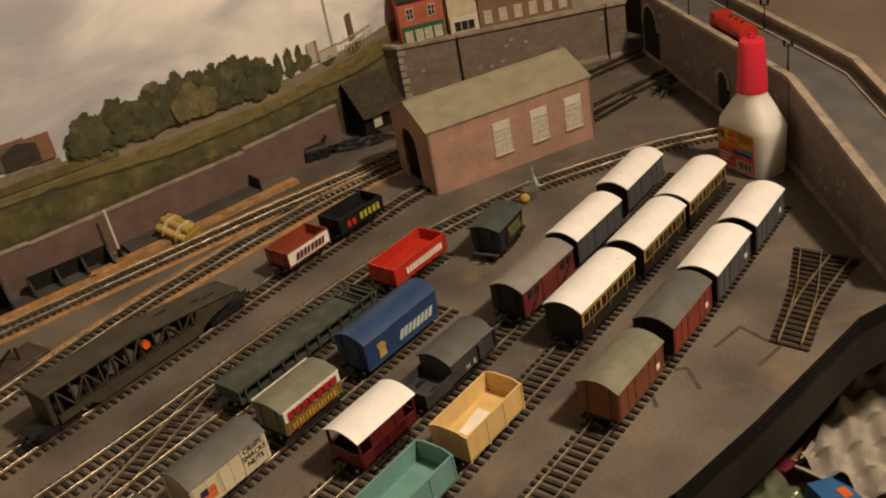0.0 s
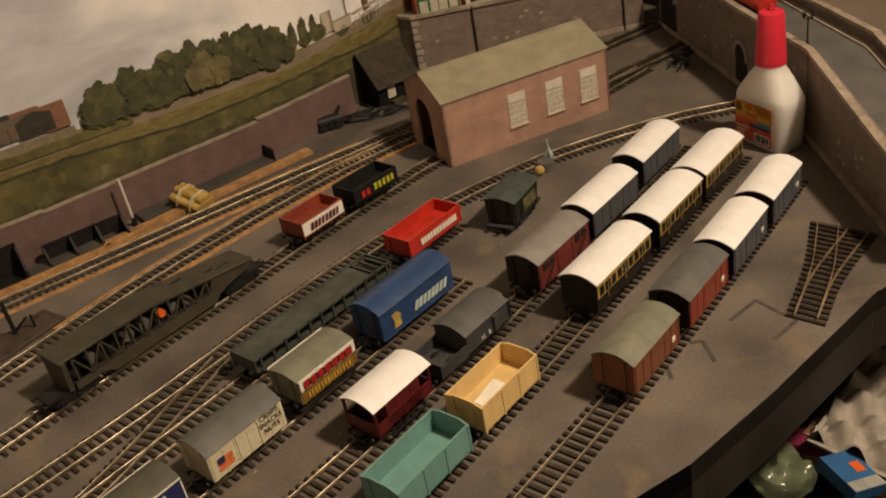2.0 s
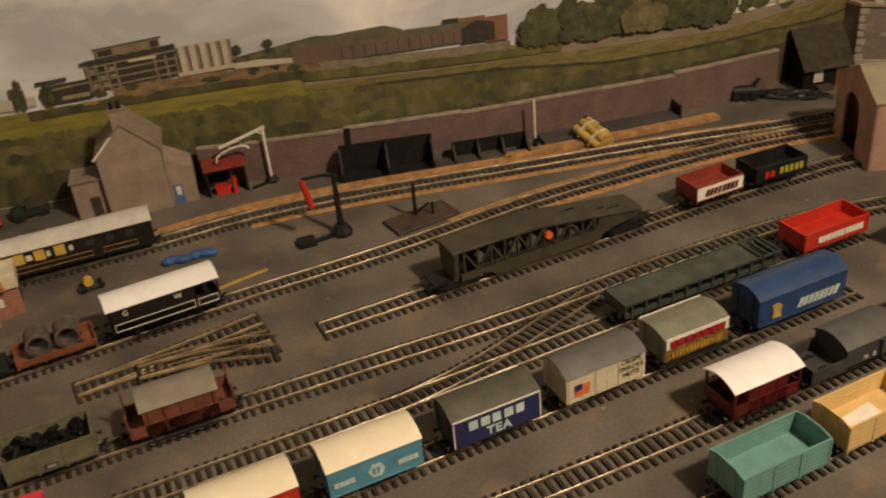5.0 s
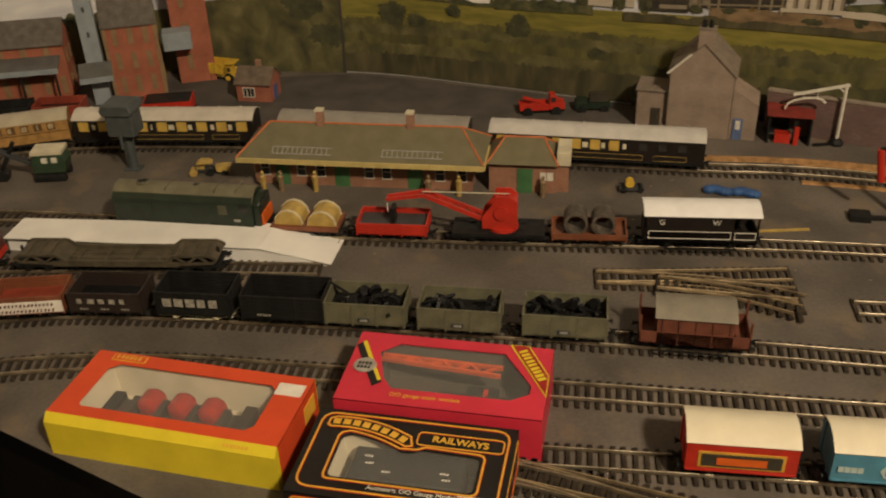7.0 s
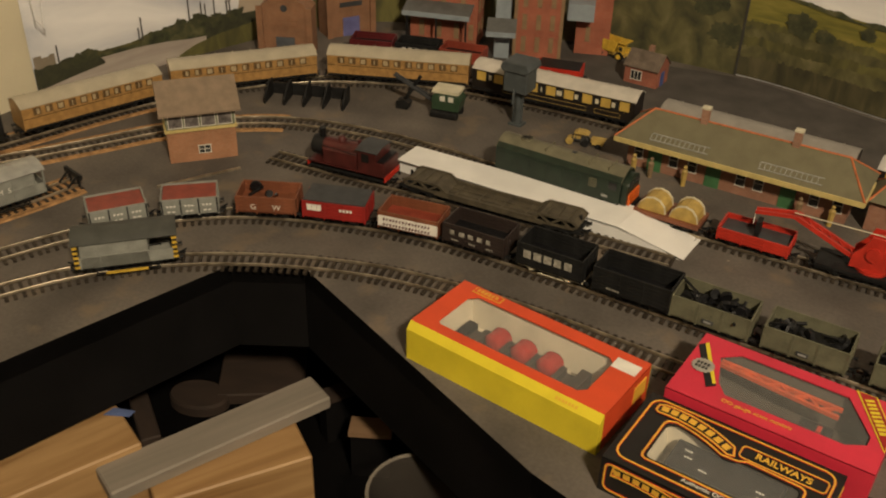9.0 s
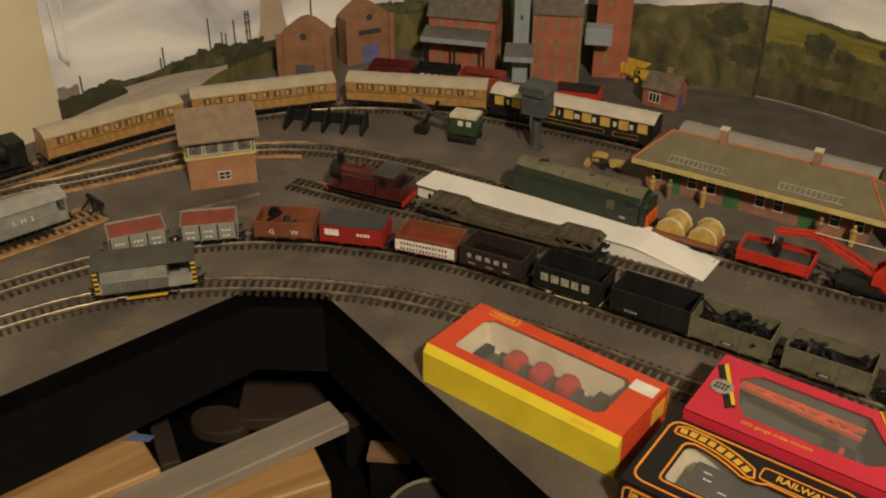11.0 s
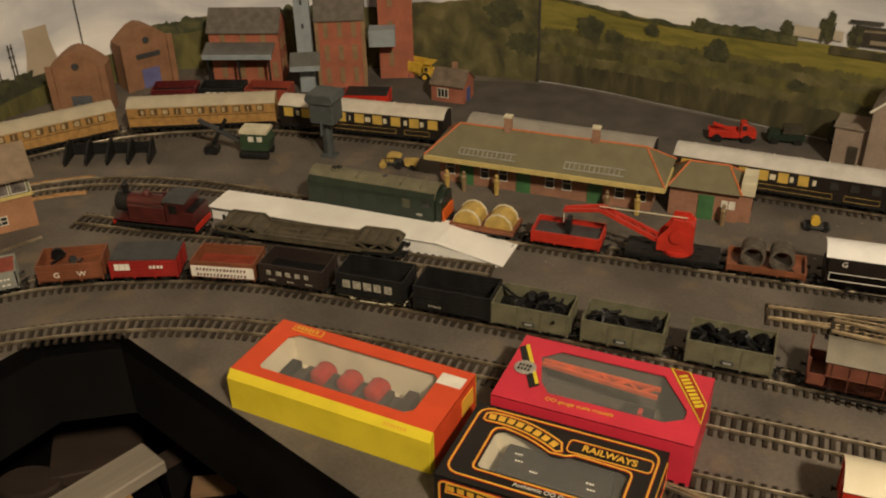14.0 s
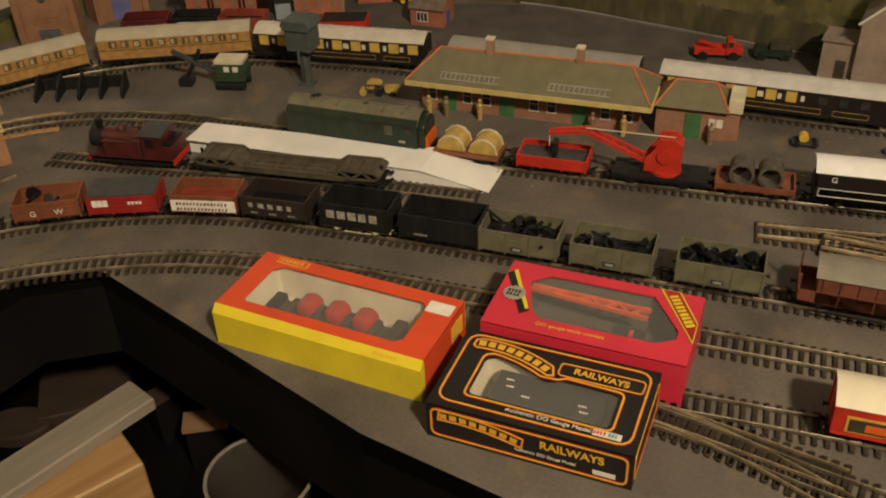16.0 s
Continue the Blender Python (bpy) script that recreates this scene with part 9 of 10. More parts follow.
for s in (-1, 1):
    for k in range(5):
        x = -0.021 + 0.0072 * k
        part("skip_rib", one(beam, (x, s * 0.0115, 0.0130), (x + 0.0008 * (k - 2), s * 0.0115, 0.0250), 0.0014, 0.0014), M_YELLOW, yt)
part("cab_guard", one(box, 0.0145, 0.0260, -0.0098, 0.0098, 0.0238, 0.0252), M_YELLOW, yt)
part("cab", one(box, 0.0140, 0.0225, -0.0085, 0.0005, 0.0060, 0.0205), M_YELLOW, yt)
part("cab_window", one(box, 0.0160, 0.0205, -0.0089, -0.0084, 0.0135, 0.0190), M_GLASS, yt)
part("engine_hood", one(box, 0.0140, 0.0255, 0.0010, 0.0085, 0.0060, 0.0150), M_YELLOW, yt)
part("chassis", one(box, -0.021, 0.024, -0.0055, 0.0055, 0.0050, 0.0090), M_TAN, yt)
for x in (-0.012, 0.017):
    for s in (-1, 1):
        wh = part("wheel", one(rod, (x, s * 0.0068, 0.0060), (x, s * 0.0108, 0.0060), 0.0060, n=16), M_BLACK, yt)
        part("hub", one(rod, (x, s * 0.0108, 0.0060), (x, s * 0.0114, 0.0060), 0.0034, n=12), M_YELLOW, wh)
cone = solid("red_cone", one(rod, (0, 0, 0), (0, 0, 0.012), 0.004, 0.001), M_RED, pose(-0.212, 0.540, 0), "small red and white cone by the hut", "cone")
jp = thing("toy_tractor", pose(0.140, 0.446, 0, 0, 0, 10), "red toy breakdown truck on the yard", "toy truck")
part("chassis", one(box, -0.026, 0.026, -0.0060, 0.0060, 0.0050, 0.0075), M_BLACK, jp)
bm = bmesh.new()
prism(bm, [(0.008, 0.0075), (0.026, 0.0075), (0.0262, 0.0150), (0.0180, 0.0160), (0.0155, 0.0240), (0.0085, 0.0245)][::-1], -0.0080, 0.0080, "y")
soften(bm, 0.0010, 2)
part("cab", bm, M_RED, jp)
for s in (-1, 1):
    part("cab_window", one(box, 0.0098, 0.0150, s * 0.0081 - 0.0002, s * 0.0081 + 0.0002, 0.0170, 0.0225), M_GLASS, jp)
part("deck", one(box, -0.026, 0.0075, -0.0080, 0.0080, 0.0075, 0.0125), M_RED, jp)
for s in (-1, 1):
    part("side_rail", one(box, -0.026, 0.0075, s * 0.0076 - 0.0006, s * 0.0076 + 0.0006, 0.0125, 0.0150), M_RED, jp)
part("crane_jib", one(beam, (0.004, 0, 0.0130), (-0.022, 0, 0.0215), 0.0022, 0.0030), M_RED, jp)
for x in (-0.017, 0.016):
    for s in (-1, 1):
        part("wheel", one(rod, (x, s * 0.0065, 0.0058), (x, s * 0.0100, 0.0058), 0.0058), M_BLACK, jp)
gv = thing("toy_jeep", pose(0.198, 0.458, 0, 0, 0, 8), "dark green toy jeep beside the red truck", "toy truck")
part("body", one(box, -0.020, 0.020, -0.008, 0.008, 0.006, 0.0135), M_GREENLOCO, gv)
part("bonnet", one(box, -0.019, -0.007, -0.006, 0.006, 0.0135, 0.0165), M_GREENLOCO, gv)
part("hood", one(box, -0.004, 0.018, -0.007, 0.007, 0.014, 0.022), M_OLIVE, gv)
for x in (-0.013, 0.013):
    for s in (-1, 1):
        part("wheel", one(rod, (x, s * 0.0065, 0.005), (x, s * 0.0095, 0.005), 0.005), M_BLACK, gv)
bm = bmesh.new()
for i in range(14):
    rnd = random.Random(i)
    ball(bm, (rnd.uniform(-0.012, 0.012), rnd.uniform(-0.008, 0.008), rnd.uniform(0.006, 0.030)), rnd.uniform(0.006, 0.011), 8)
solid("shrub", bm, mat("dark_foliage", (0.022, 0.026, 0.014), 0.9, 0.4, 220.0, 0.6), pose(0.258, 0.462, 0), "dark rough shrub behind the cottage", "shrub", kind="stuff")
# road surface of the yard and wagons standing by the mill
deck("yard", [(-0.60, 0.352), (-0.25, 0.366), (0.26, 0.345), (0.25, 0.474), (-0.10, 0.555), (-0.55, 0.478)], [0.0022] * 6, mat("yard_tarmac", (0.075, 0.066, 0.058), 0.9, 0.15, 30.0, 0.2), "dark tarmac yard behind the outer track", thick=0.002)
for at, body, lab in (((-0.540, 0.351, 22), M_MAROON, "maroon open wagon standing by the mill"), ((-0.483, 0.372, 17), M_BLACK, "black open wagon with white letters by the mill"), ((-0.424, 0.386, 12), M_REDVAN, "red-brown open wagon by the mill canopy"), ((-0.296, 0.404, 14), M_RED, "red open wagon with dark load beside the tower")):
    w = open_wagon("open_wagon", (*at, 0.0025), 0.056, 0.0150, body, lab, inside=M_COAL)
    if body is M_BLACK:
        bars(4, 0.036, 0.005, M_WHITEP, w, on_side(0, 0.0165, proud=0.0010), seed=60, gap=0.4)
    if body is M_RED:
        part("coal_load", one(box, -0.0265, 0.0265, -0.0148, 0.0148, 0.0190, 0.0240), M_COAL, w)

# ---- boxed models at the front of the board ----
M_CARTONRED = mat("carton_red", (0.66, 0.075, 0.022), 0.42, 0.06, 30.0, 0.03)
M_CARTONYEL = mat("carton_yellow", (0.74, 0.60, 0.030), 0.42, 0.06, 30.0, 0.03)
M_MAGENTA = mat("carton_magenta", (0.60, 0.03, 0.06), 0.42, 0.07, 30.0, 0.03)
M_CARTONBLK = mat("carton_black", (0.012, 0.011, 0.011), 0.42, 0.2, 30.0, 0.03)
M_GOLDINK = mat("carton_gold_ink", (0.74, 0.43, 0.05), 0.42, 0.06, 60.0, 0.0)
M_TRAY = mat("cream_inner_tray", (0.55, 0.49, 0.36), 0.7, 0.08, 40.0, 0.05)
M_FILM = clear_mat("clear_film")
M_REDINK = mat("carton_red_ink", (0.62, 0.06, 0.02), 0.45, 0.06, 60.0, 0.0)


def frame_face(bm, L, D, hole, z0, z1):
    """A flat board with an opening, given as an outline inside it (anticlockwise, as many corners as it likes)."""
    out, k = [], len(hole)
    cx, cy = sum(p[0] for p in hole) / k, sum(p[1] for p in hole) / k
    for x, y in hole:
        dx, dy = x - cx, y - cy
        t = min(((L - cx) / dx if dx > 1e-9 else (-cx / dx if dx < -1e-9 else 1e9)), ((D - cy) / dy if dy > 1e-9 else (-cy / dy if dy < -1e-9 else 1e9)))
        out.append((cx + dx * t, cy + dy * t))
    corners = [(0, 0), (L, 0), (L, D), (0, D)]
    rings = {}
    for z in (z0, z1):
        rings[z] = ([bm.verts.new((x, y, z)) for x, y in hole], [bm.verts.new((x, y, z)) for x, y in out], [bm.verts.new((x, y, z)) for x, y in corners])
    def edge_of(p):
        return 0 if abs(p[1]) < 1e-7 else 1 if abs(p[0] - L) < 1e-7 else 2 if abs(p[1] - D) < 1e-7 else 3
    for z in (z0, z1):
        hv, ov, cv = rings[z]
        for i in range(k):
            j = (i + 1) % k
            a, b = edge_of(out[i]), edge_of(out[j])
            mid = []
            while a != b:
                mid.append(cv[(a + 1) % 4])
                a = (a + 1) % 4
            f = [hv[i], ov[i], *mid, ov[j], hv[j]]
            bm.faces.new(f if z == z1 else f[::-1])
    for i in range(k):
        j = (i + 1) % k
        bm.faces.new((rings[z0][0][i], rings[z0][0][j], rings[z1][0][j], rings[z1][0][i]))


def carton(at, L, D, H, top_m, front_m, back_m, end_m, hole, label, tray_m):
    t = thing("model_box", pose(*at), label, "box", "boxed models")
    c = 0.0008
    bm = bmesh.new()
    frame_face(bm, L, D, hole, H - c, H)
    part("top_face", bm, top_m, t)
    part("front_face", one(box, 0, L, 0, c, 0, H - c), front_m, t)
    part("back_face", one(box, 0, L, D - c, D, 0, H - c), back_m, t)
    part("end_flap", one(box, 0, c, c, D - c, 0, H - c), end_m, t)
    part("end_flap", one(box, L - c, L, c, D - c, 0, H - c), end_m, t)
    part("bottom_face", one(box, c, L - c, c, D - c, 0, c), tray_m, t)
    bm = bmesh.new()
    xs, ys = [p[0] for p in hole], [p[1] for p in hole]
    x0, x1, y0, y1 = min(xs) - 0.003, max(xs) + 0.003, min(ys) - 0.003, max(ys) + 0.003
    f = [bm.verts.new(p) for p in ((x0, y0, H - 0.0015), (x1, y0, H - 0.0015), (x1, y1, H - 0.0015), (x0, y1, H - 0.0015))]
    bm.faces.new(f)
    film = part("film_window", bm, M_FILM, t, "clear plastic film window")
    film.visible_shadow = False
    bm = bmesh.new()
    for (ax, ay), (bx, by), (cx, cy), (dx, dy) in (((x0, y0), (x1, y0), (x1 - 0.006, y0 + 0.005), (x0 + 0.006, y0 + 0.005)), ((x1, y0), (x1, y1), (x1 - 0.006, y1 - 0.005), (x1 - 0.006, y0 + 0.005)), ((x1, y1), (x0, y1), (x0 + 0.006, y1 - 0.005), (x1 - 0.006, y1 - 0.005)), ((x0, y1), (x0, y0), (x0 + 0.006, y0 + 0.005), (x0 + 0.006, y1 - 0.005))):
        bm.faces.new([bm.verts.new(p) for p in ((ax, ay, H - 0.003), (bx, by, H - 0.003), (cx, cy, 0.006), (dx, dy, 0.006))])
    bm.faces.new([bm.verts.new(p) for p in ((x0 + 0.006, y0 + 0.005, 0.006), (x1 - 0.006, y0 + 0.005, 0.006), (x1 - 0.006, y1 - 0.005, 0.006), (x0 + 0.006, y1 - 0.005, 0.006))])
    part("inner_tray", bm, tray_m, t)
    return t


LB, DB, HB = 0.165, 0.073, 0.033
YB = pose(-0.1575, -0.150, 0, 0, 0, -5.9) @ pose(0, 0.005, 0)
yb = carton((0, 0, 0), LB, DB - 0.005, HB, M_CARTONRED, M_CARTONYEL, M_CARTONYEL, M_CARTONRED, [(0.020, 0.010), (0.138, 0.010), (0.143, 0.015), (0.143, 0.051), (0.138, 0.056), (0.023, 0.056), (0.017, 0.050), (0.017, 0.013)], "red and yellow model wagon box with a window", M_TRAY)
yb.matrix_world = YB
part("front_panel", one(box, 0, LB, -0.0050, -0.0042, 0, HB - 0.0055), M_CARTONYEL, yb)
bm = bmesh.new()
prism(bm, [(-0.0050, HB - 0.0055), (-0.0040, HB - 0.0058), (0.0002, HB - 0.0006), (0.0, HB + 0.0002)], 0, LB)
part("front_lip", bm, M_CARTONYEL, yb)
for x in (0.0004, LB - 0.0004):
    bm = bmesh.new()
    prism(bm, [(-0.0046, 0.0), (0.0, 0.0), (0.0, HB - 0.001), (-0.0046, HB - 0.0060)], x - 0.0003, x + 0.0003)
    part("lip_end", bm, M_CARTONYEL, yb)
part("name_plaque", one(box, 0.014, 0.040, 0.0590, 0.0660, HB, HB + 0.0004), M_GOLDINK, yb)
part("plaque_panel", one(box, 0.0150, 0.0390, 0.0598, 0.0652, HB + 0.0004, HB + 0.0007), M_CARTONRED, yb)
bars(6, 0.020, 0.0036, M_GOLDINK, yb, pose(0.027, 0.0625, HB + 0.0007), seed=70)
part("price_label", one(box, 0.1430, 0.1620, 0.0475, 0.0595, HB, HB + 0.0004), M_WHITEP, yb, "white price label")
part("end_plaque", one(box, LB, LB + 0.0005, 0.044, 0.062, 0.012, 0.026), M_GOLDINK, yb)
bars(7, 0.018, 0.0022, M_GOLDINK, yb, pose(0.138, -0.0030, HB - 0.0024, 45, 0, 0), seed=71)
mdl = thing("boxed_tank_wagon", YB @ pose(0.078, 0.033, 0.0065), "dark tank wagon with three red tanks inside its box", "wagon", "boxed models")
M_CHASSIS = mat("dusty_chassis", (0.050, 0.036, 0.028), 0.6, 0.2, 120.0, 0.1)
part("chassis", one(box, -0.054, 0.054, -0.0190, 0.0080, 0.0, 0.0085), M_CHASSIS, mdl)
part("side_girder", one(box, -0.050, 0.050, -0.0195, -0.0120, 0.0085, 0.0135), M_CHASSIS, mdl)
for x in (-0.034, -0.012, 0.012, 0.034):
    part("saddle", one(box, x - 0.0022, x + 0.0022, -0.0190, 0.0060, 0.0085, 0.0150), M_CHASSIS, mdl)
M_TANKRED = mat("tank_red", (0.34, 0.022, 0.015), 0.18, 0.08, 80.0, 0.02)
for x in (-0.0265, 0.0000, 0.0265):
    bm = bmesh.new()
    lathe(bm, [(0.0006, -0.0112), (0.0050, -0.0108), (0.0084, -0.0092), (0.0098, -0.0070), (0.0104, -0.0066), (0.0104, 0.0066), (0.0098, 0.0070), (0.0084, 0.0092), (0.0050, 0.0108), (0.0006, 0.0112)], 26)
    part("tank", bm, M_TANKRED, mdl, smooth=True, m=pose(x * 0.86, 0.0040, 0.0125, 90) @ Matrix.Diagonal((0.84, 0.74, 0.84, 1)))
part("end_frame", one(box, 0.046, 0.054, -0.0170, 0.0100, 0.004, 0.0165), mat("brown_black", (0.030, 0.018, 0.012), 0.5, 0.2, 80.0, 0.05), mdl)
part("end_frame", one(box, -0.054, -0.046, -0.0170, 0.0100, 0.002, 0.0130), M_BLACK, mdl)
for x, y in ((-0.020, -0.0155), (0.006, -0.0155), (0.030, -0.0155)):
    bars(3, 0.006, 0.0016, M_WHITEP, mdl, pose(x, y - 0.001, 0.0097), seed=93)

LM, DM, HM = 0.132, 0.076, 0.029
def arch_y(x):
    return 0.0640 - 6.5 * (x - 0.022) ** 2


arch_hole = [(0.025, 0.0165), (0.109, 0.0165), (0.1115, 0.0180), (0.1125, 0.0205), (0.1125, 0.0430), (0.1110, 0.0455), (0.1080, 0.0465), (0.0745, 0.0475), (0.0690, 0.0445)] + [(x / 1000, arch_y(x / 1000) - 0.0092) for x in (63, 57, 51, 45, 39, 33, 28)] + [(0.0235, 0.0525), (0.0220, 0.0490), (0.0220, 0.0200), (0.0230, 0.0175)]
mb = carton((0.0195, -0.1935, 0, 0, 0, -3.6), LM, DM, HM, M_CARTONBLK, M_CARTONBLK, M_CARTONBLK, M_CARTONBLK, arch_hole, "black model railway box with gold lines and window", M_TRAY)


def outline(t, pts, w, material, m, closed=True, name="gold_line"):
    """A printed line of even width along pts, with mitred corners."""
    bm = bmesh.new()
    n = len(pts)
    ring = []
    for i in range(n):
        p = Vector(pts[i])
        a = Vector(pts[i - 1]) if closed or i > 0 else p * 2 - Vector(pts[i + 1])
        c = Vector(pts[(i + 1) % n]) if closed or i < n - 1 else p * 2 - Vector(pts[i - 1])
        d0, d1 = (p - a).normalized(), (c - p).normalized()
        nm = Vector((-(d0.y + d1.y), d0.x + d1.x)).normalized()
        k = min(1.8, 1 / max(0.3, nm.dot(Vector((-d1.y, d1.x)))))
        ring.append([bm.verts.new((*(p + nm * (w / 2 * k * s)), z)) for s, z in ((-1, -0.0002), (1, -0.0002), (1, 0.0002), (-1, 0.0002))])
    for i in range(n if closed else n - 1):
        u, v = ring[i], ring[(i + 1) % n]
        for q in range(4):
            bm.faces.new((u[q], v[q], v[(q + 1) % 4], u[(q + 1) % 4]))
    if not closed:
        bm.faces.new(ring[0][::-1])
        bm.faces.new(ring[-1])
    part(name, bm, material, t, m=m)


def gilt(t, pts, m, lift=0.0, w=0.0011):
    """A gold line edged in dark red."""
    outline(t, pts, w * 1.55, M_REDINK, m @ Matrix.Translation((0, 0, lift)), name="red_edge")
    outline(t, pts, w, M_GOLDINK, m @ Matrix.Translation((0, 0, lift + 0.00025)))


def rounded(x0, x1, y0, y1, r):
    pts = []
    for cx, cy, a0 in ((x1 - r, y0 + r, -90), (x1 - r, y1 - r, 0), (x0 + r, y1 - r, 90), (x0 + r, y0 + r, 180)):
        for k in range(4):
            a = radians(a0 + 30 * k)
            pts.append((cx + r * math.cos(a), cy + r * math.sin(a)))
    return pts


TOP = Matrix.Translation((0, 0, HM + 0.0002))
gilt(mb, rounded(0.0045, LM - 0.0045, 0.0060, DM - 0.0040, 0.008), TOP)
gilt(mb, [(x + 0.0024 * (1 if x > 0.067 else -1), y + (0.0024 if y > 0.037 else -0.0024)) for x, y in arch_hole], TOP)
# arched name band
arc_x = [0.012 + 0.0052 * i for i in range(11)]
band = [(x, arch_y(x)) for x in arc_x]
rim = [(x, y - 0.0046) for x, y in band] + [(0.0680, arch_y(0.0680) - 0.0010)] + [(x + 0.0016, y + 0.0046) for x, y in reversed(band)] + [(0.0100, arch_y(0.010) + 0.0028), (0.0098, arch_y(0.010) - 0.0028)]
bm = bmesh.new()
prism(bm, rim, 0, 0.0003, "z")
part("name_band", bm, M_CARTONBLK, mb, m=Matrix.Translation((0, 0, HM + 0.0005)))
gilt(mb, rim, Matrix.Translation((0, 0, HM + 0.0008)), w=0.0011)
for i in range(8):
    x = 0.0150 + 0.0066 * i
    slope = math.degrees(math.atan(-13.0 * (x - 0.022)))
    bars(1, 0.0050, 0.0052, M_GOLDINK, mb, pose(x, arch_y(x), HM + 0.0011, 0, 0, slope), seed=80 + i, gap=0.0)
lettering("RAILWAYS", 0.0076, M_GOLDINK, mb, pose(0.0975, 0.0572, HM + 0.0006, 0, 0, -2), spacing=1.0, bold=0.00022)
gilt(mb, rounded(0.0700, 0.1250, 0.0515, 0.0632, 0.0028), Matrix.Translation((0, 0, HM + 0.0003)), w=0.0008)
lettering("Authentic OO Gauge Model", 0.0047, M_WHITEP, mb, pose(0.076, 0.0108, HM + 0.0004))
part("maker_patch", one(box, 0.104, 0.1215, 0.0085, 0.0135, HM, HM + 0.0004), M_WHITEP, mb)
bars(4, 0.008, 0.0030, M_REDINK, mb, pose(0.1085, 0.0110, HM + 0.0005), seed=88)
bars(3, 0.006, 0.0030, M_SKYBLUE, mb, pose(0.1165, 0.0110, HM + 0.0005), seed=89)
F = Matrix.Translation((0, -0.0003, 0)) @ SIDE
gilt(mb, rounded(0.0035, LM - 0.0035, 0.0035, HM - 0.0035, 0.004), F, w=0.0011)
side_band = [(0.008 + 0.0055 * i, 0.0215 - 3.4 * (0.008 + 0.0055 * i - 0.020) ** 2) for i in range(11)]
gilt(mb, [(x, y - 0.0040) for x, y in side_band] + [(x + 0.001, y + 0.0036) for x, y in reversed(side_band)], F, 0.0001, 0.0009)
for i in range(8):
    x = 0.0118 + 0.0066 * i
    bars(1, 0.0048, 0.0044, M_GOLDINK, mb, F @ pose(x, 0.0213 - 3.4 * (x - 0.020) ** 2, 0.0004, 0, 0, math.degrees(math.atan(-6.8 * (x - 0.020)))), seed=98 + i, gap=0.0)
lettering("RAILWAYS", 0.0084, M_GOLDINK, mb, F @ pose(0.0945, 0.0180, 0.0002), spacing=1.0, bold=0.00022)
lettering("Authentic OO Gauge Model", 0.0034, M_WHITEP, mb, F @ pose(0.078, 0.0095, 0.0002))
part("maker_patch", one(box, 0.108, 0.122, 0.006, 0.0095, 0, 0.0003), M_WHITEP, mb, m=F)
R = right_face(LM + 0.0002)
outline(mb, rounded(0.004, DM - 0.004, 0.0035, HM - 0.0035, 0.004), 0.0009, M_GOLDINK, R)
outline(mb, rounded(0.0055, DM - 0.0055, 0.0050, HM - 0.0050, 0.004), 0.0005, M_REDINK, R)
mdl = thing("boxed_van", pose(0.0195, -0.1935, 0, 0, 0, -3.6) @ pose(0.068, 0.036, 0.0065), "dark grey model van lying inside its box", "wagon", "boxed models")
bm = bmesh.new()
box(bm, -0.036, 0.036, -0.0140, 0.0150, 0.0, 0.0175)
soften(bm, 0.0012)
part("body", bm, mat("boxed_van_black", (0.018, 0.018, 0.019), 0.5, 0.2, 80.0, 0.05), mdl)
for x, z in ((-0.026, 0.006), (-0.024, 0.0), (0.024, -0.002), (0.026, -0.007), (-0.012, -0.006)):
    bars(3, 0.006, 0.0015, M_WHITEP, mdl, pose(x, z, 0.0177), seed=91)

LP, DP, HP = 0.139, 0.075, 0.035
oct_hole = [(0.036, 0.016), (0.116, 0.016), (0.128, 0.024), (0.128, 0.033), (0.106, 0.065), (0.031, 0.065), (0.019, 0.054), (0.028, 0.026)]
pb = carton((0.0315, -0.1145, 0, 0, 0, -3.3), LP, DP, HP, M_MAGENTA, M_MAGENTA, M_MAGENTA, M_MAGENTA, oct_hole, "magenta-red model crane box with a window", mat("dark_tray", (0.075, 0.062, 0.048), 0.6, 0.1, 40.0, 0.05))
for pts, m, dz in (([(0.1080, 0.075), (0.1220, 0.075), (0.139, 0.044), (0.139, 0.022)], M_CARTONYEL, 0.0003), ([(0.1100, 0.0742), (0.1212, 0.0742), (0.1384, 0.0430), (0.1384, 0.0245)], M_INKRED, 0.0006),
                   ([(0.0005, 0.058), (0.0060, 0.064), (0.0280, 0.0210), (0.0225, 0.0160)], M_CARTONBLK, 0.0003), ([(0.0042, 0.0615), (0.0062, 0.064), (0.0270, 0.0230), (0.0250, 0.0215)], M_CARTONYEL, 0.0006)):
    bm = bmesh.new()
    prism(bm, pts[::-1], 0, 0.0003, "z")
    part("diagonal_band", bm, m, pb, m=Matrix.Translation((0, 0, HP + dz)))
bars(9, 0.036, 0.0062, M_CARTONYEL, pb, pose(0.1268, 0.0530, HP + 0.0013, 0, 0, -60.5), seed=95)
lettering("OO gauge scale models", 0.0050, M_GOLDINK, pb, pose(0.060, 0.0095, HP + 0.0004))
bm = bmesh.new()
star = []
for i in range(32):
    r = 0.0085 if i % 2 else 0.0072
    star.append((r * math.cos(2 * math.pi * i / 32), r * math.sin(2 * math.pi * i / 32)))
prism(bm, star, 0, 0.0004, "z")
sl = part("silver_seal", bm, mat("silver_foil", (0.55, 0.53, 0.48), 0.4, 0.1, 100.0, 0.05, metal=0.5), pb, m=pose(0.0125, 0.036, HP + 0.0010))
bars(4, 0.010, 0.0030, M_INK, sl, pose(0, 0.0018, 0.0005), seed=96)
bars(4, 0.010, 0.0030, M_INK, sl, pose(0, -0.0025, 0.0005), seed=97)
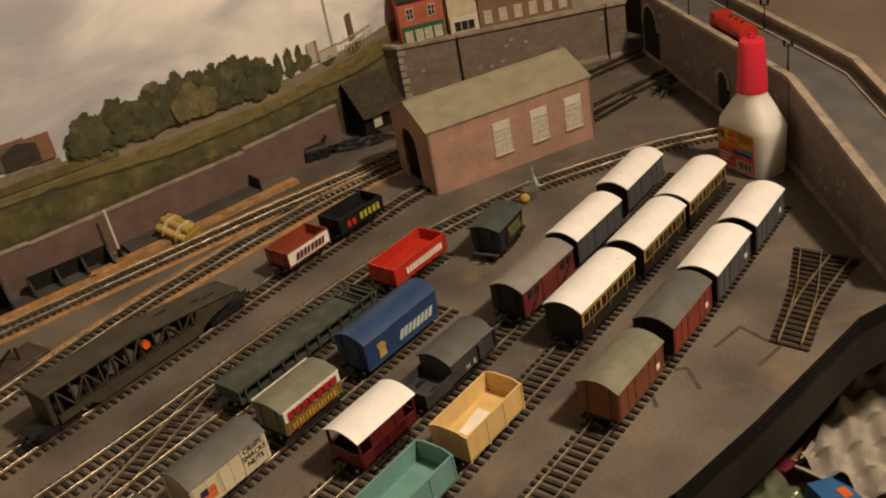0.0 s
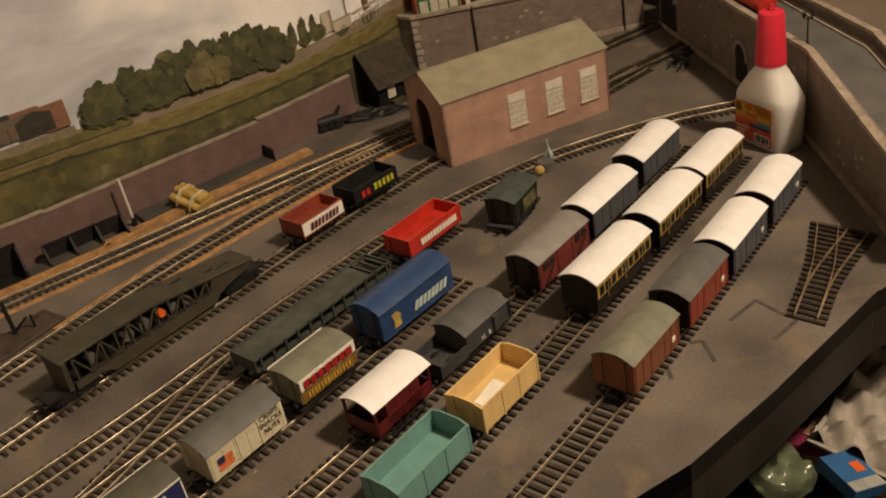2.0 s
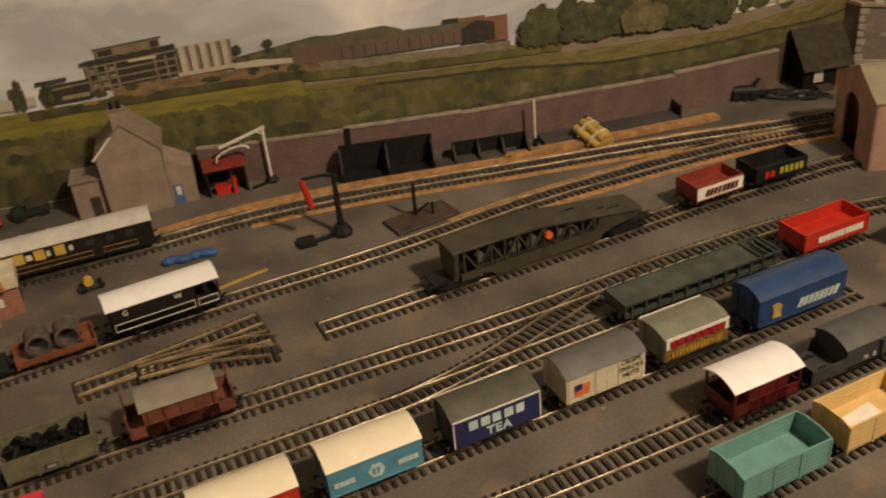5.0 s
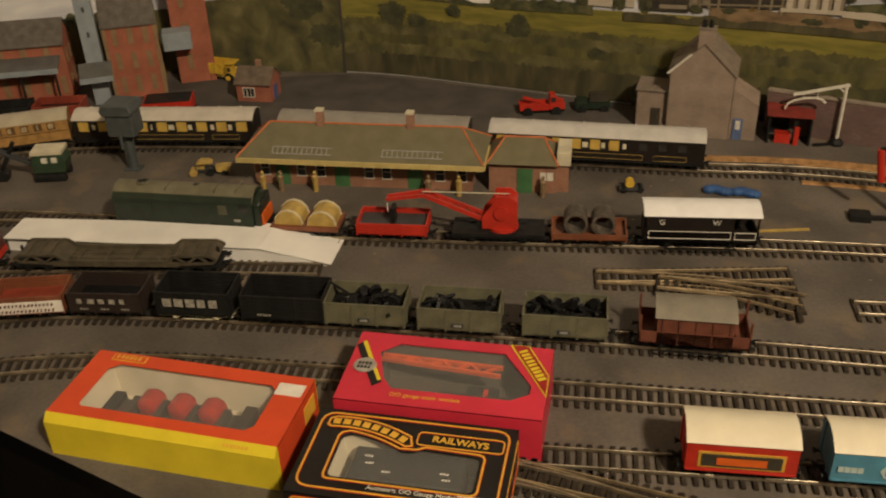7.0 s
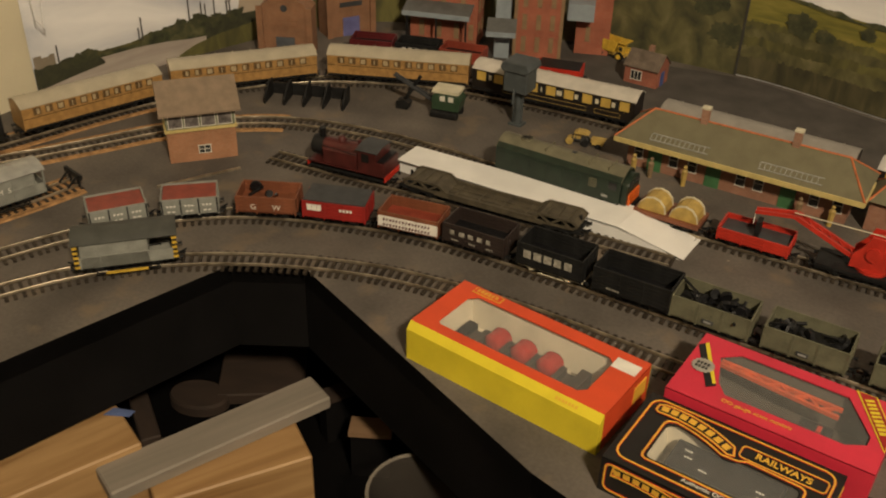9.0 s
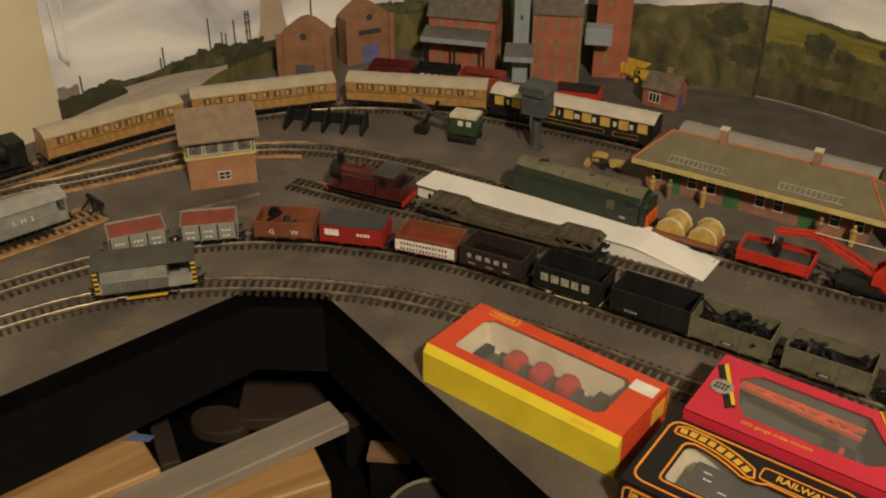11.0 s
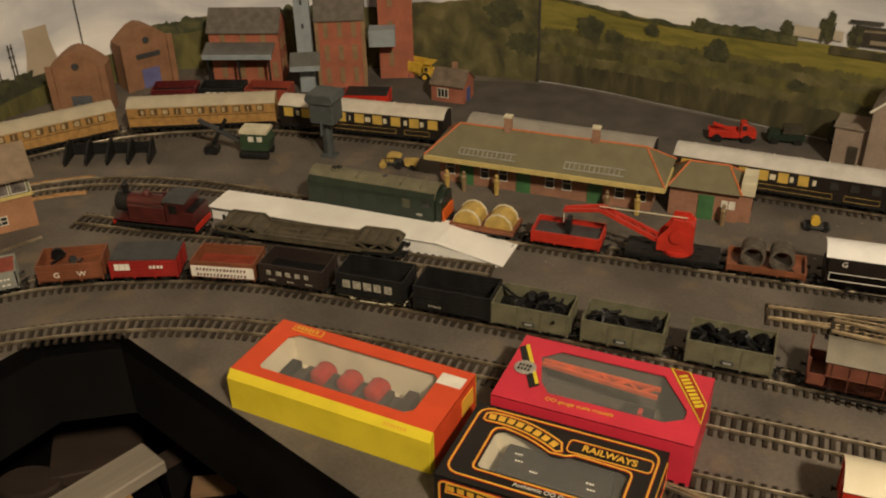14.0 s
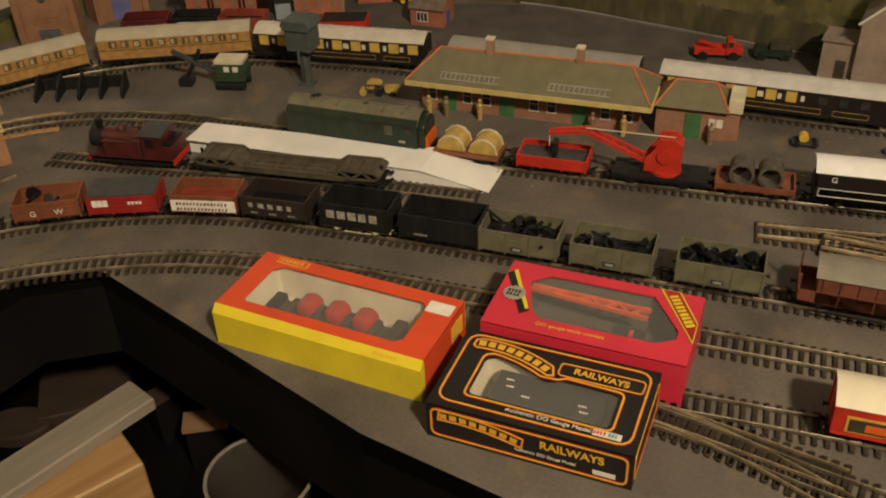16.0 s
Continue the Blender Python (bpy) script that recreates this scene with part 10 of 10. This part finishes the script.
mdl = thing("boxed_crane", pose(0.0315, -0.1145, 0, 0, 0, -3.3) @ pose(0.070, 0.038, 0.0065), "model crane with orange lattice jib inside its box", "crane", "boxed models")
bm = bmesh.new()
for y in (0.0045, 0.0155):
    beam(bm, (-0.050, 0.0100 + (y - 0.0100) * 0.45, 0.022), (0.036, y, 0.022), 0.0028, 0.0030)
for k in range(8):
    x = -0.046 + 0.0098 * k
    a, b2 = 0.0100 + (0.0045 - 0.0100) * (0.5 + 0.06 * k), 0.0100 + (0.0155 - 0.0100) * (0.5 + 0.06 * k)
    beam(bm, (x, a if k % 2 else b2, 0.022), (x + 0.0096, b2 if k % 2 else a, 0.022), 0.0020, 0.0020)
part("jib", bm, mat("jib_red_orange", (0.62, 0.085, 0.016), 0.45, 0.15, 80.0, 0.05), mdl, m=pose(-0.001, 0.0075, 0, 0, 0, -3) @ Matrix.Diagonal((1.0, 0.82, 1, 1)))
part("body", one(box, -0.006, 0.044, -0.019, -0.002, 0.0, 0.013), M_BLACK, mdl)
part("cab", one(box, 0.014, 0.036, -0.016, 0.000, 0.013, 0.019), M_BLACK, mdl)
part("red_light", one(box, 0.026, 0.029, -0.010, -0.004, 0.019, 0.0205), M_RED, mdl)

# ---- glue bottle ----
gb = thing("glue_bottle", pose(1.159, -0.2525, 0, 0, 0, -113.4) @ Matrix.Scale(1.045, 4), "white plastic glue bottle with a red cap", "bottle")
M_MILKY = mat("milky_plastic", (0.74, 0.72, 0.68), 0.35, 0.04, 20.0, 0.03)
M_MILKY.node_tree.nodes["Principled BSDF"].inputs["Subsurface Weight"].default_value = 0.75
M_MILKY.node_tree.nodes["Principled BSDF"].inputs["Subsurface Scale"].default_value = 0.05
M_MILKY.node_tree.nodes["Principled BSDF"].inputs["Subsurface Radius"].default_value = (0.9, 0.8, 0.65)
M_CAP = mat("red_cap_plastic", (0.68, 0.030, 0.060), 0.35, 0.06, 40.0, 0.03)


def oblong(a, rx, ry, square):
    """A point of a rounded oblong at angle a: square 0 gives an oval, 1 a box with round corners."""
    e = 1.0 - 0.62 * square
    ca, sa = math.cos(a), math.sin(a)
    return rx * math.copysign(abs(ca) ** e, ca), ry * math.copysign(abs(sa) ** e, sa)


bm = bmesh.new()
rings = []
for rx, ry, z, square in ((0.0285, 0.0155, 0.0, 0.85), (0.0305, 0.0178, 0.0022, 0.85), (0.0312, 0.0185, 0.012, 0.85), (0.0325, 0.0192, 0.044, 0.85), (0.0328, 0.0194, 0.0500, 0.8), (0.0315, 0.0188, 0.0530, 0.75), (0.0205, 0.0150, 0.0700, 0.45), (0.0142, 0.0128, 0.0785, 0.1), (0.0128, 0.0124, 0.0815, 0.0), (0.0125, 0.0122, 0.0880, 0.0)):
    rings.append([bm.verts.new((*oblong(2 * math.pi * i / 64, rx, ry, square), z)) for i in range(64)])
for ra, rb in zip(rings, rings[1:]):
    for i in range(64):
        bm.faces.new((ra[i], ra[(i + 1) % 64], rb[(i + 1) % 64], rb[i]))
bm.faces.new(rings[0][::-1])
bm.faces.new(rings[-1])
part("body", bm, M_MILKY, gb, smooth=True)
bm = bmesh.new()
lathe(bm, [(0.0142, 0.0815), (0.0145, 0.0830), (0.0143, 0.0870), (0.0118, 0.1285), (0.0108, 0.1308), (0.0090, 0.1315), (0.004, 0.1318)], 28)
part("cap", bm, M_CAP, gb, smooth=True)
bm = bmesh.new()
for i in range(12):
    a, b2 = 2 * math.pi * i / 12, 2 * math.pi * (i + 1) / 12
    rod(bm, (0.0035 * math.cos(a), 0, 0.1338 + 0.0030 * math.sin(a)), (0.0035 * math.cos(b2), 0, 0.1338 + 0.0030 * math.sin(b2)), 0.0009, n=6)
part("cap_loop", bm, M_CAP, gb)


def sticker(name, x0, x1, z0, z1, lift, material):
    """A flat patch of print on the broad face of the bottle; the face leans out a little towards the shoulder."""
    bm = bmesh.new()
    y0, y1 = 0.0182 + 0.0009 * z0 / 0.044 + lift, 0.0182 + 0.0009 * z1 / 0.044 + lift
    box(bm, x0, x1, -y0, -y0 + 0.0003, z0, z1)
    for q in bm.verts:
        if q.co.z > (z0 + z1) / 2:
            q.co.y -= y1 - y0
    part(name, bm, material, gb)


M_LABELYEL = mat("label_yellow", (0.62, 0.38, 0.03), 0.4, 0.12, 120.0, 0.03)
M_LABELRED = mat("label_red", (0.55, 0.07, 0.035), 0.4, 0.15, 120.0, 0.03)
sticker("label", -0.0265, 0.0215, 0.0060, 0.0455, 0.0005, M_LABELRED)
for x0, x1, z0, z1, m in ((-0.0255, 0.0205, 0.0300, 0.0445, M_LABELYEL), (-0.0250, -0.0170, 0.0345, 0.0435, M_BAUX), (0.0000, 0.0200, 0.0350, 0.0440, M_ORANGE), (-0.0120, -0.0020, 0.0380, 0.0440, M_ORANGE), (-0.0250, 0.0050, 0.0262, 0.0300, M_ORANGE), (-0.0020, 0.0205, 0.0235, 0.0290, M_SKYBLUE), (-0.0060, 0.0190, 0.0218, 0.0250, M_NAVY), (-0.0010, 0.0195, 0.0075, 0.0165, M_WHITEP)):
    sticker("label_print", x0, x1, z0, z1, 0.0009, m)
for i in range(4):
    sticker("label_word", -0.0110 + 0.0038 * i, -0.0084 + 0.0038 * i, 0.0312, 0.0358, 0.0012, M_LABELRED)
for i in range(3):
    sticker("label_word", -0.0240, -0.0080 - 0.003 * i, 0.0185 - 0.0035 * i, 0.0200 - 0.0035 * i, 0.0009, M_IVORY)
for i in range(9):
    sticker("label_stripe", 0.0008 + 0.0020 * i, 0.0015 + 0.0020 * i + (i % 3) * 0.0004, 0.0085, 0.0158, 0.0012, M_INK)

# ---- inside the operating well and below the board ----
# shelf colour is near black so that the well depth reads as shaded
slab("shelf", -1.0, 1.75, -0.95, 0.70, -0.222, -0.205, mat("shaded_shelf", (0.003, 0.0027, 0.0027), 0.9, 0.3, 10.0, 0.2, spec=0.05), "storage shelf below the baseboard, coloured near black for shade", "shelf")
M_PINE = wood_mat("pine_wood", (0.25, 0.134, 0.048), (0.44, 0.275, 0.120), 0.55, (4.0, 34.0, 34.0))
M_GREYWOOD = wood_mat("grey_primed_wood", (0.20, 0.175, 0.140), (0.255, 0.22, 0.18), 0.7, (5.0, 60.0, 60.0))
# brown of the boards deep in the well, darkened to include their shade
M_SHADEDCARD = wood_mat("shaded_brown_card", (0.022, 0.013, 0.008), (0.036, 0.021, 0.013), 0.8, (8.0, 30.0, 30.0))


def timber(name, x, y, z, deg, L, W, H, material, label, tilt=0.0, knots=True):
    t = thing(name, pose(x, y, z, tilt, 0, deg), label, "timber")
    bm = bmesh.new()
    box(bm, -L / 2, L / 2, -W / 2, W / 2, 0, H)
    soften(bm, 0.0015)
    part("block", bm, material, t)
    if knots:
        for u in (-0.2, 0.28):
            part("knot", one(rod, (u * L, -W / 2 - 0.0003, H * 0.45), (u * L, -W / 2, H * 0.45), 0.0035, n=12), M_BAUX, t)
    return t


timber("pine_block", -0.407, -0.343, -0.205, 68, 0.200, 0.058, 0.108, M_PINE, "pale pine timber block with a knot")
timber("pine_block", -0.286, -0.223, -0.205, 57, 0.130, 0.050, 0.0885, M_PINE, "pale pine timber offcut beside the plank")
timber("grey_plank", -0.306, -0.2115, -0.116, 68, 0.198, 0.036, 0.013, M_GREYWOOD, "grey primed plank lying across the blocks", knots=False)
M_PALEBROWN = wood_mat("brown_offcut_wood", (0.16, 0.095, 0.050), (0.23, 0.14, 0.075), 0.7, (8.0, 40.0, 40.0))
timber("brown_offcut", -0.416, -0.199, -0.205, -33, 0.066, 0.018, 0.054, M_SHADEDCARD, "brown wooden offcut beside the pine block, darkened for shade", knots=False)
for x, y, deg, L, W, m, lab in ((-0.231, -0.096, 27, 0.040, 0.023, M_PALEBROWN, "thin reddish-brown wood offcut on a black block"), (-0.287, -0.075, 62, 0.034, 0.019, M_SHADEDCARD, "short brown offcut behind the grey plank, darkened for shade")):
    t = thing("brown_offcut", pose(x, y, -0.205, 0, 0, deg), lab, "timber")
    part("black_block", one(box, -L * 0.45, L * 0.45, -W * 0.45, W * 0.45, 0, 0.050), M_FASCIA, t)
    part("offcut", one(box, -L / 2, L / 2, -W / 2, W / 2, 0.050, 0.0545), m, t)
timber("dark_panel", -0.404, -0.050, -0.205, 36, 0.088, 0.086, 0.014, M_SHADEDCARD, "brown board in the well, its colour darkened for shade", knots=False)
ov = bmesh.new()
lathe(ov, [(1.0, 0.0), (1.0, 0.010), (0.94, 0.0135)], 36, stretch=(0.031, 0.021))
solid("oval_board", ov, M_SHADEDCARD, pose(-0.432, -0.117, -0.205, 0, 0, 20), "brown oval wooden board, its colour darkened for shade", "board")
bm = bmesh.new()
prism(bm, [(-0.012, -0.004), (0.010, -0.005), (0.013, 0.002), (-0.006, 0.005)], 0, 0.0008, "z")
solid("blue_paper", bm, mat("blue_paper_scrap", (0.10, 0.14, 0.30), 0.7, 0.1, 60.0, 0.1), pose(-0.385, -0.246, -0.0965, 0, 0, 30), "small scrap of blue paper on the pine block", "paper")
tub = thing("plastic_tub", pose(-0.128, -0.176, -0.205), "clear round plastic tub in the well", "tub")
bm = bmesh.new()
prof = [(0.030, 0.0), (0.036, 0.070), (0.040, 0.098), (0.0415, 0.100), (0.0400, 0.100), (0.0385, 0.098), (0.0345, 0.070), (0.0285, 0.003)]
lathe(bm, prof, 32)
M_CLOUDY = clear_mat("cloudy_rim", (0.45, 0.40, 0.33), 0.70, 0.25)
part("wall", bm, clear_mat("cloudy_plastic", (0.30, 0.26, 0.22), 0.93, 0.25), tub, smooth=True)
bm = bmesh.new()
for i in range(32):
    a, b2 = 2 * math.pi * i / 32, 2 * math.pi * (i + 1) / 32
    rod(bm, (0.041 * math.cos(a), 0.041 * math.sin(a), 0.100), (0.041 * math.cos(b2), 0.041 * math.sin(b2), 0.100), 0.0016, n=6)
part("rim", bm, M_CLOUDY, tub)
solid("teal_scrap", one(box, -0.008, 0.008, -0.006, 0.006, 0, 0.006), M_BLUEGREY, pose(-0.196, -0.190, -0.160, 12, 5, 40), "small blue-grey plastic scrap", "scrap")
# odds and ends on the shelf under the front edge
M_EGG = mat("grey_pulp", (0.36, 0.33, 0.29), 0.95, 0.15, 60.0, 0.6)
eg = thing("egg_tray", pose(1.006, -0.449, -0.171, 7, -5, -4), "grey moulded pulp egg tray", "egg tray")
bm = bmesh.new()
n_u, n_v = 40, 28
grid = [[bm.verts.new((-0.080 + 0.16 * i / n_u, -0.055 + 0.11 * j / n_v, 0.020 + 0.013 * max(-0.7, math.cos(2 * math.pi * i / n_u * 4) * math.cos(2 * math.pi * j / n_v * 3)))) for j in range(n_v + 1)] for i in range(n_u + 1)]
for i in range(n_u):
    for j in range(n_v):
        bm.faces.new((grid[i][j], grid[i + 1][j], grid[i + 1][j + 1], grid[i][j + 1]))
part("pulp_sheet", bm, M_EGG, eg, smooth=True)
for x0, x1, y0, y1 in ((-0.081, 0.081, -0.058, -0.054), (-0.081, 0.081, 0.054, 0.058), (-0.084, -0.080, -0.058, 0.058), (0.080, 0.084, -0.058, 0.058)):
    part("rim", one(box, x0, x1, y0, y1, 0.014, 0.017), M_EGG, eg)
cb = thing("cardboard_box", pose(1.036, -0.459, -0.205, 0, 0, -4), "open brown cardboard box of oddments", "box")
for a in ((-0.10, 0.10, -0.075, -0.072), (-0.10, 0.10, 0.072, 0.075), (-0.10, -0.097, -0.072, 0.072), (0.097, 0.10, -0.072, 0.072)):
    part("side", one(box, *a, 0, 0.040), mat("cardboard", (0.34, 0.21, 0.11), 0.9, 0.1, 30.0, 0.1), cb)
bb = solid("blue_packet", one(box, -0.021, 0.021, -0.017, 0.017, 0, 0.012), mat("blue_packet_print", (0.03, 0.12, 0.30), 0.45, 0.1, 30.0, 0.05), pose(0.905, -0.430, -0.165, 14, -6, 62), "bright blue printed packet", "packet")
part("red_picture", one(box, -0.003, 0.008, -0.012, -0.002, 0.012, 0.0124), M_ORANGE, bb)
part("grey_strip", one(box, -0.0205, -0.010, -0.0165, 0.0165, 0.012, 0.0124), M_LIGHTROOF, bb)
solid("pink_packet", one(box, -0.040, 0.040, -0.012, 0.012, 0, 0.010), mat("pink_packet_print", (0.17, 0.015, 0.05), 0.5, 0.1, 30.0, 0.05), pose(0.935, -0.372, -0.175, 0, 10, -60), "dark pink packet in the pile", "packet")
rnd = random.Random(5)
for i in range(26):
    bm = bmesh.new()
    w2, d2, h2 = rnd.uniform(0.008, 0.024), rnd.uniform(0.006, 0.016), rnd.uniform(0.002, 0.008)
    box(bm, -w2, w2, -d2, d2, 0, h2)
    soften(bm, 0.0012)
    m = (M_WHITEP, M_CARTONYEL, M_MAROON, M_SKYBLUE, M_TEAL, M_LIGHTROOF, M_BAUX, M_IVORY)[i % 8]
    solid("oddment", bm, m, pose(0.95 + 0.16 * rnd.random(), -0.480 - 0.035 * rnd.random(), -0.185 + 0.030 * rnd.random(), rnd.uniform(-25, 25), rnd.uniform(-25, 25), rnd.uniform(0, 180)), "small oddment in the box below the board", "oddment", "oddments")
bag = bmesh.new()
ball(bag, (0, 0, 0.020), 0.024, 28, 0.75)
for q in bag.verts:
    q.co += Vector(q.co).normalized() * 0.010 * noise.noise(q.co * 90)
solid("green_bag", bag, clear_mat("green_film", (0.22, 0.27, 0.17), 0.55, 0.2), pose(0.880, -0.385, -0.180), "crumpled pale green plastic bag", "bag", smooth=True)
